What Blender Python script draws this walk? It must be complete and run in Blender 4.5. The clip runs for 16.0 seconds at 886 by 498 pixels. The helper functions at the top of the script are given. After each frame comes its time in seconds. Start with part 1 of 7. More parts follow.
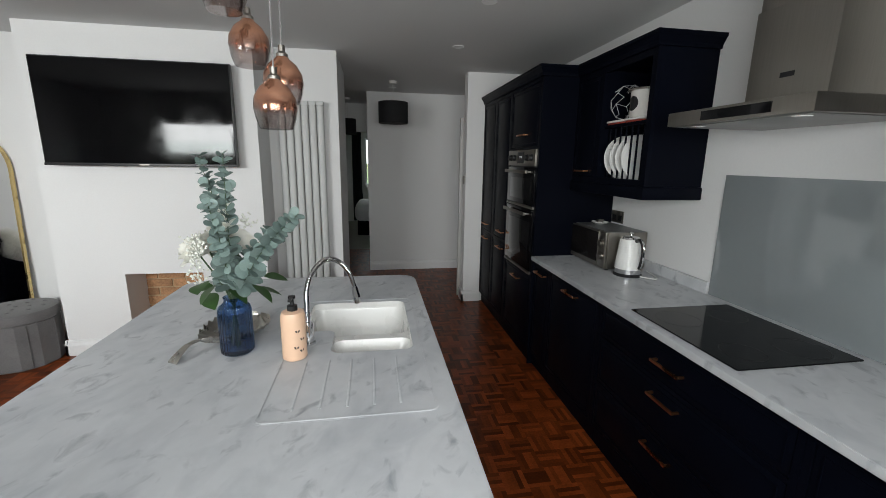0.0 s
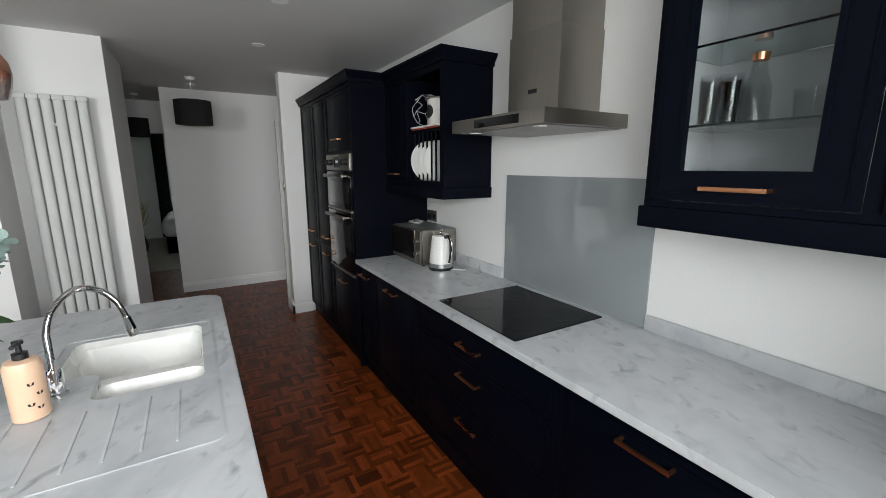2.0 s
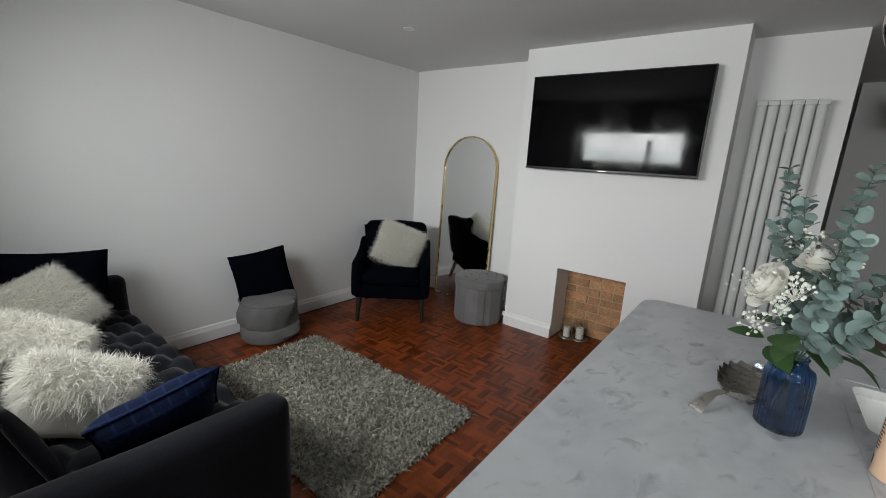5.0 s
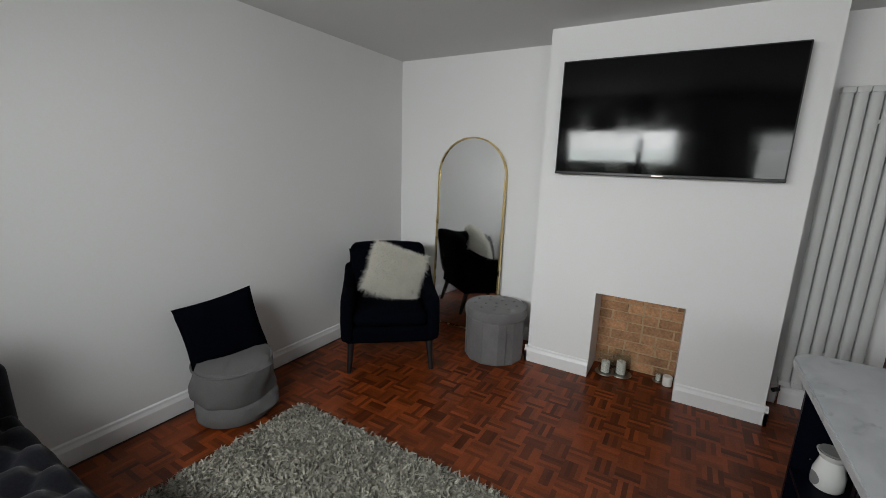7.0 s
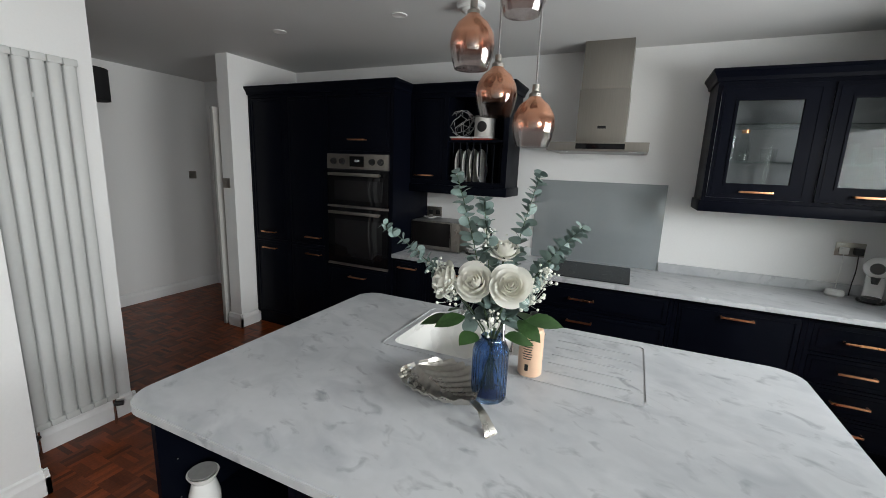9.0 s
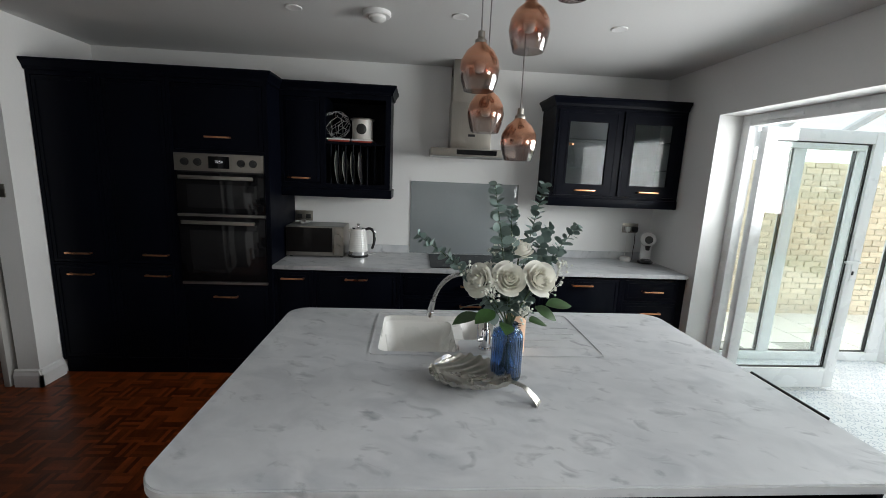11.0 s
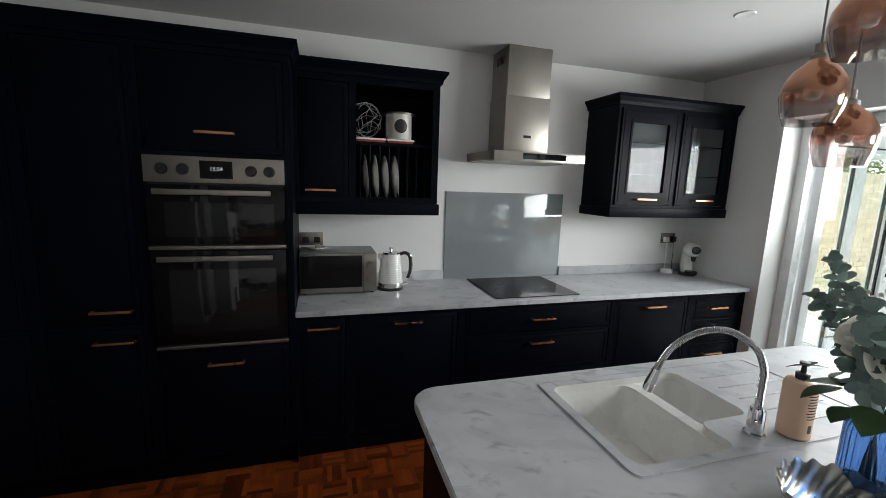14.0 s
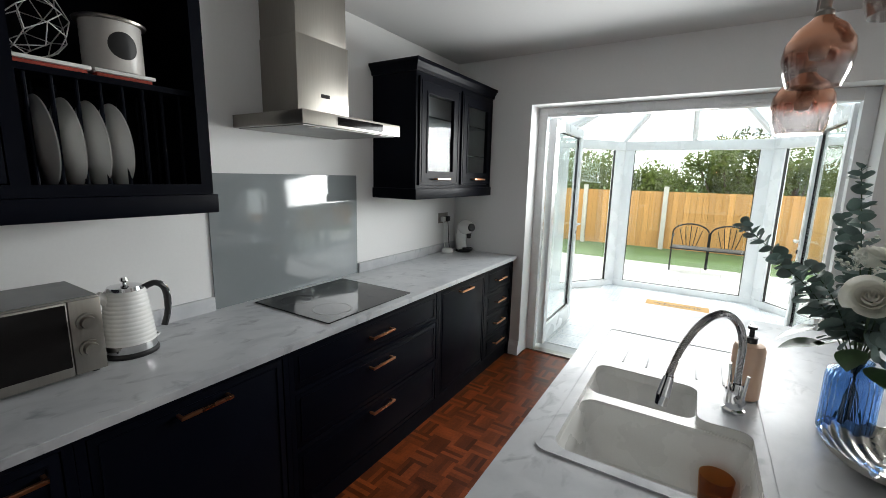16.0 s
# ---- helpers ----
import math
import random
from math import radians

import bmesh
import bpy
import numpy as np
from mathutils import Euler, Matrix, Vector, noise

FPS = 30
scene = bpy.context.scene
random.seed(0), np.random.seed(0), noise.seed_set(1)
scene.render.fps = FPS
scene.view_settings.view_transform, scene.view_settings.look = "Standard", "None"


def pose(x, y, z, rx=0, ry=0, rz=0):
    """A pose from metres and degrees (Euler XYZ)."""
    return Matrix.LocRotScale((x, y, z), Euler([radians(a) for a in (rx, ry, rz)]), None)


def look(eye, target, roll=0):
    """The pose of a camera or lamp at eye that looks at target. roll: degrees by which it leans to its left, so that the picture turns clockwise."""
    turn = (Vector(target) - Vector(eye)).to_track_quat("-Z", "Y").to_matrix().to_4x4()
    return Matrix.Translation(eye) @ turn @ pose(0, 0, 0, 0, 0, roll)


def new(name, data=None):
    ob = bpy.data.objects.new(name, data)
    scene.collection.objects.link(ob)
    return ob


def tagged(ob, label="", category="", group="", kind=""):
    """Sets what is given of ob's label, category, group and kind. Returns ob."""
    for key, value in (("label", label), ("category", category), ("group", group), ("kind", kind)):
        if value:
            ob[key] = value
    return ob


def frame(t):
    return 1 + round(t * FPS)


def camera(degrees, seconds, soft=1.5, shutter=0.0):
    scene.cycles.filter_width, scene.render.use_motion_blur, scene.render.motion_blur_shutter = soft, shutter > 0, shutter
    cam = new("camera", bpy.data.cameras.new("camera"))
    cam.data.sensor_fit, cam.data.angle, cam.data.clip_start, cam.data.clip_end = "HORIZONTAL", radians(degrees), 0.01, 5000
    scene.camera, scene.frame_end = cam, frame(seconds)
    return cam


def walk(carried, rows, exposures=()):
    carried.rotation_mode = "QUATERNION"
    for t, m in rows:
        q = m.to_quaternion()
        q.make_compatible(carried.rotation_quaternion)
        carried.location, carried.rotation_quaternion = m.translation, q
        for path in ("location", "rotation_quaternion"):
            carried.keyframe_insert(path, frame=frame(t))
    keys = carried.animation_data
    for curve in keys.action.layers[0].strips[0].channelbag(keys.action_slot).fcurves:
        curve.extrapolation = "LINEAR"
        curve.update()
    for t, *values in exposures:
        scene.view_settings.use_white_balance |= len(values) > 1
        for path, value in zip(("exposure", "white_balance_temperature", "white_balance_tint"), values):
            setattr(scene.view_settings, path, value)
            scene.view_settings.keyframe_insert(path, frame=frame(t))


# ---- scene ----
cam = camera(94, 16.0, soft=0.6)
PATH = [
    (0, (0.115, -0.214, 1.537), (0.442, 1.716, 1.123), 0.89),
    (0.5, (0.182, -0.245, 1.544), (0.791, 1.616, 1.134), 0.53),
    (1, (0.249, -0.274, 1.539), (1.103, 1.490, 1.139), 0.17),
    (1.5, (0.293, -0.295, 1.545), (1.304, 1.382, 1.143), -0.03),
    (2, (0.280, -0.288, 1.543), (1.287, 1.394, 1.151), -0.01),
    (2.5, (0.198, -0.242, 1.544), (0.980, 1.560, 1.165), 0.45),
    (3, (0.115, -0.196, 1.540), (0.519, 1.727, 1.168), 1.12),
    (3.5, (0.029, -0.141, 1.535), (-0.116, 1.818, 1.158), 2.12),
    (4, (-0.091, -0.105, 1.529), (-0.854, 1.699, 1.126), 2.89),
    (4.5, (-0.284, -0.129, 1.526), (-1.463, 1.426, 1.089), 3.27),
    (7, (-1.316, 0.244, 1.532), (-2.305, 1.931, 1.116), 1.81),
    (7.5, (-1.390, 0.365, 1.535), (-1.803, 2.280, 1.131), 2.19),
    (8, (-1.310, 0.579, 1.514), (-0.822, 2.481, 1.136), 2.55),
    (8.5, (-1.314, 0.785, 1.554), (-0.055, 2.290, 1.169), 2.60),
    (9, (-1.507, 0.914, 1.558), (0.281, 1.722, 1.170), 2.24),
    (9.5, (-1.688, 1.009, 1.567), (0.209, 1.510, 1.174), 1.20),
    (10, (-1.738, 1.158, 1.582), (0.204, 1.434, 1.195), 1.40),
    (12.5, (-1.599, 2.276, 1.569), (0.302, 1.748, 1.240), 2.34),
    (13, (-1.441, 2.423, 1.570), (0.448, 1.852, 1.249), 1.82),
    (13.5, (-1.183, 2.474, 1.556), (0.714, 1.931, 1.230), 1.81),
    (14, (-0.925, 2.489, 1.558), (0.964, 1.917, 1.237), 1.97),
    (14.5, (-0.686, 2.550, 1.536), (1.146, 1.817, 1.208), 2.32),
    (15, (-0.460, 2.581, 1.539), (1.216, 1.541, 1.208), 2.06),
    (15.5, (-0.216, 2.591, 1.503), (1.192, 1.212, 1.163), 1.71),
    (16, (0.005, 2.645, 1.504), (1.043, 0.972, 1.155), 1.32),
]
EXPOSURES = [(0.0, -0.53, 6610, 10), (1.5, -0.14, 6610, 10), (2.2, -0.14, 6610, 10), (3.5, -0.36, 6610, 10), (4.5, -0.76, 6610, 10), (7.0, -1.02, 6610, 10), (7.5, -0.93, 6610, 10), (8.0, -0.73, 6610, 10), (8.5, -0.52, 6610, 10), (9.2, -0.20, 6610, 10), (10.0, -0.24, 6610, 10), (12.5, -0.72, 6610, 10), (13.5, -0.55, 6610, 10), (14.0, -0.25, 6610, 10), (15.0, -0.05, 6610, 10), (16.0, -0.22, 6610, 10)]
walk(cam, [(t, look(eye, target, roll)) for t, eye, target, roll in PATH], EXPOSURES)

# ---- light ----
world = bpy.data.worlds.new("overcast_sky")
scene.world = world
world.use_nodes = True
wn = world.node_tree.nodes
sky = wn.new("ShaderNodeTexSky")
sky.sky_type = "NISHITA"
sky.sun_disc = False
sky.sun_elevation, sky.sun_rotation = radians(48), radians(200)
sky.air_density, sky.dust_density, sky.ozone_density = 1.0, 4.0, 1.0
haze = wn.new("ShaderNodeMixRGB")
haze.inputs[0].default_value = 0.75
haze.inputs[2].default_value = (38.0, 39.6, 41.0, 1)
world.node_tree.links.new(sky.outputs[0], haze.inputs[1])
world.node_tree.links.new(haze.outputs[0], wn["Background"].inputs[0])
wn["Background"].inputs[1].default_value = 0.13
sun_data = bpy.data.lights.new("sun", "SUN")
sun_data.energy, sun_data.angle, sun_data.color = 2.5, radians(20), (1.0, 0.985, 0.955)
sun = new("sun", sun_data)
sun.matrix_world = look((2, -8, 9), (0, 0, 0))


def window_light(name, place, target, width, height, power, spread):
    lamp = bpy.data.lights.new(name, "AREA")
    lamp.shape, lamp.size, lamp.size_y, lamp.energy, lamp.color = "RECTANGLE", width, height, power, (0.95, 0.985, 1.0)
    lamp.spread = radians(spread)
    ob = new(name, lamp)
    ob.matrix_world = look(place, target)
    return ob


window_light("door_daylight", (0.23, -0.83, 1.68), (0.80, 1.2, 1.58), 1.8, 0.60, 37, 120)
window_light("window_daylight", (-2.30, -0.705, 1.82), (-2.30, 3.2, 0.95), 1.45, 0.44, 56, 110)

# ---- materials ----
def mat(name, color, rough=0.6, metal=0.0, vary=0.12, scale=6.0, fine=60.0, bump=0.05, rand=0.0, spec=0.5, coat=0.0, alpha=1.0, stretch=(1, 1, 1), island=0.0, dist=0.002):
    """A principled material with two scales of noise in colour, roughness and relief."""
    m = bpy.data.materials.new(name)
    m.use_nodes = True
    n, l = m.node_tree.nodes, m.node_tree.links
    b = n["Principled BSDF"]
    b.inputs["Metallic"].default_value = metal
    b.inputs["Specular IOR Level"].default_value = spec
    b.inputs["Coat Weight"].default_value = coat
    tc, mp = n.new("ShaderNodeTexCoord"), n.new("ShaderNodeMapping")
    mp.inputs["Scale"].default_value = stretch
    l.new(tc.outputs["Object"], mp.inputs[0])
    big, small = n.new("ShaderNodeTexNoise"), n.new("ShaderNodeTexNoise")
    big.inputs["Scale"].default_value, small.inputs["Scale"].default_value = scale, fine
    big.inputs["Detail"].default_value, small.inputs["Detail"].default_value = 4, 5
    l.new(mp.outputs[0], big.inputs[0]), l.new(mp.outputs[0], small.inputs[0])
    add = n.new("ShaderNodeMath")
    add.operation = "ADD"
    l.new(big.outputs[0], add.inputs[0]), l.new(small.outputs[0], add.inputs[1])
    rng = n.new("ShaderNodeMapRange")
    rng.inputs[1].default_value, rng.inputs[2].default_value = 0.6, 1.4
    rng.inputs[3].default_value, rng.inputs[4].default_value = 1 - vary, 1 + vary
    l.new(add.outputs[0], rng.inputs[0])
    last = rng.outputs[0]
    for kind, amount in (("ShaderNodeObjectInfo", rand), ("ShaderNodeNewGeometry", island)):
        if amount:
            src = n.new(kind)
            r2 = n.new("ShaderNodeMapRange")
            r2.inputs[3].default_value, r2.inputs[4].default_value = 1 - amount, 1 + amount
            l.new(src.outputs["Random" if kind == "ShaderNodeObjectInfo" else "Random Per Island"], r2.inputs[0])
            mul = n.new("ShaderNodeMath")
            mul.operation = "MULTIPLY"
            l.new(last, mul.inputs[0]), l.new(r2.outputs[0], mul.inputs[1])
            last = mul.outputs[0]
    col = n.new("ShaderNodeMixRGB")
    col.blend_type = "MULTIPLY"
    col.inputs[0].default_value = 1
    col.inputs[1].default_value = (*color, 1)
    l.new(last, col.inputs[2])
    l.new(col.outputs[0], b.inputs["Base Color"])
    rr = n.new("ShaderNodeMapRange")
    rr.inputs[1].default_value, rr.inputs[2].default_value = 0.3, 0.7
    rr.inputs[3].default_value, rr.inputs[4].default_value = max(rough - 0.06, 0.02), min(rough + 0.06, 1)
    l.new(big.outputs[0], rr.inputs[0]), l.new(rr.outputs[0], b.inputs["Roughness"])
    if bump:
        bp = n.new("ShaderNodeBump")
        bp.inputs["Strength"].default_value, bp.inputs["Distance"].default_value = bump, dist
        l.new(small.outputs[0], bp.inputs["Height"]), l.new(bp.outputs[0], b.inputs["Normal"])
    return m


def glass(name, color=(1, 1, 1), rough=0.0, ior=1.45):
    m = bpy.data.materials.new(name)
    m.use_nodes = True
    b = m.node_tree.nodes["Principled BSDF"]
    b.inputs["Base Color"].default_value = (*color, 1)
    b.inputs["Transmission Weight"].default_value, b.inputs["Roughness"].default_value, b.inputs["IOR"].default_value = 1, rough, ior
    return m


def thin_glass(name, tint=(0.95, 0.98, 0.97), gloss=0.08):
    """A pane: mostly clear, with a mirror sheen."""
    m = bpy.data.materials.new(name)
    m.use_nodes = True
    n, l = m.node_tree.nodes, m.node_tree.links
    n.remove(n["Principled BSDF"])
    tr, gl, mix, lw, pw = n.new("ShaderNodeBsdfTransparent"), n.new("ShaderNodeBsdfGlossy"), n.new("ShaderNodeMixShader"), n.new("ShaderNodeLayerWeight"), n.new("ShaderNodeMath")
    tr.inputs[0].default_value, gl.inputs["Roughness"].default_value = (*tint, 1), 0.01
    lw.inputs[0].default_value = 0.5
    pw.operation = "POWER"
    pw.inputs[1].default_value = 4.0
    rg = n.new("ShaderNodeMapRange")
    rg.inputs[3].default_value, rg.inputs[4].default_value = gloss * 0.6, 0.32
    l.new(lw.outputs["Facing"], pw.inputs[0]), l.new(pw.outputs[0], rg.inputs[0]), l.new(rg.outputs[0], mix.inputs[0])
    l.new(tr.outputs[0], mix.inputs[1]), l.new(gl.outputs[0], mix.inputs[2])
    l.new(mix.outputs[0], n["Material Output"].inputs[0])
    return m


def marble(name):
    m = mat(name, (0.545, 0.555, 0.57), 0.34, vary=0.05, scale=3, fine=25, bump=0.01, spec=0.30)
    n, l = m.node_tree.nodes, m.node_tree.links
    b = n["Principled BSDF"]
    old = b.inputs["Base Color"].links[0].from_socket
    tc = n.new("ShaderNodeTexCoord")
    mp = n.new("ShaderNodeMapping")
    turn = n.new("ShaderNodeMapping")
    turn.inputs["Rotation"].default_value, mp.inputs["Scale"].default_value = (0, 0, radians(-68)), (2.4, 3.7, 2)
    l.new(tc.outputs["Object"], turn.inputs[0]), l.new(turn.outputs[0], mp.inputs[0])
    for scale, lo, hi, dark, amount in ((2.6, 0.47, 0.76, (0.31, 0.33, 0.36), 0.58), (5.0, 0.58, 0.75, (0.14, 0.15, 0.175), 0.62), (1.2, 0.42, 0.75, (0.42, 0.435, 0.455), 0.55)):
        t = n.new("ShaderNodeTexNoise")
        t.inputs["Scale"].default_value, t.inputs["Detail"].default_value, t.inputs["Distortion"].default_value = scale, 6, 0.6
        r = n.new("ShaderNodeMapRange")
        r.inputs[1].default_value, r.inputs[2].default_value, r.inputs[4].default_value = lo, hi, amount
        x = n.new("ShaderNodeMixRGB")
        x.inputs[2].default_value = (*dark, 1)
        l.new(mp.outputs[0], t.inputs[0]), l.new(t.outputs[0], r.inputs[0]), l.new(r.outputs[0], x.inputs[0]), l.new(old, x.inputs[1])
        old = x.outputs[0]
    l.new(old, b.inputs["Base Color"])
    return m


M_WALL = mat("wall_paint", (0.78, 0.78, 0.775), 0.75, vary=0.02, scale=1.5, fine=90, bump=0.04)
# Ceiling white lowered below the walls' white: its weaker light is in the colour.
M_CEIL = mat("dimmed_ceiling_white", (0.63, 0.63, 0.625), 0.85, vary=0.02, scale=1.2, fine=70, bump=0.04)
M_TRIM = mat("white_gloss_paint", (0.80, 0.80, 0.80), 0.35, vary=0.03, scale=3, fine=40, bump=0.02)
M_NAVY = mat("navy_cabinet_paint", (0.0022, 0.0030, 0.0066), 0.40, vary=0.10, scale=5, fine=120, bump=0.03, spec=0.06)
M_DARK = mat("dark_gap", (0.006, 0.006, 0.008), 0.8, vary=0.1, bump=0)
M_COPPER = mat("brushed_copper", (0.72, 0.33, 0.17), 0.30, 1.0, vary=0.08, scale=10, fine=220, bump=0.03)
M_STEEL = mat("brushed_steel", (0.33, 0.31, 0.28), 0.36, 1.0, vary=0.07, scale=4, fine=160, bump=0.03, stretch=(1, 1, 0.05))
M_CHROME = mat("chrome", (0.72, 0.72, 0.73), 0.10, 1.0, vary=0.03, scale=8, fine=50, bump=0)
M_BLACKGLASS = mat("black_glass", (0.004, 0.004, 0.005), 0.05, vary=0.05, bump=0, spec=0.22)
M_TINTGLASS = mat("tinted_door_glass", (0.010, 0.009, 0.009), 0.08, vary=0.1, bump=0, spec=0.08)
M_BLACK = mat("black_plastic", (0.012, 0.012, 0.013), 0.4, vary=0.1, bump=0.02)
M_MARBLE = marble("white_marble_worktop")
M_SPLASH = mat("grey_glass_splashback", (0.258, 0.284, 0.295), 0.04, vary=0.02, scale=2, fine=30, bump=0, coat=0.5)
M_WHITE = mat("white_ceramic", (0.78, 0.78, 0.76), 0.18, vary=0.02, scale=8, fine=50, bump=0.01)
M_SINK = mat("white_composite_sink", (0.74, 0.735, 0.71), 0.28, vary=0.03, scale=8, fine=200, bump=0.03)
M_PVC = mat("white_pvc", (0.80, 0.81, 0.82), 0.28, vary=0.02, scale=4, fine=40, bump=0.01)
M_PANE = thin_glass("window_pane")
# Roof glass with an added tint that dims the sky light on island and floor.
M_ROOFPANE = thin_glass("roof_pane", (0.62, 0.66, 0.67))
M_CABPANE = thin_glass("cabinet_pane", (0.93, 0.95, 0.95), 0.035)
M_MIRROR = mat("mirror_silver", (0.84, 0.85, 0.85), 0.02, 1.0, vary=0.01, bump=0)
M_BRASS = mat("brushed_brass", (0.62, 0.47, 0.22), 0.28, 1.0, vary=0.08, scale=8, fine=100, bump=0.02)
M_TV = mat("tv_screen", (0.002, 0.002, 0.0025), 0.05, vary=0.03, bump=0, spec=0.22)
M_RAD = mat("radiator_enamel", (0.56, 0.57, 0.56), 0.5, vary=0.03, scale=5, fine=60, bump=0.02)
M_PARQUET = mat("parquet_wood", (0.150, 0.032, 0.0068), 0.34, vary=0.34, scale=9, fine=90, bump=0.10, spec=0.22, island=0.58, rand=0.0, stretch=(1, 1, 1))
M_PARQUET_P = mat("parquet_wood_single", (0.150, 0.032, 0.0068), 0.34, vary=0.34, scale=9, fine=90, bump=0.10, spec=0.22, rand=0.58)
M_SUBFLOOR = mat("floor_joint", (0.030, 0.010, 0.005), 0.8, vary=0.2)
M_BRICK = mat("old_brick", (0.40, 0.215, 0.110), 0.9, vary=0.45, scale=9, fine=60, bump=0.8, rand=0.20, dist=0.004)
M_MORTAR = mat("lime_mortar", (0.46, 0.32, 0.19), 0.95, vary=0.3, scale=14, fine=80, bump=0.6, dist=0.004)
M_NAVYVELVET = mat("navy_velvet", (0.0014, 0.0019, 0.0042), 0.95, vary=0.35, scale=8, fine=180, bump=0.2, spec=0.03)
M_GREYVELVET = mat("grey_velvet", (0.0085, 0.0088, 0.0125), 0.9, vary=0.45, scale=5, fine=160, bump=0.25, spec=0.06)
M_GREYLIGHT = mat("light_grey_velvet", (0.135, 0.131, 0.131), 0.8, vary=0.30, scale=6, fine=150, bump=0.15)
M_GREYCORD = mat("grey_cotton", (0.115, 0.112, 0.112), 0.9, vary=0.2, scale=7, fine=150, bump=0.2)
M_FUR = mat("white_faux_fur", (0.84, 0.82, 0.76), 0.85, vary=0.12, scale=12, fine=120, bump=0.1, island=0.12)
fur_n, fur_l = M_FUR.node_tree.nodes, M_FUR.node_tree.links
fur_thin, fur_mix = fur_n.new("ShaderNodeBsdfTranslucent"), fur_n.new("ShaderNodeMixShader")
fur_thin.inputs[0].default_value, fur_mix.inputs[0].default_value = (0.88, 0.87, 0.82, 1), 0.38
fur_l.new(fur_n["Principled BSDF"].outputs[0], fur_mix.inputs[1]), fur_l.new(fur_thin.outputs[0], fur_mix.inputs[2])
fur_l.new(fur_mix.outputs[0], fur_n["Material Output"].inputs[0])
M_RUG = mat("grey_shag_pile", (0.30, 0.29, 0.245), 0.95, vary=0.2, scale=5, fine=80, bump=0.1, island=0.5)
M_DARKWOOD = mat("dark_stained_wood", (0.012, 0.010, 0.010), 0.4, vary=0.3, scale=8, fine=90, bump=0.05)
for cloth, amount in ((M_GREYVELVET, 0.12), (M_GREYLIGHT, 0.15)):
    cloth.node_tree.nodes["Principled BSDF"].inputs["Sheen Weight"].default_value = amount

# ---- building helpers ----
def bm_box(bm, lo, hi, bevel=0.0):
    """Adds a box from corner lo to corner hi, with an optional bevel."""
    size = [h - a for a, h in zip(lo, hi)]
    mid = [(h + a) / 2 for a, h in zip(lo, hi)]
    vs = bmesh.ops.create_cube(bm, size=1, matrix=Matrix.Translation(mid) @ Matrix.Diagonal((*size, 1)))["verts"]
    if bevel:
        es = list({e for v in vs for e in v.link_edges})
        bmesh.ops.bevel(bm, geom=es, offset=min(bevel, min(size) * 0.45), segments=2, affect="EDGES", profile=0.6)
    return bm


def boxes(*items, bevel=0.0):
    bm = bmesh.new()
    for lo, hi in items:
        bm_box(bm, lo, hi, bevel)
    return bm


def bm_cyl(bm, a, b, r1, r2=None, seg=20, caps=True):
    """Adds a cylinder or cone from a to b."""
    a, b = Vector(a), Vector(b)
    way = b - a
    m = Matrix.Translation((a + b) / 2) @ way.to_track_quat("Z", "Y").to_matrix().to_4x4()
    bmesh.ops.create_cone(bm, cap_ends=caps, segments=seg, radius1=r1, radius2=r1 if r2 is None else r2, depth=way.length, matrix=m)
    return bm


def lathe(profile, seg=32, centre=(0, 0, 0), flute=0, depth=0.0):
    """Turns a profile of (radius, height) about the upright axis."""
    bm = bmesh.new()
    rings = []
    for r, z in profile:
        ring = []
        for i in range(seg):
            a = 2 * math.pi * i / seg
            rr = r * (1 - depth * (0.5 + 0.5 * math.cos(a * flute))) if flute else r
            ring.append(bm.verts.new((centre[0] + rr * math.cos(a), centre[1] + rr * math.sin(a), centre[2] + z)))
        rings.append(ring)
    for low, high in zip(rings, rings[1:]):
        for i in range(seg):
            bm.faces.new((low[i], low[(i + 1) % seg], high[(i + 1) % seg], high[i]))
    for ring, flip in ((rings[0], True), (rings[-1], False)):
        if profile[0 if flip else -1][0] > 1e-4:
            bm.faces.new(ring[::-1] if flip else ring)
    bmesh.ops.remove_doubles(bm, verts=bm.verts, dist=1e-5)
    bmesh.ops.recalc_face_normals(bm, faces=bm.faces)
    return bm


def tube(points, radius, seg=10, bm=None, taper=None):
    """A round bar along a line of points."""
    bm = bm or bmesh.new()
    pts = [Vector(p) for p in points]
    rings = []
    for i, p in enumerate(pts):
        way = (pts[min(i + 1, len(pts) - 1)] - pts[max(i - 1, 0)]).normalized()
        side = way.cross(Vector((0.31, 0.11, 0.94)))
        side = side.normalized() if side.length > 0.05 else way.orthogonal().normalized()
        up = side.cross(way)
        r = radius * (1 if taper is None else 1 + (taper - 1) * i / (len(pts) - 1))
        rings.append([bm.verts.new(p + r * (math.cos(2 * math.pi * k / seg) * side + math.sin(2 * math.pi * k / seg) * up)) for k in range(seg)])
    for a, b in zip(rings, rings[1:]):
        for k in range(seg):
            bm.faces.new((a[k], a[(k + 1) % seg], b[(k + 1) % seg], b[k]))
    bm.faces.new(rings[0][::-1]), bm.faces.new(rings[-1])
    return bm


def arc(a, b, n):
    return [a + (b - a) * i / (n - 1) for i in range(n)]


def rounded_rect(x0, y0, x1, y1, r, seg=8):
    out = []
    for cx, cy, start in ((x1 - r, y1 - r, 0), (x0 + r, y1 - r, 90), (x0 + r, y0 + r, 180), (x1 - r, y0 + r, 270)):
        for i in range(seg + 1):
            a = radians(start + 90 * i / seg)
            out.append((cx + r * math.cos(a), cy + r * math.sin(a)))
    return out


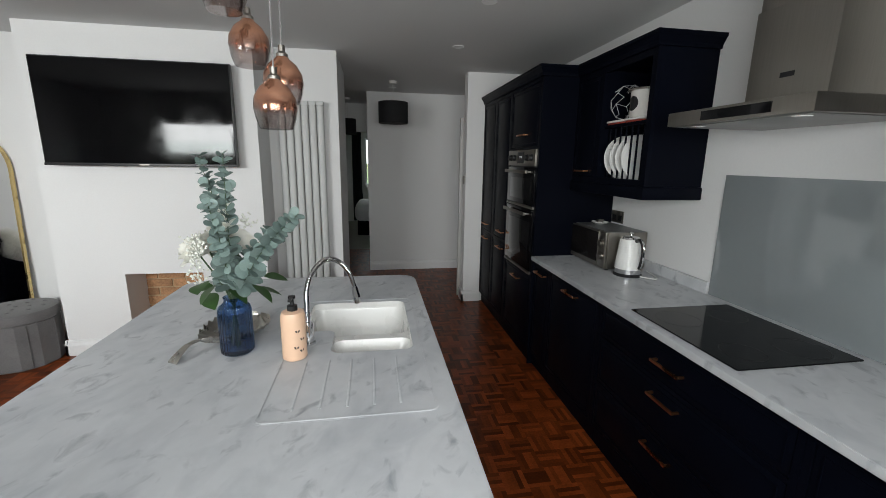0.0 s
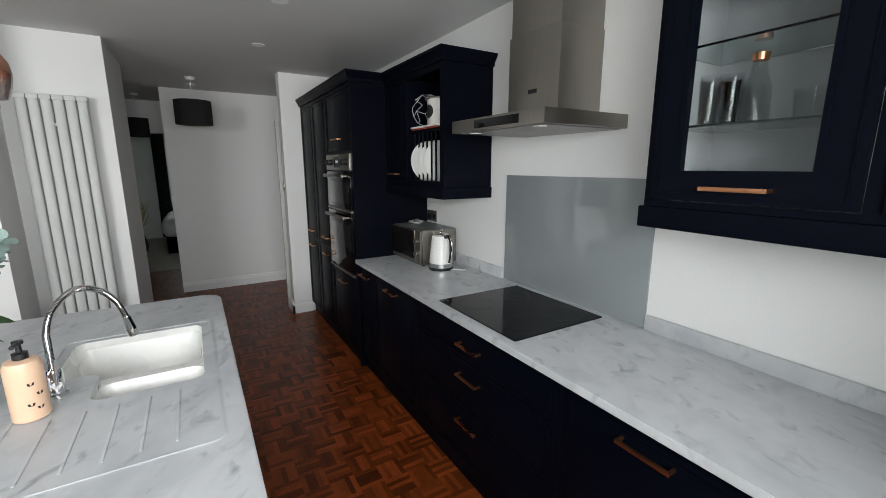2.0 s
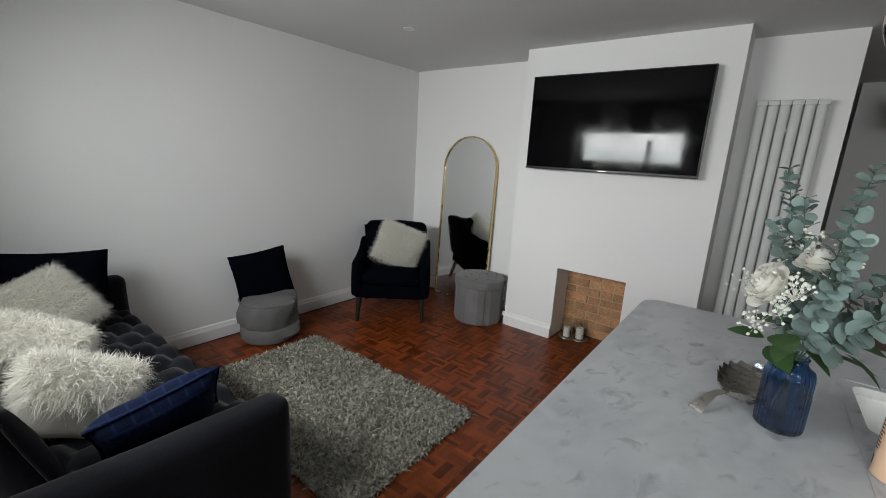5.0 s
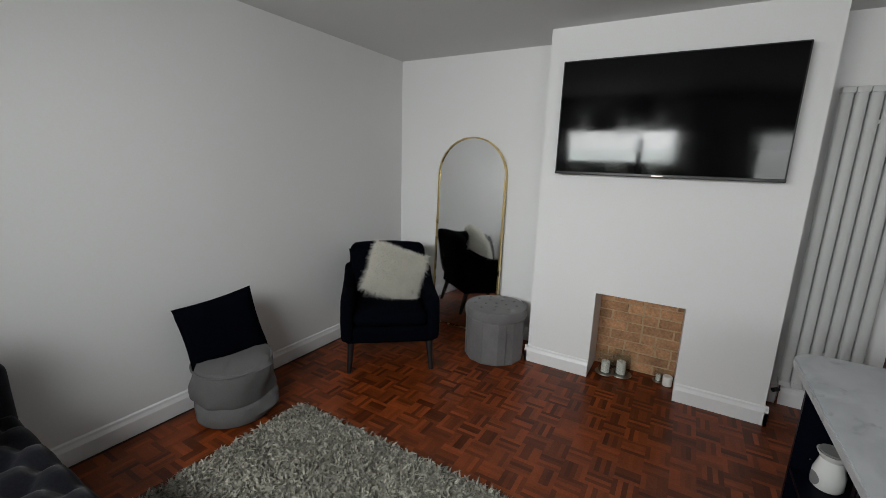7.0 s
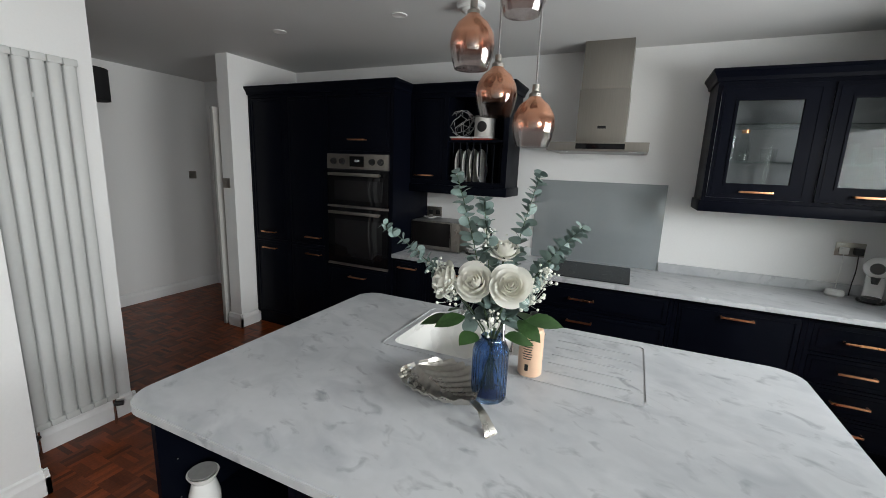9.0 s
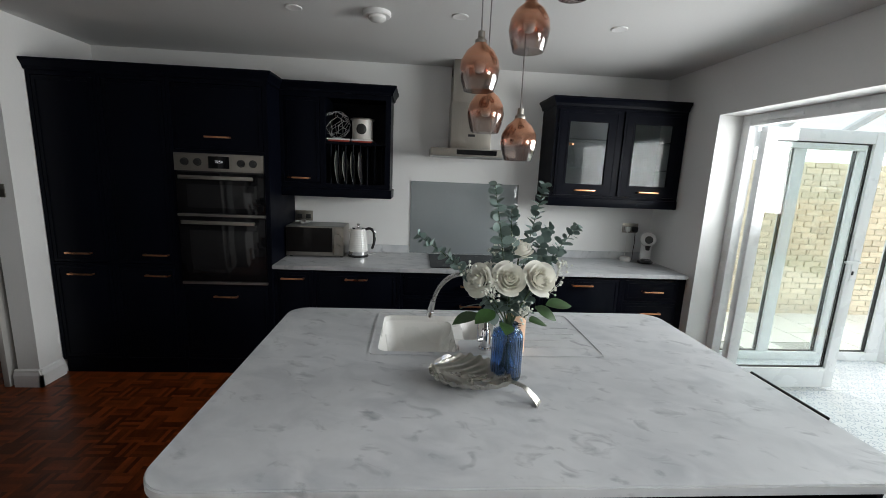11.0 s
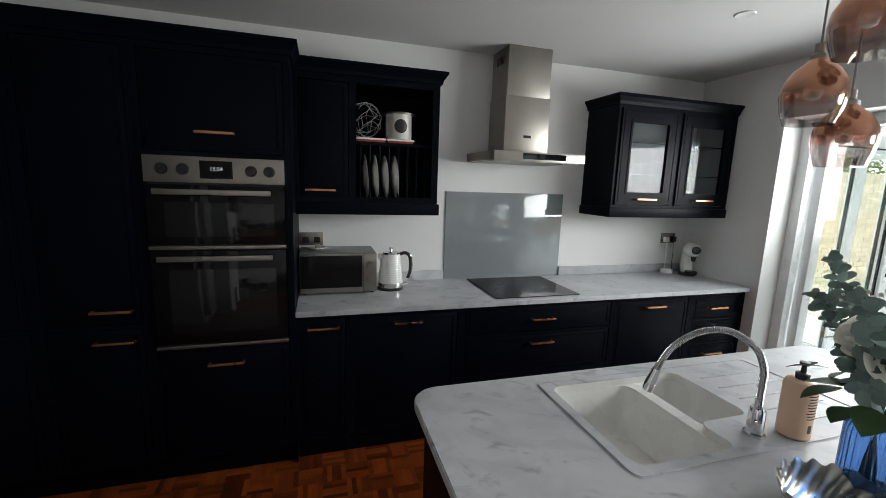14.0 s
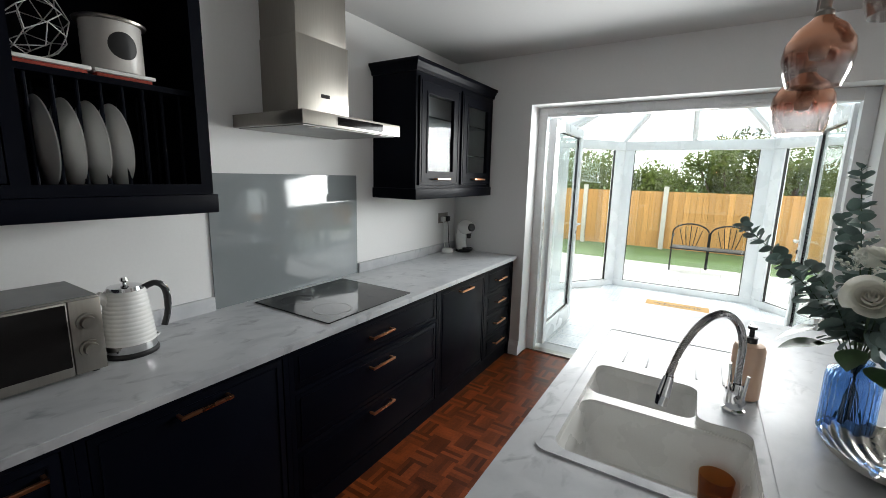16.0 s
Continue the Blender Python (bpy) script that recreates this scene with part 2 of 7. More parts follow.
def slab(outline, z0, z1, holes=(), bevel=0.0):
    """A flat plate with an outline and holes, given as lines of (x, y)."""
    bm = bmesh.new()
    edges = []
    for line in (outline, *holes):
        vs = [bm.verts.new((x, y, z1)) for x, y in line]
        edges += [bm.edges.new((vs[i], vs[(i + 1) % len(vs)])) for i in range(len(vs))]
    bmesh.ops.triangle_fill(bm, use_beauty=True, edges=edges)
    bmesh.ops.recalc_face_normals(bm, faces=bm.faces)
    if sum(f.normal.z for f in bm.faces) < 0:
        bmesh.ops.reverse_faces(bm, faces=bm.faces)
    top = bm.faces[:]
    rim = [e for e in bm.edges if len(e.link_faces) == 1]
    got = bmesh.ops.extrude_edge_only(bm, edges=rim)["geom"]
    low = [g for g in got if isinstance(g, bmesh.types.BMVert)]
    for v in low:
        v.co.z = z0
    bottom = bmesh.ops.duplicate(bm, geom=top)["geom"]
    for v in [g for g in bottom if isinstance(g, bmesh.types.BMVert)]:
        v.co.z = z0
    bmesh.ops.reverse_faces(bm, faces=[g for g in bottom if isinstance(g, bmesh.types.BMFace)])
    bmesh.ops.remove_doubles(bm, verts=bm.verts, dist=1e-5)
    bmesh.ops.recalc_face_normals(bm, faces=bm.faces)
    if bevel:
        es = [e for e in bm.edges if e.calc_face_angle(0) > 1.0]
        bmesh.ops.bevel(bm, geom=es, offset=bevel, segments=2, affect="EDGES")
    return bm


def mesh_object(name, bm, material, smooth=None):
    me = bpy.data.meshes.new(name)
    if smooth:
        for f in bm.faces:
            f.smooth = True
    bm.to_mesh(me)
    bm.free()
    if smooth:
        me.set_sharp_from_angle(angle=radians(smooth))
    if material:
        me.materials.append(material)
    return new(name, me)


def thing(name, label, category, place=(0, 0, 0), turn=0.0, group="", kind=""):
    """A top-level thing: an Empty at its base."""
    ob = new(name)
    ob.empty_display_size = 0.05
    ob.matrix_basis = pose(*place, 0, 0, turn)
    return tagged(ob, label, category, group, kind)


def part(name, bm, material, parent, label="", smooth=35, world=False):
    """One mesh under a thing or a part; with world its mesh is given in room metres."""
    ob = mesh_object(name, bm, material, smooth)
    ob.parent = parent
    if world and parent.parent is None:
        ob.matrix_parent_inverse = parent.matrix_basis.inverted()
    if label:
        ob["label"] = label
    return ob


def setting(name, bm, material, label, category, smooth=None):
    return tagged(mesh_object(name, bm, material, smooth), label, category, kind="structure")


def solid(name, bm, material, label, category, group="", smooth=35):
    """A thing of a single mesh."""
    return tagged(mesh_object(name, bm, material, smooth), label, category, group)


def wall_x(x0, x1, y0, y1, z0, z1, holes=()):
    """Boxes of a wall along x with holes (xa, xb, za, zb)."""
    bm, cut = bmesh.new(), sorted(holes)
    at = x0
    for xa, xb, za, zb in cut:
        if xa > at:
            bm_box(bm, (at, y0, z0), (xa, y1, z1))
        if za > z0:
            bm_box(bm, (xa, y0, z0), (xb, y1, za))
        if zb < z1:
            bm_box(bm, (xa, y0, zb), (xb, y1, z1))
        at = xb
    if at < x1:
        bm_box(bm, (at, y0, z0), (x1, y1, z1))
    return bm

# ---- large structure ----
H = 2.43
XL, XR, YS, YN, YC = -3.785, 1.876, -0.549, 3.60, 3.236
DOOR = (-0.785, 1.205, 0.0, 2.06)
WINDOW = (-3.12, -1.48, 0.98, 2.09)
setting("wall_east", boxes(((XR, YS - 0.25, 0), (XR + 0.2, 4.14, H))), M_WALL, "white painted plaster wall behind the kitchen units", "wall")
setting("wall_west", boxes(((XL - 0.2, YS - 0.25, 0), (XL, YN + 0.2, H))), M_WALL, "white painted plaster wall beside the sofa", "wall")
setting("wall_south", wall_x(XL, XR, YS - 0.25, YS, 0, H, (WINDOW, DOOR)), M_WALL, "white painted wall with doorway to the conservatory and a window", "wall")
setting("wall_north", boxes(((XL, YN, 0), (-2.26, YN + 0.2, H)), ((-0.745, YN, 0), (-0.17, YN + 0.2, H))), M_WALL, "white painted alcove walls on both sides of the chimney breast", "wall")
breast = slab([(-2.26, 0), (-1.795, 0), (-1.795, 0.645), (-1.235, 0.645), (-1.235, 0), (-0.745, 0), (-0.745, H), (-2.26, H)], -YN - 0.2, -YC)
bmesh.ops.rotate(breast, verts=breast.verts, matrix=Matrix.Rotation(radians(90), 3, "X"))
setting("chimney_breast", breast, M_WALL, "white painted chimney breast with a small open fireplace", "wall")
# hall
setting("wall_hall_north", boxes(((0.05, 5.63, 0), (2.1, 5.8, H))), M_WALL, "white painted wall at the end of the hall", "wall")
setting("wall_hall_east", boxes(((1.96, 4.28, 0), (2.1, 5.63, H))), M_WALL, "white painted hall wall", "wall")
setting("wall_kitchen_end", boxes(((1.085, 4.14, 0), (2.1, 4.28, H))), M_WALL, "white painted end of wall beside the tall kitchen units", "wall")
setting("wall_hall_west", boxes(((-0.37, YN + 0.2, 0), (-0.17, 4.35, H)), ((-0.9, 4.35, 0), (-0.17, 4.55, H)), ((-0.9, 4.55, 0), (-0.75, 7.1, H))), M_WALL, "white painted hall wall", "wall")
setting("wall_bedroom_south", wall_x(-0.9, 2.1, 6.9, 7.1, 0, H, ((-0.62, 0.045, 0, 2.0),)), M_WALL, "white painted wall with an open bedroom doorway", "wall")
setting("wall_passage_east", boxes(((0.05, 5.8, 0), (0.20, 6.9, H))), M_WALL, "white painted passage wall", "wall")
setting("wall_bedroom", boxes(((-2.2, 7.1, 0), (-2.0, 10.6, H)), ((1.6, 7.1, 0), (1.8, 10.6, H)), ((-2.2, 7.0, 0), (-0.9, 7.1, H))), M_WALL, "white painted bedroom walls", "wall")
setting("wall_bedroom_north", wall_x(-2.2, 1.8, 10.6, 10.8, 0, H, ((-0.10, 1.3, 0.9, 2.1),)), M_WALL, "white painted bedroom wall with a window", "wall")
setting("floor", boxes(((XL - 0.2, YS - 0.16, -0.12), (2.1, 7.1, -0.012))), M_SUBFLOOR, "dark floor screed under the parquet blocks", "floor")
setting("floor_bedroom", boxes(((-2.2, 7.1, -0.12), (1.8, 10.6, 0.0))), mat("bedroom_carpet", (0.42, 0.40, 0.36), 0.95, vary=0.1, fine=200, bump=0.3), "pale beige bedroom carpet", "floor")
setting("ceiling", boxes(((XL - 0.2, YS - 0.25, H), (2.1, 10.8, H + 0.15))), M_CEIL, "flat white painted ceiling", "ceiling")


def skirting(name, a, b, out):
    """A skirting board from a to b on the floor, standing out towards the room along out."""
    (ax, ay), (bx, by) = a, b
    ox, oy = out
    prof = [(0, 0), (0.020, 0), (0.020, 0.085), (0.012, 0.105), (0.010, 0.118), (0, 0.125)]
    bm = bmesh.new()
    rows = [[bm.verts.new((px + ox * d, py + oy * d, z)) for d, z in prof] for px, py in (a, b)]
    for i in range(len(prof)):
        j = (i + 1) % len(prof)
        bm.faces.new((rows[0][i], rows[0][j], rows[1][j], rows[1][i]))
    bm.faces.new(rows[0]), bm.faces.new(rows[1][::-1])
    bmesh.ops.recalc_face_normals(bm, faces=bm.faces)
    return setting(name, bm, M_TRIM, "white gloss painted skirting board", "baseboard")


for n_, (a_, b_, o_) in enumerate((
        ((XL, YS), (XL, YN), (1, 0)), ((XL, YN), (-2.26, YN), (0, -1)), ((-2.26, YC - 0.02), (-2.26, YN), (-1, 0)),
        ((-2.28, YC), (-1.795, YC), (0, -1)), ((-1.235, YC), (-0.725, YC), (0, -1)), ((-0.745, YC - 0.02), (-0.745, YN), (1, 0)),
        ((-0.745, YN), (-0.15, YN), (0, -1)), ((-0.17, YN - 0.02), (-0.17, 4.33), (1, 0)), ((0.05, 5.63), (1.96, 5.63), (0, -1)),
        ((1.96, 4.28), (1.96, 5.63), (-1, 0)), ((1.085, 4.12), (1.085, 4.30), (-1, 0)), ((1.065, 4.14), (1.27, 4.14), (0, -1)),
        ((1.085, 4.28), (1.96, 4.28), (0, 1)), ((XL, YS), (-0.785, YS), (0, 1)), ((1.205, YS), (1.30, YS), (0, 1)))):
    skirting("baseboard_%d" % (n_ + 1), a_, b_, o_)

# ---- kitchen run ----
WT = 0.864
FX = 1.285


def bar_handle(parent, x, y, z, length=0.165, out=-1, axis="y"):
    """A square copper bar on two posts, standing out from a front."""
    d = 0.030 * out
    bm = bmesh.new()
    h = length / 2
    for lo, hi in (((d - 0.005, -h, -0.006), (d + 0.005, h, 0.006)), ((min(0, d), -h, -0.005), (max(0, d), -h + 0.010, 0.005)), ((min(0, d), h - 0.010, -0.005), (max(0, d), h, 0.005))):
        bm_box(bm, lo, hi, 0.0015)
    bmesh.ops.translate(bm, verts=bm.verts, vec=(x, y, z))
    return part("handle", bm, M_COPPER, parent, "brushed copper bar handle", world=True)


def ring_frame(xa, xb, y0, y1, z0, z1, w):
    """One picture-frame shaped piece in the yz plane."""
    bm = bmesh.new()
    loops = []
    for x in (xa, xb):
        for d in (0, w):
            loops.append([bm.verts.new((x, y, z)) for y, z in ((y0 + d, z0 + d), (y1 - d, z0 + d), (y1 - d, z1 - d), (y0 + d, z1 - d))])
    for a, b in ((0, 1), (1, 3), (3, 2), (2, 0)):
        for i in range(4):
            k = (i + 1) % 4
            bm.faces.new((loops[a][i], loops[a][k], loops[b][k], loops[b][i]))
    bmesh.ops.recalc_face_normals(bm, faces=bm.faces)
    return bm


def front(name, unit, x, y0, y1, z0, z1, handle=None, shape="slab", out=-1):
    """A door or drawer front with a beaded edge, set into its face frame."""
    bm = bmesh.new()
    t = 0.020
    xa, xb = (x, x + t) if out < 0 else (x - t, x)
    bm_box(bm, (xa, y0, z0), (xb, y1, z1), 0.002)
    e = 0.022
    xo = x + out * 0.003
    ob = part(name, bm, M_NAVY, unit, world=True)
    part("bead", ring_frame(min(x, xo), max(x, xo), y0 + e, y1 - e, z0 + e, z1 - e, 0.004), M_NAVY, ob, world=True)
    if handle:
        bar_handle(ob, x, handle[0], handle[1], out=out)
    return ob


def face_frame(unit, y0, y1, z0, z1, openings, x=FX, back=1.87, rail=0.022):
    """The carcass: a hollow body whose front frame shows round the openings (ya, yb, za, zb)."""
    part("carcass", boxes(((x + 0.025, y0, z0), (back, y1, z1))), M_NAVY, unit, world=True)
    xa, xb = x, x + 0.0245
    zs = sorted({z0, z1, *[v for o in openings for v in o[2:]]})
    for za, zb in zip(zs, zs[1:]):
        here = sorted(o[:2] for o in openings if o[2] <= za + 1e-6 and o[3] >= zb - 1e-6)
        at = y0
        for a, b in here:
            if a - at > 1e-4:
                part("frame_stile", boxes(((xa, at, za), (xb, a, zb))), M_NAVY, unit, world=True)
            at = b
        if y1 - at > 1e-4:
            part("frame_stile" if here else "frame_rail", boxes(((xa, at, za), (xb, y1, zb))), M_NAVY, unit, world=True)


def base_unit(name, label, y0, y1, fronts, category="cabinet"):
    """fronts: (z0, z1, handle z)."""
    unit = thing(name, label, category, ((FX + 1.87) / 2, (y0 + y1) / 2, 0.0), group="base units of the kitchen run")
    g, m = 0.003, 0.024
    face_frame(unit, y0 + 0.0008, y1 - 0.0008, 0.11, WT - 0.031, [(y0 + m, y1 - m, a, b) for a, b, _ in fronts])
    for a, b, hz in fronts:
        front("drawer_front" if len(fronts) > 1 else "door", unit, FX + 0.002, y0 + m + g, y1 - m - g, a + g, b - g, ((y0 + y1) / 2, hz))
    part("plinth", boxes(((FX + 0.03, y0 + 0.0008, 0.0), (FX + 0.05, y1 - 0.0008, 0.109))), M_NAVY, unit, world=True)
    return unit


base_unit("pullout_unit", "narrow navy pull-out base cabinet with one copper handle", 2.335, 2.615, [(0.13, 0.81, 0.764)])
base_unit("dishwasher_front", "navy integrated dishwasher front with one copper handle", 1.69, 2.335, [(0.13, 0.81, 0.766)])
base_unit("pan_drawers", "wide navy three-drawer pan cabinet with copper handles", 0.615, 1.69, [(0.13, 0.375, 0.340), (0.393, 0.632, 0.578), (0.650, 0.815, 0.732)], "drawers")
base_unit("washer_front", "navy integrated appliance door with one copper handle", -0.035, 0.615, [(0.13, 0.81, 0.763)])
base_unit("narrow_drawers", "narrow navy four-drawer cabinet with copper handles", -0.515, -0.035, [(0.13, 0.275, 0.213), (0.292, 0.445, 0.378), (0.462, 0.625, 0.550), (0.642, 0.81, 0.725)], "drawers")
solid("filler_strip", boxes(((FX + 0.006, -0.5485, 0.0), (1.87, -0.516, WT - 0.031))), M_NAVY, "navy filler strip between drawers and wall", "panel")

HOB = (1.305, 0.873, 1.825, 1.466)
solid("worktop", slab(rounded_rect(1.257, -0.546, 1.8745, 2.614, 0.004, 2), WT - 0.030, WT, bevel=0.003), M_MARBLE, "white grey-veined marble worktop along the kitchen wall", "worktop")
for ya_, yb_ in ((-0.546, 0.691), (1.640, 2.614)):
    solid("upstand", boxes(((1.856, ya_, WT + 0.0005), (1.8745, yb_, WT + 0.066)), bevel=0.002), M_MARBLE, "low marble upstand behind the worktop", "upstand")
solid("splashback", boxes(((1.868, 0.697, WT + 0.0015), (1.8755, 1.634, 1.493)), bevel=0.001), M_SPLASH, "grey glass splashback on the wall behind the hob", "splashback")
hob = thing("induction_hob", "black glass induction hob set into the marble worktop", "hob", (1.56, 1.15, WT))
part("glass_top", slab(rounded_rect(*HOB, 0.006, 3), WT + 0.0008, WT + 0.006, bevel=0.0015), M_BLACKGLASS, hob, world=True)
M_HOBPRINT = mat("hob_print", (0.018, 0.018, 0.018), 0.3)
for cx, cy, r in ((1.44, 1.32, 0.09), (1.44, 0.99, 0.075), (1.69, 1.32, 0.075), (1.69, 0.99, 0.09)):
    ring_bm = bmesh.new()
    for i in range(48):
        a0, a1 = 2 * math.pi * i / 48, 2 * math.pi * (i + 1) / 48
        ring_bm.faces.new([ring_bm.verts.new((cx + rr * math.cos(a), cy + rr * math.sin(a), WT + 0.0064)) for rr, a in ((r, a0), (r, a1), (r + 0.0015, a1), (r + 0.0015, a0))])
    part("zone_mark", ring_bm, M_HOBPRINT, hob, "faint printed cooking ring", world=True)

# tall units
TX = 1.27
TOP = 2.118


def tall_unit(name, label, y0, y1, openings, category="cabinet"):
    unit = thing(name, label, category, ((TX + 1.87) / 2, (y0 + y1) / 2, 0.0), group="tall units beside the ovens")
    face_frame(unit, y0 + 0.0008, y1 - 0.0008, 0.11, TOP, openings, TX)
    part("plinth", boxes(((TX + 0.03, y0 + 0.0008, 0.0), (TX + 0.05, y1 - 0.0008, 0.109))), M_NAVY, unit, world=True)
    return unit


for y0, y1 in ((3.27, 3.702), (3.702, 4.134)):
    u = tall_unit("larder_unit", "tall navy larder cabinet with upper and lower doors", y0, y1, [(y0 + 0.024, y1 - 0.024, 0.13, 0.825), (y0 + 0.024, y1 - 0.024, 0.845, 2.09)])
    yh = y0 + 0.14 if y0 < 3.5 else (y0 + y1) / 2 + 0.01
    front("door", u, TX + 0.002, y0 + 0.027, y1 - 0.027, 0.133, 0.822, (yh, 0.765))
    front("door", u, TX + 0.002, y0 + 0.027, y1 - 0.027, 0.848, 2.087, (yh, 0.915))
u = tall_unit("oven_housing", "tall navy cabinet housing the built-in double oven", 2.62, 3.27, [(2.647, 3.243, 0.13, 0.695), (2.647, 3.243, 0.715, 1.636), (2.647, 3.243, 1.656, 2.09)])
front("door", u, TX + 0.002, 2.65, 3.24, 1.659, 2.087, (2.945, 1.745))
front("drawer_front", u, TX + 0.002, 2.65, 3.24, 0.133, 0.692, (2.945, 0.620))
solid("tall_side_panel", boxes(((TX + 0.001, 2.6155, 0.0), (1.87, 2.6195, TOP))), M_NAVY, "navy end panel of the tall units", "panel")


def crown(name, label, x, y0, y1, z, back=1.874, ends=(True, True), group=""):
    """A stepped crown moulding along the top of a run."""
    bm = bmesh.new()
    prof = [(0.0, 0.0), (0.012, 0.0), (0.016, 0.02), (0.034, 0.048), (0.040, 0.052), (0.040, 0.068), (0.0, 0.068)]
    for (o, za), (o2, zb) in zip(prof, prof[1:]):
        if zb > za:
            a0, a1 = y0 - o * ends[0], y1 + o * ends[1]
            b0, b1 = y0 - o2 * ends[0], y1 + o2 * ends[1]
            lo = [bm.verts.new(p) for p in ((x - o, a0, z + za), (back, a0, z + za), (back, a1, z + za), (x - o, a1, z + za))]
            hi = [bm.verts.new(p) for p in ((x - o2, b0, z + zb), (back, b0, z + zb), (back, b1, z + zb), (x - o2, b1, z + zb))]
            bm.faces.new(lo[::-1]), bm.faces.new(hi)
            for i in range(4):
                bm.faces.new((lo[i], lo[(i + 1) % 4], hi[(i + 1) % 4], hi[i]))
    bmesh.ops.recalc_face_normals(bm, faces=bm.faces)
    return solid(name, bm, M_NAVY, label, "moulding", group, smooth=None)


crown("crown_moulding", "navy crown moulding along the tall units", TX, 2.617, 4.136, TOP + 0.0005, ends=(True, False))

# double oven
ov = thing("double_oven", "built-in stainless steel and black glass double oven", "oven", (1.5, 2.945, 0.72))
part("body", boxes(((1.28, 2.655, 0.725), (1.72, 3.237, 1.630))), M_BLACK, ov, world=True)
OX = 1.262
panel = part("control_panel", boxes(((OX - 0.006, 2.649, 1.515), (OX + 0.017, 3.243, 1.634)), bevel=0.002), M_STEEL, ov, "brushed steel control panel", world=True)
disp = part("display", boxes(((OX - 0.008, 2.877, 1.535), (OX - 0.0062, 3.015, 1.617))), M_BLACKGLASS, panel, "black clock display", world=True)
for y in (2.717, 2.797, 3.085, 3.17):
    bm = bm_cyl(bmesh.new(), (OX - 0.0065, y, 1.575), (OX - 0.010, y, 1.575), 0.026, seg=28)
    bm_cyl(bm, (OX - 0.010, y, 1.575), (OX - 0.030, y, 1.575), 0.022, 0.020, seg=28)
    bm_box(bm, (OX - 0.0315, y - 0.002, 1.577), (OX - 0.029, y + 0.002, 1.594))
    part("knob", bm, M_BLACK, panel, "black rotary knob with steel ring", world=True)
M_OVENGLASS = mat("oven_glass", (0.010, 0.010, 0.011), 0.06, vary=0.05, bump=0, spec=0.35, coat=0.12)
for z0, z1, wz0, wz1 in ((1.225, 1.505, 1.262, 1.425), (0.735, 1.195, 0.790, 1.105)):
    d = part("oven_door", boxes(((OX - 0.004, 2.651, z0), (OX + 0.017, 3.241, z1)), bevel=0.002), M_BLACKGLASS, ov, "black glass oven door", world=True)
    part("window", boxes(((OX - 0.0065, 2.7, wz0), (OX - 0.0045, 3.17, wz1)), bevel=0.001), M_OVENGLASS, d, "dark oven window", world=True)
    bm = boxes(((OX - 0.050, 2.71, z1 - 0.045), (OX - 0.036, 3.203, z1 - 0.020)), ((OX - 0.040, 2.72, z1 - 0.040), (OX - 0.003, 2.735, z1 - 0.026)), ((OX - 0.040, 3.18, z1 - 0.040), (OX - 0.003, 3.195, z1 - 0.026)), bevel=0.003)
    part("handle", bm, M_STEEL, d, "brushed steel bar handle", world=True)
for z in (1.208, 0.717):
    part("trim_strip", boxes(((OX - 0.008, 2.649, z - 0.006), (OX + 0.017, 3.243, z + 0.010)), bevel=0.001), M_STEEL, ov, "steel trim strip", world=True)


def lettering(name, text, size, place, rot, parent, material):
    """Letters as a thin mesh."""
    cu = bpy.data.curves.new(name, "FONT")
    cu.body, cu.size, cu.extrude, cu.align_x, cu.align_y = text, size, 0.0004, "CENTER", "CENTER"
    tmp = new(name + "_curve", cu)
    me = bpy.data.meshes.new_from_object(tmp.evaluated_get(bpy.context.evaluated_depsgraph_get()))
    bpy.data.objects.remove(tmp)
    me.transform(pose(*place, *rot))
    me.materials.append(material)
    ob = new(name, me)
    ob.parent = parent
    if parent.parent is None:
        ob.matrix_parent_inverse = parent.matrix_basis.inverted()
    return ob


m_led = bpy.data.materials.new("display_digits")
m_led.use_nodes = True
m_led.node_tree.nodes["Principled BSDF"].inputs["Emission Color"].default_value = (0.85, 0.92, 1, 1)
m_led.node_tree.nodes["Principled BSDF"].inputs["Emission Strength"].default_value = 0.35
lettering("digits", "15:54", 0.025, (OX - 0.0085, 2.946, 1.580), (90, 0, -90), disp, m_led)

# plate cabinet
WX = 1.53
pc = thing("plate_cabinet", "navy wall cabinet with open plate rack and shelf", "cabinet", (1.70, 2.215, 1.42))
Y0, Y1 = 1.795, 2.614
panels = (((WX + 0.022, Y0, 1.42), (1.874, Y0 + 0.020, TOP)), ((WX + 0.022, Y1 - 0.020, 1.42), (1.874, Y1, TOP)), ((WX + 0.022, Y0 + 0.02, 1.42), (1.874, Y1 - 0.02, 1.438)),
           ((WX + 0.022, Y0 + 0.02, TOP - 0.02), (1.874, Y1 - 0.02, TOP)), ((1.862, Y0 + 0.02, 1.438), (1.874, Y1 - 0.02, TOP - 0.02)), ((WX + 0.022, 2.290, 1.438), (1.862, 2.310, TOP - 0.02)))
for lo_, hi_ in panels:
    part("panel", boxes((lo_, hi_)), M_NAVY, pc, world=True)
bm = bmesh.new()
bm_box(bm, (WX, Y0, 1.42), (WX + 0.0215, Y0 + 0.040, TOP)), bm_box(bm, (WX, 2.282, 1.455), (WX + 0.0215, 2.322, TOP - 0.035))
bm_box(bm, (WX, Y1 - 0.022, 1.455), (WX + 0.0215, Y1, TOP - 0.035)), bm_box(bm, (WX, Y0 + 0.04, 1.42), (WX + 0.0215, Y1, 1.455)), bm_box(bm, (WX, Y0 + 0.04, TOP - 0.035), (WX + 0.0215, Y1, TOP))
part("face_frame", bm, M_NAVY, pc, world=True)
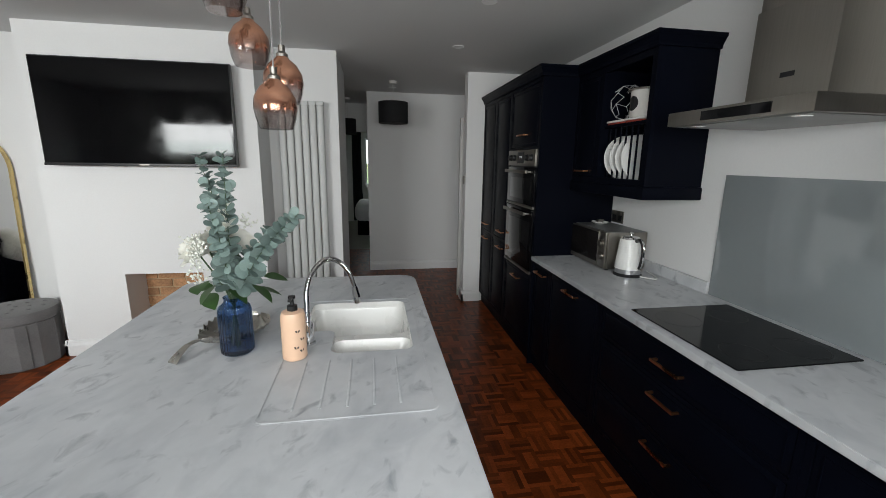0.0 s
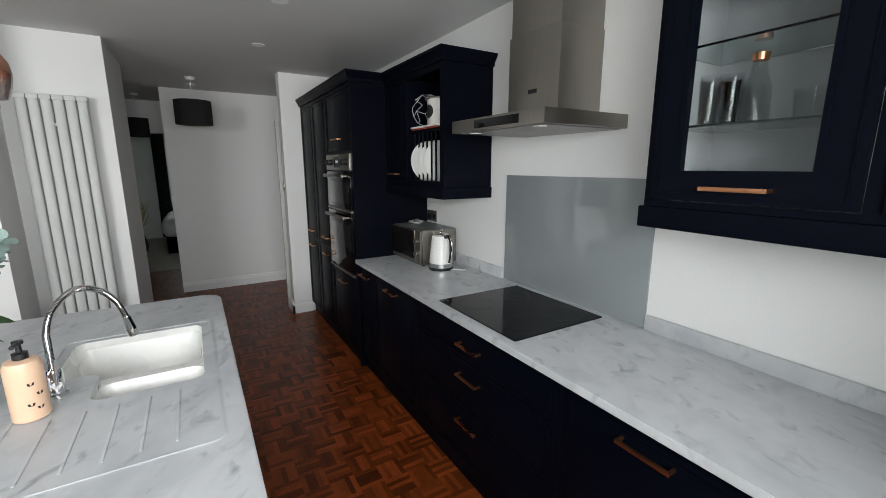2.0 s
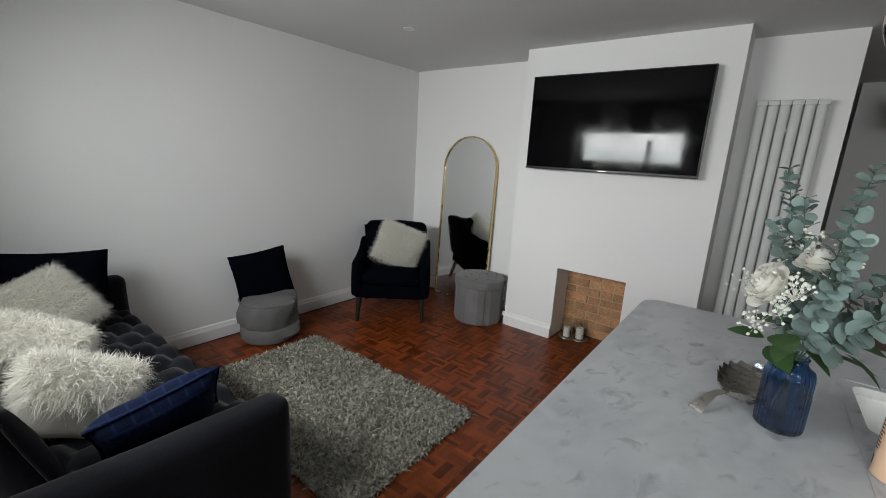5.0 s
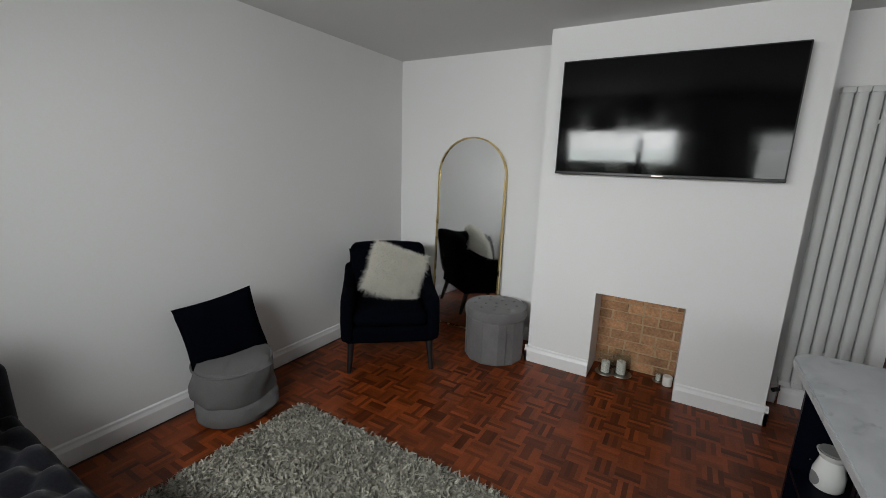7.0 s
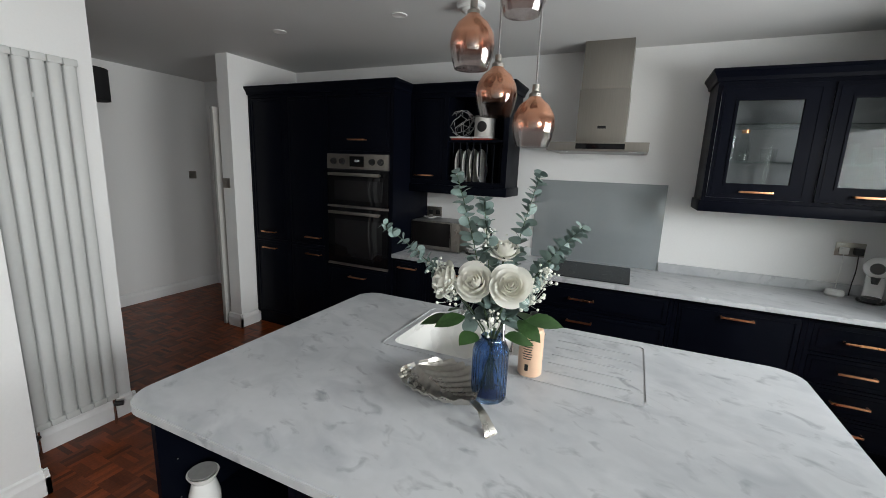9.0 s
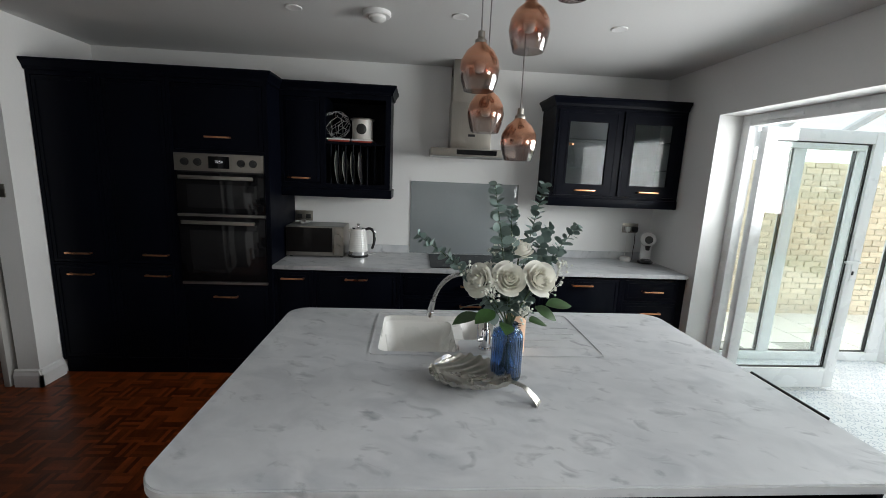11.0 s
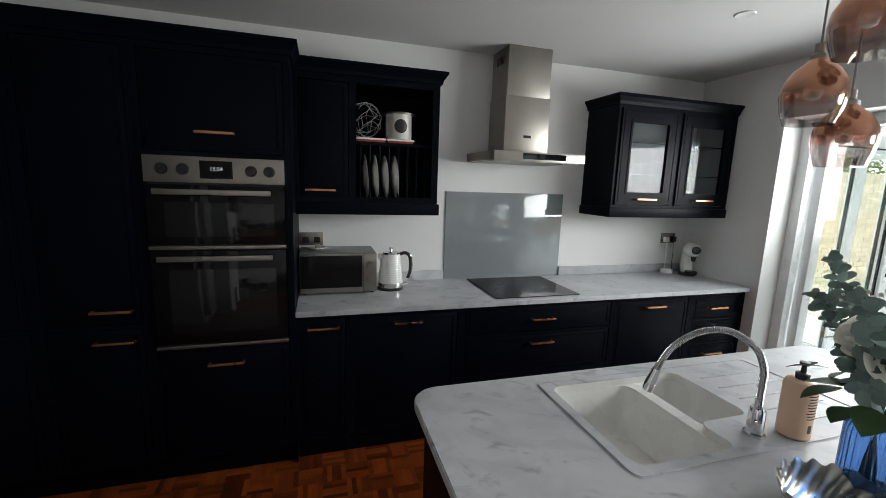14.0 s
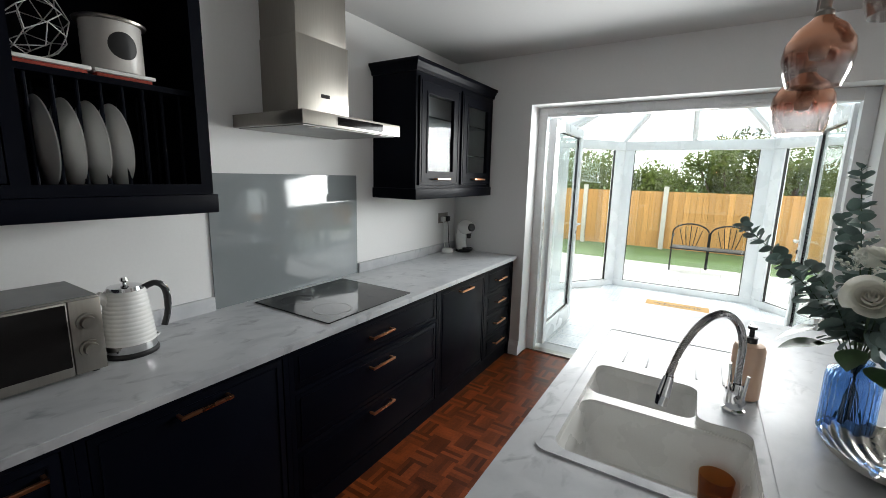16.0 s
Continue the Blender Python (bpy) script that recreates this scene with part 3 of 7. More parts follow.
front("door", pc, WX + 0.002, 2.325, Y1 - 0.025, 1.458, TOP - 0.038, (2.480, 1.490))
part("shelf", boxes(((WX + 0.030, 1.816, 1.755), (1.861, 2.289, 1.773))), M_NAVY, pc, world=True)
part("pelmet", boxes(((WX - 0.012, Y0 - 0.012, 1.352), (1.874, Y1, 1.419)), bevel=0.004), M_NAVY, pc, "navy light pelmet under the cabinet", world=True)
for i in range(8):
    y = 1.862 + i * 0.056
    part("dowel", bm_cyl(bmesh.new(), (WX + 0.055, y, 1.4385), (WX + 0.055, y, 1.7545), 0.006, seg=10), M_NAVY, pc, world=True)
    part("dowel", bm_cyl(bmesh.new(), (1.76, y, 1.4385), (1.76, y, 1.7545), 0.006, seg=10), M_NAVY, pc, world=True)
crown("crown_moulding", "navy crown moulding on the plate cabinet", WX, Y0, 2.615, TOP + 0.0005, ends=(True, False))

# glazed cabinet
gc = thing("glazed_cabinet", "navy wall cabinet with two glazed doors", "cabinet", (1.70, 0.0, 1.42))
Y0, Y1 = -0.530, 0.530
panels = (((WX + 0.022, Y0, 1.42), (1.874, Y0 + 0.018, TOP)), ((WX + 0.022, Y1 - 0.018, 1.42), (1.874, Y1, TOP)), ((WX + 0.022, Y0 + 0.018, 1.42), (1.874, Y1 - 0.018, 1.438)), ((WX + 0.022, Y0 + 0.018, TOP - 0.018), (1.874, Y1 - 0.018, TOP)))
for lo_, hi_ in panels:
    part("panel", boxes((lo_, hi_)), M_NAVY, gc, world=True)
bm = bmesh.new()
bm_box(bm, (WX, Y0, 1.42), (WX + 0.0215, Y0 + 0.022, TOP)), bm_box(bm, (WX, Y1 - 0.022, 1.42), (WX + 0.0215, Y1, TOP)), bm_box(bm, (WX, -0.016, 1.44), (WX + 0.0215, 0.016, TOP - 0.02))
bm_box(bm, (WX, Y0 + 0.022, 1.42), (WX + 0.0215, Y1 - 0.022, 1.44)), bm_box(bm, (WX, Y0 + 0.022, TOP - 0.02), (WX + 0.0215, Y1 - 0.022, TOP))
part("face_frame", bm, M_NAVY, gc, world=True)
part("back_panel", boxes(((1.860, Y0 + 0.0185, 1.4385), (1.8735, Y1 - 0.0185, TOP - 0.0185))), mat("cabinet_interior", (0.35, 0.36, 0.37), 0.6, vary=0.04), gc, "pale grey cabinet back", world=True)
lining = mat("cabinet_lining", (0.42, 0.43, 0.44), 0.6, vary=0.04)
for lo_, hi_ in (((WX + 0.024, Y0 + 0.0184, 1.4386), (1.8595, Y0 + 0.0188, TOP - 0.0186)), ((WX + 0.024, Y1 - 0.0188, 1.4386), (1.8595, Y1 - 0.0184, TOP - 0.0186)), ((WX + 0.024, Y0 + 0.0192, 1.4384), (1.8595, Y1 - 0.0192, 1.4394))):
    part("lining", boxes((lo_, hi_)), lining, gc, "pale grey inside face", world=True)
for z in (1.655, 1.875):
    part("shelf", boxes(((WX + 0.035, Y0 + 0.019, z), (1.859, Y1 - 0.019, z + 0.007))), glass("shelf_glass", (0.82, 0.95, 0.92)), gc, "clear glass shelf", world=True)
for ya, yb in ((-0.505, -0.019), (0.019, 0.505)):
    s = 0.088
    za, zb = 1.443, TOP - 0.023
    d = part("door", ring_frame(WX - 0.012, WX + 0.008, ya, yb, za, zb, s), M_NAVY, gc, "navy framed glazed door", world=True)
    part("bead", ring_frame(WX - 0.0165, WX - 0.0121, ya + s - 0.014, yb - s + 0.014, za + s - 0.014, zb - s + 0.014, 0.014), M_NAVY, d, world=True)
    part("bead", ring_frame(WX - 0.0150, WX - 0.0121, ya + 0.018, yb - 0.018, za + 0.018, zb - 0.018, 0.005), M_NAVY, d, world=True)
    pane = part("pane", boxes(((WX - 0.003, ya + s - 0.001, za + s - 0.001), (WX + 0.001, yb - s + 0.001, zb - s + 0.001))), M_CABPANE, d, "clear glass pane", world=True)
    pane.visible_shadow = False
    bar_handle(d, WX - 0.012, (ya + yb) / 2, 1.482)
part("pelmet", boxes(((WX - 0.012, Y0, 1.352), (1.874, Y1 + 0.012, 1.419)), bevel=0.004), M_NAVY, gc, "navy light pelmet under the cabinet", world=True)
crown("crown_moulding", "navy crown moulding on the glazed cabinet", WX, Y0, Y1, TOP + 0.0005, ends=(False, True))

# extractor hood
hd = thing("extractor_hood", "stainless steel chimney extractor hood above the hob", "extractor hood", (1.64, 1.16, 1.70))
bm = boxes(((1.396, 0.862, 1.700), (1.874, 1.490, 1.756)), bevel=0.002)
canopy = part("canopy", bm, M_STEEL, hd, world=True)
part("control_strip", boxes(((1.3935, 1.000, 1.711), (1.3958, 1.300, 1.746))), M_BLACKGLASS, canopy, "black control strip", world=True)
part("underside", boxes(((1.42, 0.885, 1.6965), (1.86, 1.468, 1.6998))), mat("grease_filter", (0.30, 0.30, 0.29), 0.45, 0.9, vary=0.1, fine=300), canopy, "metal grease filters", world=True)
for y in (0.95, 1.38):
    part("hood_lamp", bm_cyl(bmesh.new(), (1.46, y, 1.6962), (1.46, y, 1.694), 0.028, seg=24), M_WHITE, canopy, "round hood lamp, off", world=True)
bm = boxes(((1.614, 1.012, 1.7565), (1.874, 1.332, 2.12)), ((1.620, 1.018, 2.1201), (1.874, 1.326, H - 0.001)), bevel=0.0015)
ch = part("chimney", bm, M_STEEL, hd, world=True)
bm = bmesh.new()
for i in range(6):
    bm_box(bm, (1.69 + i * 0.02, 1.3262, 2.33), (1.70 + i * 0.02, 1.3275, 2.38))
part("vent_slots", bm, M_DARK, ch, "dark vent slots", world=True)
part("badge", boxes(((1.6125, 1.140, 1.860), (1.6138, 1.195, 1.878))), M_DARK, ch, "small dark maker's plate", world=True)

# ---- island ----
IX0, IX1, IY0, IY1 = -0.905, 0.348, 0.278, 2.207
SX0, SX1, SY0, SY1 = -0.211, 0.292, 0.793, 1.766
BOWL = (-0.172, 1.395, 0.250, 1.728)
HALF = (-0.048, 1.190, 0.250, 1.355)
solid("island_worktop", slab(rounded_rect(IX0, IY0, IX1, IY1, 0.095, 10), WT - 0.030, WT, holes=(rounded_rect(SX0 + 0.012, SY0 + 0.012, SX1 - 0.012, SY1 - 0.012, 0.02, 3),), bevel=0.004), M_MARBLE, "white grey-veined marble island worktop with rounded corners", "worktop")
isl = thing("island_cabinet", "navy island cabinet with open end shelves and drawers", "kitchen island", (-0.28, 1.24, 0.0))
BX0, BX1, BY0, BY1, BT = -0.845, 0.300, 0.325, 2.160, WT - 0.031
N1, N2 = (1.600, BY1 - 0.02), (BY0 + 0.02, 0.930)
part("carcass", boxes(((BX0 + 0.32, BY0 + 0.02, 0.10), (BX1 - 0.02, BY1 - 0.02, 0.60))), M_NAVY, isl, world=True)
part("back_panel", boxes(((BX0 + 0.30, BY0 + 0.02, 0.60), (BX0 + 0.318, BY1 - 0.02, BT))), M_NAVY, isl, world=True)
part("back_panel", boxes(((BX0 + 0.3005, BY0 + 0.02, 0.10), (BX0 + 0.3195, BY1 - 0.02, 0.5995))), M_NAVY, isl, world=True)
part("side_panel", boxes(((BX1 - 0.0195, BY0, 0.10), (BX1, BY1, BT))), M_NAVY, isl, world=True)
for y in (BY0, BY1 - 0.0195):
    part("end_panel", boxes(((BX0, y, 0.10), (BX1 - 0.02, y + 0.0195, BT))), M_NAVY, isl, world=True)
for y in (N1[0], N2[1]):
    part("upright", boxes(((BX0, y - 0.01, 0.10), (BX0 + 0.2995, y + 0.01, BT))), M_NAVY, isl, world=True)
for ya, yb in ((N1[0] + 0.0105, N1[1] - 0.0005), (N2[0] + 0.0005, N2[1] - 0.0105)):
    for z in (0.101, 0.400):
        part("shelf", boxes(((BX0 + 0.003, ya, z), (BX0 + 0.2995, yb, z + 0.018))), M_NAVY, isl, world=True)
    part("top_rail", boxes(((BX0 + 0.003, ya, BT - 0.03), (BX0 + 0.03, yb, BT))), M_NAVY, isl, world=True)
    for y in (ya + 0.006, yb - 0.006):
        for z in (0.48, 0.62):
            part("shelf_pin", bm_cyl(bmesh.new(), (BX0 + 0.05, y - 0.005, z), (BX0 + 0.05, y + 0.005, z), 0.003, seg=8), M_CHROME, isl, "small chrome shelf pin", world=True)
part("drawer_box", boxes(((BX0 + 0.024, N2[1] + 0.0105, 0.10), (BX0 + 0.2995, N1[0] - 0.0105, BT))), M_NAVY, isl, world=True)
part("plinth", boxes(((BX0 + 0.04, BY0 + 0.04, 0.0), (BX1 - 0.04, BY1 - 0.04, 0.0995))), M_NAVY, isl, world=True)
for za, zb, hz in ((0.12, 0.40, 0.345), (0.406, 0.62, 0.565), (0.626, 0.808, 0.757)):
    front("drawer_front", isl, BX0 + 0.002, 0.944, 1.586, za, zb, (1.265, hz))
for ya, yb in ((0.34, 0.78), (0.784, 1.30), (1.304, 1.73), (1.734, 2.15)):
    front("door", isl, BX1 + 0.021, ya, yb, 0.12, 0.826, ((ya + yb) / 2, 0.785), out=1)

# sink
sk = thing("sink", "white one-and-a-half bowl composite sink with drainer", "sink", (0.02, 1.27, WT))
RIM = WT + 0.0012
SINKZ = RIM - 0.028


def ell(bx, hx):
    """The outline that joins the main bowl and the half bowl behind the tap ledge."""
    x0, y0, x1, y1 = bx
    h0, g0, h1, g1 = hx
    out = []
    for cx, cy, r, start in ((x1 - 0.04, y1 - 0.04, 0.04, 0), (x0 + 0.04, y1 - 0.04, 0.04, 90), (x0 + 0.03, y0 + 0.03, 0.03, 180)):
        out += [(cx + r * math.cos(radians(start + 15 * i)), cy + r * math.sin(radians(start + 15 * i))) for i in range(7)]
    out += [(h0 - 0.03 + 0.03 * math.cos(radians(90 - 15 * i)), y0 - 0.03 + 0.03 * math.sin(radians(90 - 15 * i))) for i in range(7)]
    for cx, cy, r, start in ((h0 + 0.035, g0 + 0.035, 0.035, 180), (h1 - 0.035, g0 + 0.035, 0.035, 270)):
        out += [(cx + r * math.cos(radians(start + 15 * i)), cy + r * math.sin(radians(start + 15 * i))) for i in range(7)]
    return out


OPENING = ell(BOWL, HALF)
bm = slab(rounded_rect(SX0, SY0, SX1, SY1, 0.035, 6), WT + 0.0006, RIM, holes=(OPENING,), bevel=0.0004)
part("rim", bm, M_MARBLE, sk, "smooth marbled rim and drainer", world=True)
bm = slab(rounded_rect(SX0 + 0.004, SY0 + 0.004, SX1 - 0.004, SY1 - 0.004, 0.032, 6), RIM, RIM + 0.0026, holes=(rounded_rect(SX0 + 0.013, SY0 + 0.013, SX1 - 0.013, SY1 - 0.013, 0.026, 6),), bevel=0.0009)
part("raised_edge", bm, M_MARBLE, sk, world=True)
for i in range(5):
    x = -0.122 + i * 0.075
    bm = boxes(((x, SY0 + 0.055, RIM), (x + 0.007, 1.130, RIM + 0.0030)), bevel=0.0014)
    part("drainer_ridge", bm, M_MARBLE, sk, world=True)


def bowl(x0, y0, x1, y1, depth, r):
    """An open basin with rounded corners and a sloping wall."""
    bm = bmesh.new()
    rings = []
    for inset, z, rr in ((-0.0, SINKZ, r), (0.004, SINKZ - 0.012, r), (0.016, RIM - depth * 0.6, r), (0.026, RIM - depth + 0.02, r), (0.045, RIM - depth, r * 0.8)):
        rings.append([bm.verts.new((x, y, z)) for x, y in rounded_rect(x0 + inset, y0 + inset, x1 - inset, y1 - inset, rr, 6)])
    for a, b in zip(rings, rings[1:]):
        for i in range(len(a)):
            bm.faces.new((a[i], a[(i + 1) % len(a)], b[(i + 1) % len(a)], b[i]))
    bm.faces.new(rings[-1])
    bmesh.ops.recalc_face_normals(bm, faces=bm.faces)
    bmesh.ops.reverse_faces(bm, faces=bm.faces)
    return bm


bm = bmesh.new()
up, lo_ = [bm.verts.new((x, y, RIM - 0.001)) for x, y in OPENING], [bm.verts.new((x, y, SINKZ)) for x, y in OPENING]
for i in range(len(up)):
    k = (i + 1) % len(up)
    bm.faces.new((up[i], up[k], lo_[k], lo_[i]))
part("opening_wall", bm, M_SINK, sk, world=True)
part("divider", slab(OPENING, SINKZ - 0.010, SINKZ + 0.0005, holes=(rounded_rect(BOWL[0] + 0.001, BOWL[1] + 0.004, BOWL[2] - 0.001, BOWL[3] - 0.001, 0.043, 6), rounded_rect(HALF[0] + 0.001, HALF[1] + 0.001, HALF[2] - 0.001, HALF[3], 0.038, 6))), M_SINK, sk, "low rounded divider between the bowls", world=True)
b1 = part("main_bowl", bowl(*BOWL, 0.19, 0.045), M_SINK, sk, "deep white main bowl", world=True)
b2 = part("half_bowl", bowl(*HALF, 0.13, 0.040), M_SINK, sk, "small white half bowl", world=True)
for ob, x, y, d in ((b1, 0.02, 1.56, 0.19), (b2, 0.08, 1.265, 0.13)):
    bm = lathe([(0.0, 0.004), (0.018, 0.004), (0.022, 0.008), (0.038, 0.007), (0.042, 0.001)], 28, (x, y, RIM - d))
    part("waste", bm, M_CHROME, ob, "chrome waste fitting", world=True)

# ---- living area ----
def pillow(w, h, t, n=14, pinch=0.06):
    """A stuffed cushion standing in the xz plane, thick along y, with drawn-in sides and pointed corners."""
    bm = bmesh.new()
    sheets = []
    for s in (-1, 1):
        grid = []
        for i in range(n + 1):
            row = []
            for j in range(n + 1):
                u, v = 2 * i / n - 1, 2 * j / n - 1
                full = max((1 - u ** 4) * (1 - v ** 4), 0) ** 0.55
                x = u * w / 2 * (1 - pinch * (1 - v * v))
                z = v * h / 2 * (1 - pinch * (1 - u * u))
                y = s * (t / 2 * full + 0.004) + 0.006 * full * noise.noise((u * 2.3, v * 2.3, s * 3.0))
                row.append(bm.verts.new((x, y, z)))
            grid.append(row)
        for i in range(n):
            for j in range(n):
                q = (grid[i][j], grid[i + 1][j], grid[i + 1][j + 1], grid[i][j + 1])
                bm.faces.new(q if s < 0 else q[::-1])
        sheets.append(grid)
    bmesh.ops.remove_doubles(bm, verts=bm.verts, dist=0.009)
    bmesh.ops.recalc_face_normals(bm, faces=bm.faces)
    return bm


def blades(spots, length, width, seed, droop=0.5, spread=0.5):
    """Many thin bent strands that stand on spots (place, normal), as one mesh of three-sided blades."""
    rnd = random.Random(seed)
    verts, faces = [], []
    for p, nrm in spots:
        way = Vector((rnd.gauss(0, spread), rnd.gauss(0, spread), rnd.gauss(0, spread))) + nrm
        way.normalize()
        ln = length * rnd.uniform(0.6, 1.25)
        side = way.cross(Vector((rnd.random() - 0.5, rnd.random() - 0.5, rnd.random() - 0.5))).normalized() * width * rnd.uniform(0.6, 1.2)
        mid = p + way * ln * 0.55 + Vector((0, 0, -droop * ln * 0.10))
        tip = p + way * ln + Vector((rnd.gauss(0, 0.15), rnd.gauss(0, 0.15), -droop * 0.5)) * ln
        b = len(verts)
        verts += [p - side, p + side, mid + side * 0.8, mid - side * 0.8, tip]
        faces += [(b, b + 1, b + 2, b + 3), (b + 3, b + 2, b + 4)]
    me = bpy.data.meshes.new("strands")
    me.from_pydata([tuple(v) for v in verts], [], faces)
    return me


def surface_spots(bm, count, seed):
    rnd = random.Random(seed)
    bm.faces.ensure_lookup_table()
    fs = [(f.calc_area(), f) for f in bm.faces]
    tot, out = sum(a for a, _ in fs), []
    for a, f in fs:
        k = a / tot * count
        for _ in range(int(k) + (rnd.random() < k % 1)):
            v = [x.co for x in f.verts]
            s, t = rnd.random(), rnd.random()
            p = (v[0] * (1 - s) + v[1] * s) * (1 - t) + (v[-1] * (1 - s) + v[2] * s) * t
            out.append((p.copy(), f.normal.copy()))
    return out


def fur_cushion(name, label, m, size=0.44, thick=0.16, seed=1):
    c = thing(name, label, "cushion", group="fluffy cushions")
    c.matrix_basis = m
    bm = pillow(size, size * 0.92, thick)
    spots = [(p, nrm) for p, nrm in surface_spots(bm, 18000, seed) if nrm.y < 0.25 or p.z > 0.03]
    part("cover", bm, M_FUR, c)
    me = blades(spots, 0.054, 0.0014, seed, 0.58, 1.05)
    me.materials.append(M_FUR)
    f = new("pile", me)
    f.parent = c
    f["kind"] = "stuff"
    return c


def plain_cushion(name, label, m, size, thick, material, seam=True, group=""):
    c = thing(name, label, "cushion", group=group)
    c.matrix_basis = m
    part("cover", pillow(size, size * 0.95, thick), material, c, smooth=85)
    w = size / 2
    line = [(u * w * (1 - 0.06 * (1 - v * v)), 0, v * w * 0.95 * (1 - 0.06 * (1 - u * u))) for u, v in [(a, -1) for a in arc(-1, 1, 9)] + [(1, a) for a in arc(-1, 1, 9)][1:] + [(a, 1) for a in arc(1, -1, 9)][1:] + [(-1, a) for a in arc(1, -1, 9)][1:]]
    part("piping", tube(line, 0.005, 6), material, c)
    return c


# television
tv = thing("television", "large black flat-screen television on the chimney breast", "television", (-1.503, 3.2, 1.474))
part("casing", boxes(((-2.133, 3.130, 1.473), (-0.877, 3.180, 2.192)), ((-1.80, 3.1805, 1.62), (-1.21, 3.2355, 2.02)), bevel=0.006), M_BLACK, tv, world=True)
part("screen", boxes(((-2.124, 3.1265, 1.492), (-0.886, 3.1298, 2.183))), M_TV, tv, "glossy black screen, off", world=True)
part("bezel", boxes(((-2.133, 3.124, 1.473), (-0.877, 3.1298, 1.490)), bevel=0.001), M_BLACK, tv, world=True)
part("badge", boxes(((-1.535, 3.1225, 1.478), (-1.470, 3.1239, 1.486))), M_STEEL, tv, "small silver maker's badge", world=True)


def column_radiator(name, label, x0, z0, z1, y, count=6, out=-1):
    """A tall radiator of upright oval tubes between two headers."""
    r = thing(name, label, "radiator", (x0 + count * 0.031, y, z0), group="tall column radiators")
    pitch = 0.0625
    for i in range(count):
        cx = x0 + 0.026 + i * pitch
        for k, yy in enumerate((y, y - out * 0.036)):
            bm = bmesh.new()
            bmesh.ops.create_cone(bm, cap_ends=True, segments=16, radius1=1, radius2=1, depth=z1 - z0 - 0.03, matrix=Matrix.Translation((cx, yy, (z0 + z1) / 2)) @ Matrix.Diagonal((0.0275, 0.0145, 1, 1)))
            part("tube", bm, M_RAD, r, world=True)
    for z in (z0 + 0.015, z1 - 0.015):
        for i in range(count):
            bm = bmesh.new()
            bm_box(bm, (x0 + i * pitch - 0.004, min(y, y - out * 0.036) - 0.018, z - 0.018), (x0 + 0.0575 + i * pitch, max(y, y - out * 0.036) + 0.018, z + 0.018), 0.009)
            part("header", bm, M_RAD, r, world=True)
    for x in (x0 + 0.01, x0 + count * pitch - 0.02):
        bm = bm_cyl(bmesh.new(), (x, y - out * 0.018, z0 + 0.004), (x, y - out * 0.018, z0 - 0.035), 0.010, seg=14)
        bm_cyl(bm, (x, y - out * 0.018, z0 - 0.035), (x, y - out * 0.018, 0.0), 0.0075, seg=12)
        part("pipe", bm, M_CHROME, r, "chrome valve tail and pipe", world=True)
        bm = bm_cyl(bmesh.new(), (x, y - out * 0.018, z0 - 0.045), (x + 0.055 * (1 if x > x0 + 0.1 else -1) * 0.6, y - out * 0.018 + out * 0.03, z0 - 0.045), 0.014, seg=16)
        part("valve", bm, M_BLACK, r, "dark radiator valve", world=True)
    for z in (z0 + 0.25, z1 - 0.2):
        part("bracket", boxes(((x0 + 0.16, min(y, y - out * 0.085), z), (x0 + 0.19, max(y, y - out * 0.085), z + 0.02))), M_RAD, r, world=True)
    return r


column_radiator("radiator", "tall white column radiator on the alcove wall", -0.650, 0.170, 2.008, 3.515)
column_radiator("radiator", "tall white column radiator on the wall beside the doorway", -1.385, 0.170, 2.010, -0.465, out=1)

# arched mirror leaning on the alcove wall
mr = thing("arched_mirror", "tall arched mirror in a thin brass frame leaning on the wall", "mirror")
mr.matrix_basis = pose(-2.995, 3.512, 0.004, -2.2, 0, 0)
MW, MH = 0.325, 1.735
outline = [(-MW, 0.0), (MW, 0.0)] + [(MW * math.cos(a), MH - MW + MW * math.sin(a)) for a in arc(0, math.pi, 33)]
bm = slab([(x, z) for x, z in outline], -0.004, 0.004)
bmesh.ops.rotate(bm, verts=bm.verts, matrix=Matrix.Rotation(radians(90), 3, "X"))
part("glass", bm, M_MIRROR, mr, "clear mirror glass")
ring = [Vector((x, 0, z)) for x, z in outline]
bm = bmesh.new()
rings = []
for i, p in enumerate(ring):
    c = Vector((0, 0, MH - MW)) if p.z > MH - MW else Vector((0, 0, p.z))
    o = (p - c)
    o = o.normalized() if o.length > 0 else Vector((1, 0, 0))
    if p.z == 0:
        o = Vector((math.copysign(1, p.x), 0, -1))
    rings.append([bm.verts.new(p + o * a + Vector((0, b, 0))) for a, b in ((-0.004, -0.014), (0.009, -0.014), (0.009, 0.016), (-0.004, 0.016))])
for i in range(len(rings)):
    a, b = rings[i], rings[(i + 1) % len(rings)]
    for k in range(4):
        bm.faces.new((a[k], a[(k + 1) % 4], b[(k + 1) % 4], b[k]))
bmesh.ops.recalc_face_normals(bm, faces=bm.faces)
part("frame", bm, M_BRASS, mr, "thin brushed brass frame")

# armchair with loose cushions
ac = thing("armchair", "navy velvet armchair on dark tapered legs", "armchair", (-3.24, 2.715, 0.0), 40)


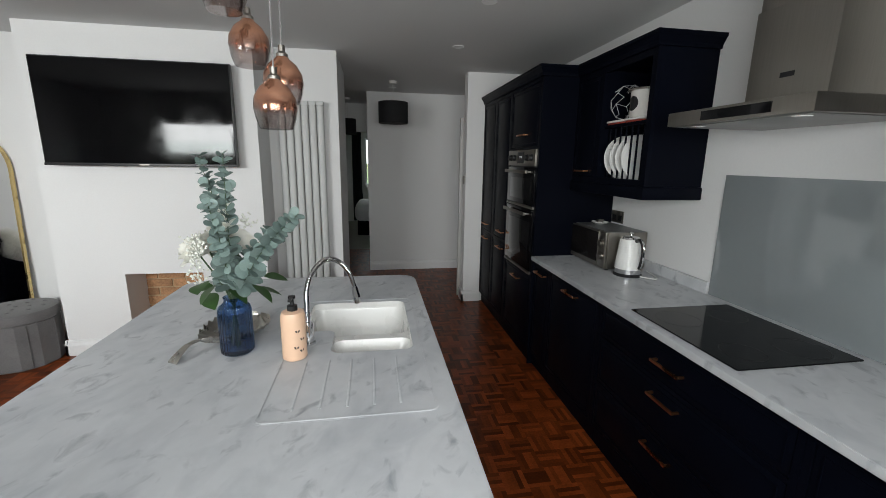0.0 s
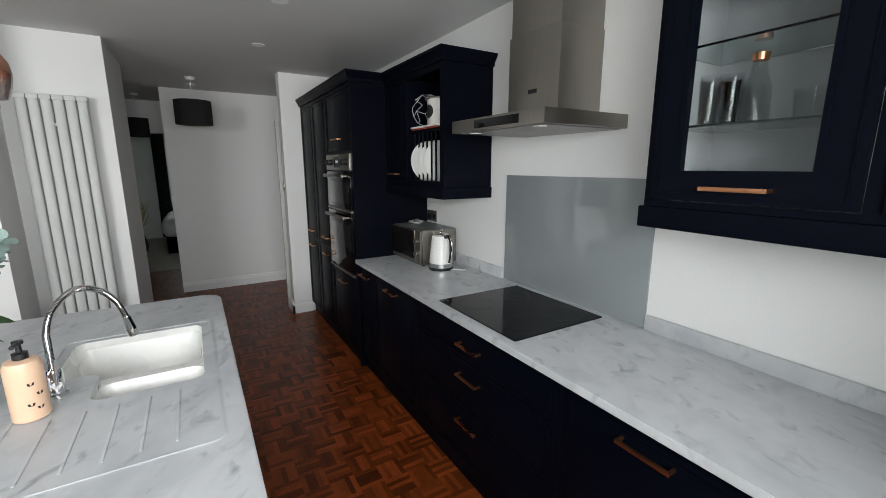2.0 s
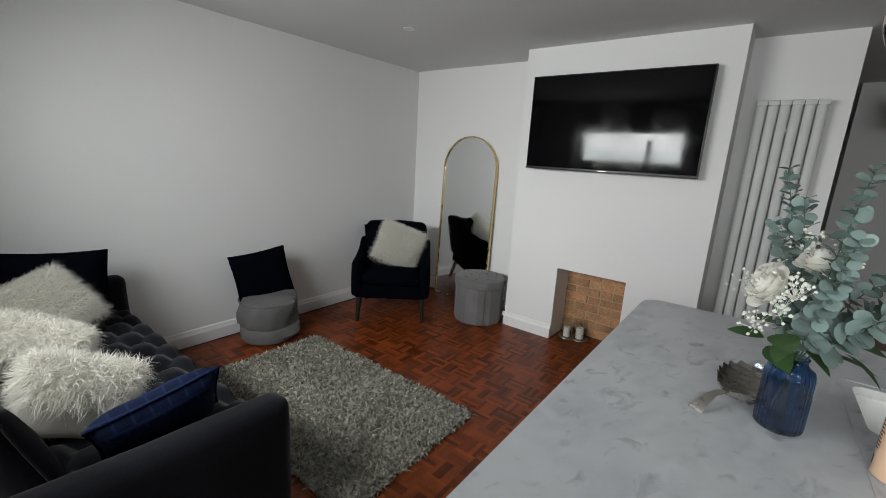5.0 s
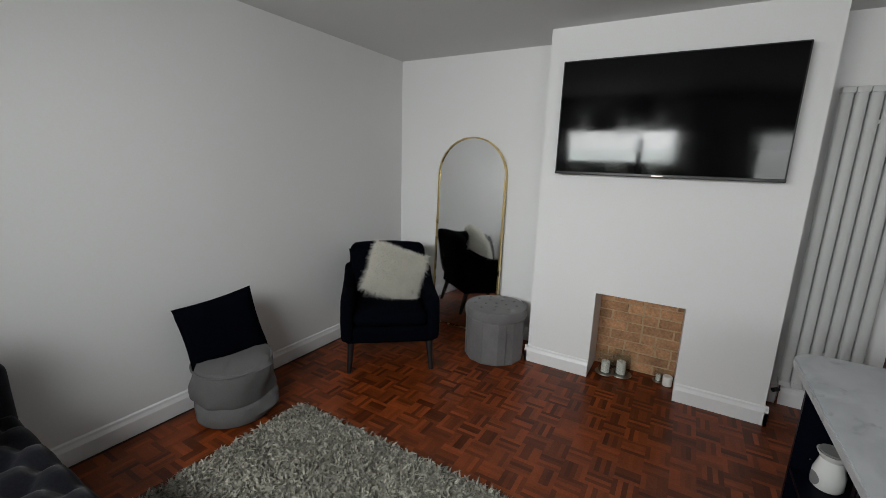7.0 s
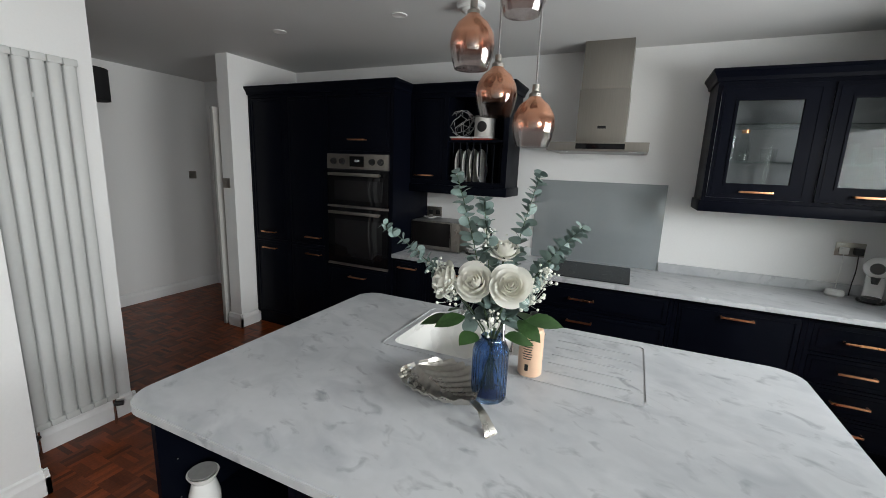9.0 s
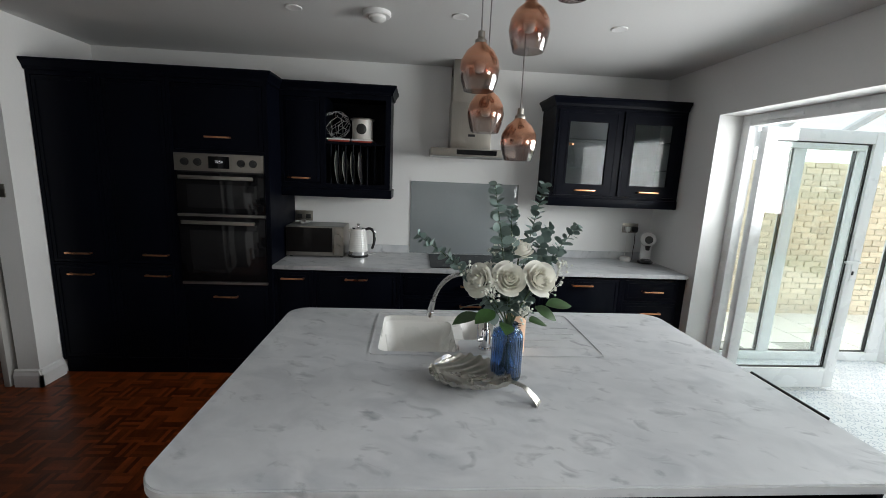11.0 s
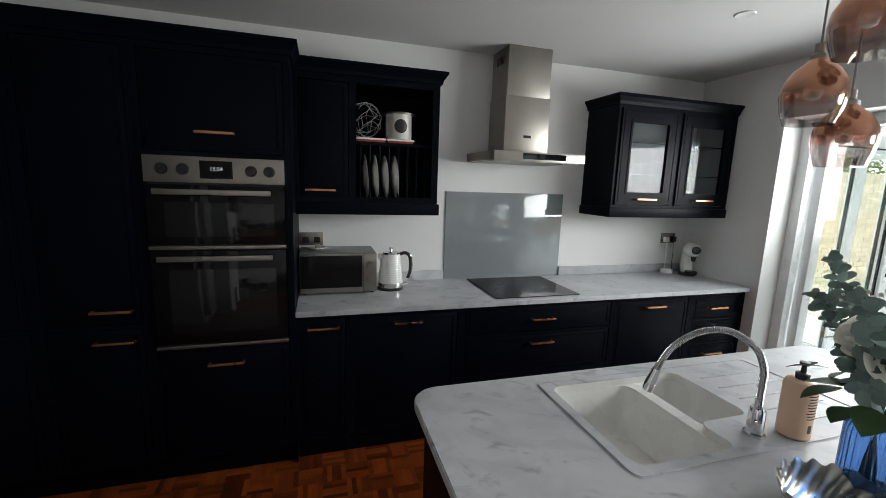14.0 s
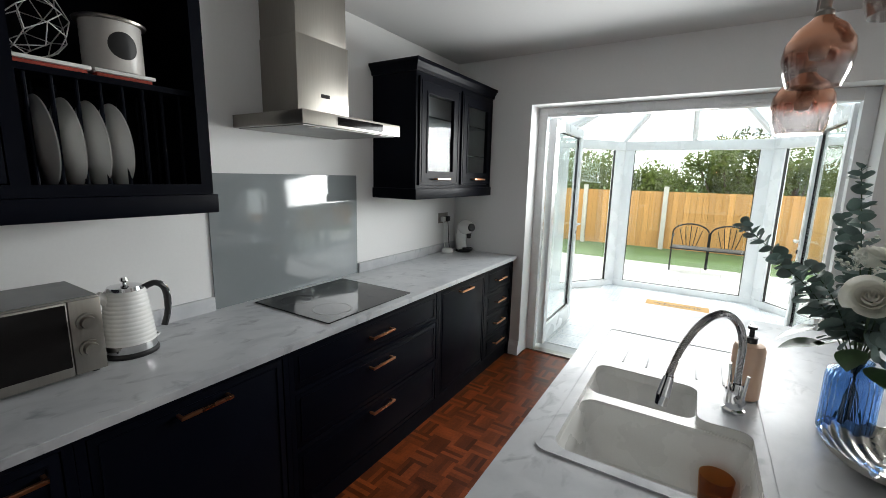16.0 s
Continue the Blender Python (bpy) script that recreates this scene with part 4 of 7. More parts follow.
def soft_box(lo, hi, r, puff=0.0, seg=4):
    """A padded block with rounded edges and a slightly domed skin."""
    bm = bmesh.new()
    size = [b - a for a, b in zip(lo, hi)]
    mid = [(a + b) / 2 for a, b in zip(lo, hi)]
    bmesh.ops.create_cube(bm, size=1, matrix=Matrix.Translation(mid) @ Matrix.Diagonal((*size, 1)))
    bmesh.ops.bevel(bm, geom=bm.edges[:], offset=min(r, min(size) * 0.48), segments=seg, affect="EDGES", profile=0.5)
    bmesh.ops.subdivide_edges(bm, edges=[e for e in bm.edges if e.calc_length() > 0.12], cuts=4, use_grid_fill=True)
    if puff:
        for v in bm.verts:
            q = [(v.co[k] - mid[k]) / (size[k] / 2) for k in range(3)]
            v.co += Vector([math.copysign(puff * (1 - q[(k + 1) % 3] ** 2) * (1 - q[(k + 2) % 3] ** 2), q[k]) * min(1, abs(q[k]) ** 3) for k in range(3)]) if all(abs(a) <= 1.01 for a in q) else Vector()
            v.co += 0.004 * noise.noise_vector(v.co * 7)
    return bm


part("base", soft_box((-0.33, -0.31, 0.22), (0.33, 0.30, 0.345), 0.03), M_NAVYVELVET, ac)
part("seat", soft_box((-0.265, -0.325, 0.346), (0.265, 0.22, 0.455), 0.05, 0.02), M_NAVYVELVET, ac)
bk = soft_box((-0.30, 0.20, 0.33), (0.30, 0.33, 0.835), 0.05, 0.015)
for v in bk.verts:
    v.co.y += (v.co.z - 0.33) * 0.22
    v.co.x *= 1 + 0.03 * math.sin((v.co.z - 0.3) * 4)
part("backrest", bk, M_NAVYVELVET, ac)
for s in (-1, 1):
    am = soft_box((min(s * 0.268, s * 0.355), -0.33, 0.24), (max(s * 0.268, s * 0.355), 0.28, 0.575), 0.035, 0.006)
    for v in am.verts:
        if v.co.z > 0.4:
            v.co.z += max(0, v.co.y + 0.1) ** 2 * 0.9 - 0.02 * max(0, -v.co.y - 0.15)
    part("armrest", am, M_NAVYVELVET, ac)
    for yy, lean in ((-0.27, -0.03), (0.25, 0.06)):
        part("leg", bm_cyl(bmesh.new(), (s * 0.30, yy + lean, 0.0), (s * 0.285, yy, 0.225), 0.017, 0.027, 14), M_DARKWOOD, ac, "dark tapered wooden leg")
ACM = pose(-3.24, 2.715, 0.0, 0, 0, 40)
fur_cushion("fur_cushion", "white fluffy cushion on the navy armchair", ACM @ pose(0.045, 0.05, 0.655, -22, 20, 0), 0.43, 0.15, 3)
plain_cushion("navy_cushion", "plain navy cushion behind the fluffy one", ACM @ pose(-0.10, 0.16, 0.655, -20, -6, 0), 0.40, 0.11, M_NAVYVELVET)

# round storage stool
st = thing("storage_stool", "round grey velvet storage stool with buttoned lid", "stool", (-2.530, 3.185, 0.0))
prof_ = [(0.228, 0.0), (0.236, 0.01), (0.236, 0.335), (0.230, 0.345)]
part("body", lathe(prof_, 12), M_GREYLIGHT, st, smooth=20)
lid = part("lid", lathe([(0.236, 0.347), (0.243, 0.352), (0.245, 0.40), (0.238, 0.422), (0.20, 0.432), (0.10, 0.434), (0.0, 0.432)], 40), M_GREYLIGHT, st, "padded grey lid")
for x, y in [(0.0, 0.0)] + [(r * math.cos(a + r), r * math.sin(a + r)) for r, n in ((0.085, 5), (0.165, 9)) for a in arc(0, 2 * math.pi, n + 1)[:-1]]:
    part("button", lathe([(0.012, 0.431), (0.012, 0.436), (0.006, 0.440), (0, 0.441)], 14, (x, y, 0)), M_GREYLIGHT, lid)
for i in range(8):
    bm, a = bmesh.new(), 2 * math.pi * i / 8
    bm_box(bm, (0.2355 * math.cos(a) - 0.0015, 0.2355 * math.sin(a) - 0.0015, 0.01), (0.2355 * math.cos(a) + 0.0015, 0.2355 * math.sin(a) + 0.0015, 0.335))
    part("seam", bm, M_GREYCORD, st)

# slouching pouf with a cushion
pf = thing("bean_pouf", "slouching round grey fabric bean pouf by the wall", "pouf", (-3.535, 1.580, 0.0))
bm = lathe([(0.0, 0.0), (0.19, 0.0), (0.235, 0.012), (0.252, 0.05), (0.246, 0.10), (0.232, 0.118), (0.244, 0.14), (0.243, 0.18), (0.245, 0.23), (0.240, 0.290), (0.226, 0.312), (0.15, 0.325), (0.0, 0.32)], 48)
for v in bm.verts:
    v.co += Vector((1, 1, 0.4)) * 0.034 * noise.noise(v.co * 9) if v.co.z > 0.02 else Vector()
    v.co.z *= 1 + 0.22 * (v.co.x * -0.6 + v.co.y * 0.7)
    v.co.x, v.co.y, v.co.z = v.co.x * 0.91, v.co.y * 0.91, v.co.z * 1.12
part("bag", bm, M_GREYCORD, pf)
line = [(0.217 * math.cos(a), 0.217 * math.sin(a), 0.338 * (1 + 0.22 * (0.238 * math.cos(a) * -0.6 + 0.238 * math.sin(a) * 0.7))) for a in arc(0, 2 * math.pi, 49)]
part("piping", tube(line, 0.006, 6), M_GREYCORD, pf)
plain_cushion("navy_cushion", "dark navy square cushion standing on the grey pouf", pose(-3.625, 1.590, 0.495, -14, -9, 74), 0.43, 0.10, M_NAVYVELVET)

# shag rug
rug = thing("shag_rug", "thick grey shag pile rug on the parquet", "rug", (-2.46, 1.33, 0.0))
RX0, RX1, RY0, RY1 = -3.235, -1.680, 0.85, 1.815
part("backing", boxes(((RX0, RY0, 0.0005), (RX1, RY1, 0.012)), bevel=0.004), M_RUG, rug, world=True)
rnd = random.Random(5)
spots = [(Vector((rnd.uniform(RX0 - 0.01, RX1 + 0.01), rnd.uniform(RY0 - 0.01, RY1 + 0.01), 0.008)), Vector((0.25 * noise.noise((i * 0.37, 1, 2)), 0.25 * noise.noise((i * 0.31, 5, 2)), 0.8))) for i in range(26000)]
me = blades(spots, 0.046, 0.0062, 8, 0.8, 0.8)
me.materials.append(M_RUG)
pile = new("pile", me)
pile.parent, pile.matrix_parent_inverse = rug, rug.matrix_basis.inverted()
pile["kind"] = "stuff"

# sofa
sf = thing("sofa", "grey velvet sofa with buttoned seat and back under the window", "sofa", (-2.75, 0.07, 0.0))
SA0, SA1, SB0, SB1 = -3.72, -1.775, -0.46, 0.680


def tufted(x0, x1, y0, y1, z, step, depth, nx, ny):
    """A quilted pad: domes between deep buttons on a diamond grid, with closed sides."""
    bm = bmesh.new()
    grid = []
    for i in range(nx + 1):
        row = []
        for j in range(ny + 1):
            x, y = x0 + (x1 - x0) * i / nx, y0 + (y1 - y0) * j / ny
            a, b = (x - x0) / step, (y - y0) / step
            d = min(math.hypot(a - round(a), b - round(b)), math.hypot(a - math.floor(a) - 0.5, b - math.floor(b) - 0.5))
            crease = min(abs(((a + b) % 1.0) - 0.0), abs(((a + b) % 1.0) - 1), abs(((a - b) % 1.0)), abs(((a - b) % 1.0) - 1))
            edge = min(x - x0, x1 - x, y - y0, y1 - y)
            h = depth * min(1, d * 2.6) ** 0.7 + depth * 0.35 * min(1, crease * 4)
            h -= 0.05 * max(0, 1 - edge / 0.05) ** 2
            row.append(bm.verts.new((x, y, z + h)))
        grid.append(row)
    for i in range(nx):
        for j in range(ny):
            bm.faces.new((grid[i][j], grid[i + 1][j], grid[i + 1][j + 1], grid[i][j + 1]))
    got = bmesh.ops.extrude_edge_only(bm, edges=[e for e in bm.edges if len(e.link_faces) == 1])["geom"]
    for v in got:
        if isinstance(v, bmesh.types.BMVert):
            v.co.z = z - 0.12
    bmesh.ops.recalc_face_normals(bm, faces=bm.faces)
    return bm


part("base", soft_box((SA0 + 0.03, SB0 + 0.02, 0.10), (SA1 - 0.03, SB1 - 0.02, 0.33), 0.02), M_GREYVELVET, sf, world=True)
seat = part("seat", tufted(SA0 + 0.12, SA1 - 0.13, SB0 + 0.24, SB1, 0.405, 0.19, 0.055, 120, 70), M_GREYVELVET, sf, "buttoned grey velvet seat", world=True, smooth=60)
bm = tufted(SA0 + 0.12, SA1 - 0.13, 0.0, 0.42, 0.0, 0.17, 0.045, 110, 34)
bmesh.ops.rotate(bm, verts=bm.verts, matrix=Matrix.Rotation(radians(90), 3, "X"))
for v in bm.verts:
    v.co = Vector((v.co.x, -v.co.y * 1.0 + SB0 + 0.17 - (v.co.z) * 0.16, v.co.z + 0.40))
bmesh.ops.recalc_face_normals(bm, faces=bm.faces)
part("backrest", bm, M_GREYVELVET, sf, "buttoned grey velvet back", world=True, smooth=60)
part("back_panel", soft_box((SA0 + 0.02, SB0, 0.10), (SA1 - 0.02, SB0 + 0.11, 0.80), 0.04), M_GREYVELVET, sf, world=True)
for x0, x1 in ((SA0, SA0 + 0.12), (SA1 - 0.13, SA1)):
    am = soft_box((x0, SB0 + 0.03, 0.10), (x1, SB1, 0.615 if x0 > -3 else 0.68), 0.045, 0.008)
    for v in am.verts:
        if v.co.z > 0.4:
            v.co.z += 0.05 * max(0, 0.2 - v.co.y) - 0.006 * math.cos((v.co.y - SB0) * 2 * math.pi / 0.22)
    a_ = part("armrest", am, M_GREYVELVET, sf, world=True)
    for k in range(1, 5):
        y = SB0 + 0.22 * k
        if y < SB1 - 0.05:
            bm = tube([(x0 + 0.035, y, (0.607 if x0 > -3 else 0.672) + 0.05 * max(0, 0.2 - y)), (x1 - 0.035, y, (0.607 if x0 > -3 else 0.672) + 0.05 * max(0, 0.2 - y))], 0.004, 6)
            part("seam", bm, M_GREYVELVET, a_, world=True)
for x in (SA0 + 0.1, SA1 - 0.1):
    for y in (SB0 + 0.08, SB1 - 0.1):
        part("leg", bm_cyl(bmesh.new(), (x, y, 0.0), (x, y, 0.105), 0.018, 0.025, 14), M_DARKWOOD, sf, world=True)
M_NAVYPATTERN = mat("navy_fretwork_velvet", (0.004, 0.008, 0.028), 0.85, vary=0.45, scale=22, fine=60, bump=0.2, spec=0.12)
fret_n, fret_l = M_NAVYPATTERN.node_tree.nodes, M_NAVYPATTERN.node_tree.links
fret, fret_tc, fret_mix = fret_n.new("ShaderNodeTexBrick"), fret_n.new("ShaderNodeTexCoord"), fret_n.new("ShaderNodeMixRGB")
fret_map = fret_n.new("ShaderNodeMapping")
fret_map.inputs["Rotation"].default_value = (radians(90), 0, 0)
fret.inputs["Scale"].default_value, fret.inputs["Mortar Size"].default_value, fret.inputs["Brick Width"].default_value, fret.inputs["Row Height"].default_value = 12, 0.05, 0.6, 0.35
fret_mix.inputs[2].default_value = (0.009, 0.018, 0.056, 1)
fret_l.new(fret_tc.outputs["Object"], fret_map.inputs[0]), fret_l.new(fret_map.outputs[0], fret.inputs[0]), fret_l.new(fret.outputs["Fac"], fret_mix.inputs[0])
fret_l.new(fret_n["Principled BSDF"].inputs["Base Color"].links[0].from_socket, fret_mix.inputs[1])
fret_l.new(fret_mix.outputs[0], fret_n["Principled BSDF"].inputs["Base Color"])
G = "cushions on the sofa"
plain_cushion("grey_cushion", "grey velvet cushion leaning in the sofa's corner", pose(-3.52, -0.03, 0.685, -24, 22, 143), 0.42, 0.15, M_GREYVELVET, group=G)
plain_cushion("grey_cushion", "grey velvet cushion leaning against the sofa back", pose(-2.84, -0.10, 0.655, -24, 8, 160), 0.42, 0.15, M_GREYVELVET, group=G)
plain_cushion("grey_cushion", "plump grey velvet cushion beside the sofa arm", pose(-2.10, -0.09, 0.645, -18, 6, -152), 0.42, 0.15, M_GREYVELVET, group=G)
plain_cushion("navy_cushion", "black-navy cushion against the far sofa arm", pose(-3.53, 0.34, 0.675, -14, 4, 84), 0.46, 0.12, M_NAVYVELVET, group=G)
plain_cushion("patterned_cushion", "royal blue fretwork cushion resting on the sofa arm", pose(-2.02, 0.33, 0.600, -40, 12, -95), 0.38, 0.12, M_NAVYPATTERN, group=G)
plain_cushion("patterned_cushion", "royal blue fretwork cushion behind the fluffy ones", pose(-2.47, -0.09, 0.64, -26, 4, 178), 0.38, 0.11, M_NAVYPATTERN, group=G)
plain_cushion("patterned_cushion", "royal blue fretwork cushion near the sofa corner", pose(-3.16, -0.07, 0.65, -24, 0, 170), 0.38, 0.11, M_NAVYPATTERN, group=G)
fur_cushion("fur_cushion", "white fluffy cushion at the far end of the sofa", pose(-3.35, 0.24, 0.640, -46, -16, 112), 0.39, 0.16, 11)
fur_cushion("fur_cushion", "white fluffy cushion in the middle of the sofa", pose(-2.82, 0.15, 0.610, -14, -18, -125), 0.34, 0.16, 12)
fur_cushion("fur_cushion", "white fluffy cushion lying near the sofa arm", pose(-2.34, 0.17, 0.600, -10, -22, -107), 0.34, 0.16, 13)

# fireplace opening
fp = setting("fireplace_back", boxes(((-1.90, YC + 0.290, 0.0), (-1.13, YC + 0.31, 0.70))), M_MORTAR, "rough mortar at the back of the open fireplace", "fireplace")
rnd = random.Random(21)
z = 0.008
course = 0
while z < 0.64:
    x = -1.795 - (0.11 if course % 2 else 0.0)
    while x < -1.24:
        w = rnd.choice((0.21, 0.21, 0.105))
        a, b = max(x, -1.794), min(x + w - 0.012, -1.236)
        if b - a > 0.03:
            bm = bmesh.new()
            bm_box(bm, (a, YC + 0.281 + rnd.uniform(-0.005, 0.005), z), (b, YC + 0.2905, min(z + 0.064, 0.648)), 0.007)
            for v in bm.verts:
                v.co += 0.006 * noise.noise_vector(v.co * 22)
            part("brick", bm, M_BRICK, fp)
        x += w
    z += 0.075
    course += 1


def candle_lantern(place, s=1.0, label="glass hurricane candle holder with a white candle"):
    c = thing("candle_holder", label, "candle holder", place, group="candles in the fireplace")
    part("candle", lathe([(0.030 * s, 0.012), (0.030 * s, 0.095 * s), (0.024 * s, 0.099 * s), (0.0, 0.092 * s)], 24), mat("candle_wax", (0.75, 0.72, 0.64), 0.5, vary=0.03), c, "white pillar candle")
    part("wick", bm_cyl(bmesh.new(), (0, 0, 0.090 * s), (0.002, 0, 0.108 * s), 0.0012, seg=6), M_BLACK, c)
    part("glass_shade", lathe([(0.045 * s, 0.012), (0.056 * s, 0.05 * s), (0.058 * s, 0.10 * s), (0.050 * s, 0.15 * s), (0.054 * s, 0.165 * s), (0.052 * s, 0.165 * s), (0.048 * s, 0.15 * s), (0.056 * s, 0.10 * s), (0.054 * s, 0.05 * s), (0.043 * s, 0.013)], 28), M_CABPANE, c, "clear glass shade")
    part("tray", lathe([(0.0, 0.0), (0.060 * s, 0.0), (0.072 * s, 0.008), (0.070 * s, 0.012), (0.0, 0.010)], 28), M_STEEL, c, "silver dish")


candle_lantern((-1.690, YC + 0.130, 0.0))
candle_lantern((-1.585, YC + 0.165, 0.0), 1.1)
candle_lantern((-1.335, YC + 0.215, 0.0), 0.55, "small smoked glass tealight holder")
solid("pillar_candle", lathe([(0.030, 0.0), (0.032, 0.004), (0.032, 0.068), (0.026, 0.072), (0.0, 0.066)], 24, (-1.275, YC + 0.19, 0.0)), mat("candle_wax_white", (0.78, 0.77, 0.72), 0.5, vary=0.03), "short white candle in the fireplace", "candle")

# ---- window, doors and conservatory ----
def frame_bars(x0, x1, z0, z1, y0, y1, w):
    return boxes(((x0, y0, z0), (x0 + w, y1, z1)), ((x1 - w, y0, z0), (x1, y1, z1)), ((x0 + w, y0, z0), (x1 - w, y1, z0 + w)), ((x0 + w, y0, z1 - w), (x1 - w, y1, z1)), bevel=0.004)


wx0, wx1, wz0, wz1 = WINDOW
win = thing("window_1", "white framed window above the sofa", "window", ((wx0 + wx1) / 2, YS - 0.15, wz0), kind="structure")
part("window_frame", frame_bars(wx0 + 0.001, wx1 - 0.001, wz0 + 0.001, wz1 - 0.001, YS - 0.20, YS - 0.13, 0.06), M_PVC, win, world=True)
part("mullion", boxes(((-2.05, YS - 0.198, wz0 + 0.062), (-1.98, YS - 0.132, wz1 - 0.062))), M_PVC, win, world=True)
for a, b in ((wx0 + 0.062, -2.052), (-1.978, wx1 - 0.062)):
    p = part("pane", boxes(((a, YS - 0.168, wz0 + 0.062), (b, YS - 0.162, wz1 - 0.062))), M_PANE, win, world=True)
    p.visible_shadow = False
part("window_sill", boxes(((wx0 - 0.03, YS - 0.129, wz0 + 0.0012), (wx1 + 0.03, YS + 0.03, wz0 + 0.022)), bevel=0.004), M_PVC, win, world=True)

dx0, dx1, _, dz1 = DOOR
dw = thing("door_1", "white framed double doors standing open to the conservatory", "door", ((dx0 + dx1) / 2, YS - 0.2, 0), kind="structure")
part("door_frame", boxes(((dx0 + 0.001, YS - 0.249, 0.001), (dx0 + 0.07, YS - 0.18, dz1 - 0.001)), ((dx1 - 0.07, YS - 0.249, 0.001), (dx1 - 0.001, YS - 0.18, dz1 - 0.001)), ((dx0 + 0.07, YS - 0.249, dz1 - 0.075), (dx1 - 0.07, YS - 0.18, dz1 - 0.001)), bevel=0.004), M_PVC, dw, world=True)
part("threshold", boxes(((dx0 + 0.07, YS - 0.249, -0.010), (dx1 - 0.07, YS - 0.165, 0.012)), bevel=0.003), M_STEEL, dw, "low metal threshold", world=True)
for x in (-0.35, 0.72):
    part("trickle_vent", boxes(((x, YS - 0.179, dz1 - 0.055), (x + 0.32, YS - 0.165, dz1 - 0.033)), bevel=0.004), M_PVC, dw, "slim white trickle vent", world=True)


def leaf(x, y0, y1, s):
    """A glazed door leaf that stands open along y."""
    z0, z1, w, t = 0.03, 1.985, 0.085, 0.030
    bm = boxes(((x - t, y0, z0), (x + t, y0 + w, z1)), ((x - t, y1 - w, z0), (x + t, y1, z1)), ((x - t, y0 + w, z0), (x + t, y1 - w, z0 + 0.16)), ((x - t, y0 + w, z1 - w), (x + t, y1 - w, z1)), bevel=0.006)
    lf = part("leaf", bm, M_PVC, dw, world=True)
    bm = boxes(((x - 0.012, y0 + w, z0 + 0.16), (x + 0.012, y0 + w + 0.008, z1 - w)), ((x - 0.012, y1 - w - 0.008, z0 + 0.16), (x + 0.012, y1 - w, z1 - w)), ((x - 0.012, y0 + w, z0 + 0.16), (x + 0.012, y1 - w, z0 + 0.168)), ((x - 0.012, y0 + w, z1 - w - 0.008), (x + 0.012, y1 - w, z1 - w)))
    for v in bm.verts:
        v.co.x = x + (v.co.x - x) * 0.75
    part("gasket", bm, M_BLACK, lf, "black rubber glazing gasket", world=True)
    p = part("pane", boxes(((x - 0.004, y0 + w + 0.008, z0 + 0.168), (x + 0.004, y1 - w - 0.008, z1 - w - 0.008))), M_PANE, lf, world=True)
    p.visible_shadow = False
    bm = boxes(((x + s * (t - 0.001) - 0.004, y0 + 0.03, 0.90), (x + s * (t - 0.001) + 0.004, y0 + 0.06, 1.14)), ((x + s * (t + 0.035) - 0.006, y0 + 0.035, 1.04), (x + s * (t + 0.035) + 0.006, y0 + 0.16, 1.058)), ((x + s * t - 0.002, y0 + 0.036, 1.04), (x + s * (t + 0.035), y0 + 0.054, 1.058)), bevel=0.002)
    part("handle", bm, M_PVC, lf, "white lever handle on a long plate", world=True)
    part("keys", boxes(((x + s * (t + 0.002) - 0.006, y0 + 0.038, 0.945), (x + s * (t + 0.002) + 0.012, y0 + 0.052, 0.975)), bevel=0.003), M_BLACK, lf, "dark keys hanging in the lock", world=True)


leaf(1.115, -1.735, -0.825, -1)
leaf(-0.728, -1.735, -0.825, 1)

CX0, CX1, CY0, CY1, CE = -1.32, 1.66, -3.66, YS - 0.25, 2.02
CB, CF0, CF1 = -2.78, -0.66, 1.00
CPLAN = [(CX0, CY1), (CX0, CB), (CF0, CY0), (CF1, CY0), (CX1, CB), (CX1, CY1)]


def in_conservatory(x, y, grow=0.0):
    """Whether a spot lies inside the faceted plan, grown by some metres."""
    if not (CX0 - grow < x < CX1 + grow and CY0 - grow < y < CY1):
        return False
    for (ax, ay), (bx, by) in zip(CPLAN, CPLAN[1:]):
        dx, dy = bx - ax, by - ay
        if (dx * (y - ay) - dy * (x - ax)) / math.hypot(dx, dy) < -grow:
            return False
    return True


M_TILE = mat("patterned_floor_tile", (0.72, 0.73, 0.74), 0.35, vary=0.05, scale=3, fine=40, bump=0.02)
M_INK = mat("tile_grey_print", (0.40, 0.44, 0.50), 0.4, vary=0.1, scale=20)
setting("floor_conservatory", slab(CPLAN, -0.10, 0.0), mat("tile_grout", (0.5, 0.5, 0.5), 0.8), "pale grout bed of the conservatory floor", "floor")
cons = thing("conservatory_frame", "white framed glazed conservatory walls", "conservatory", (0, -2.2, 0), kind="structure")


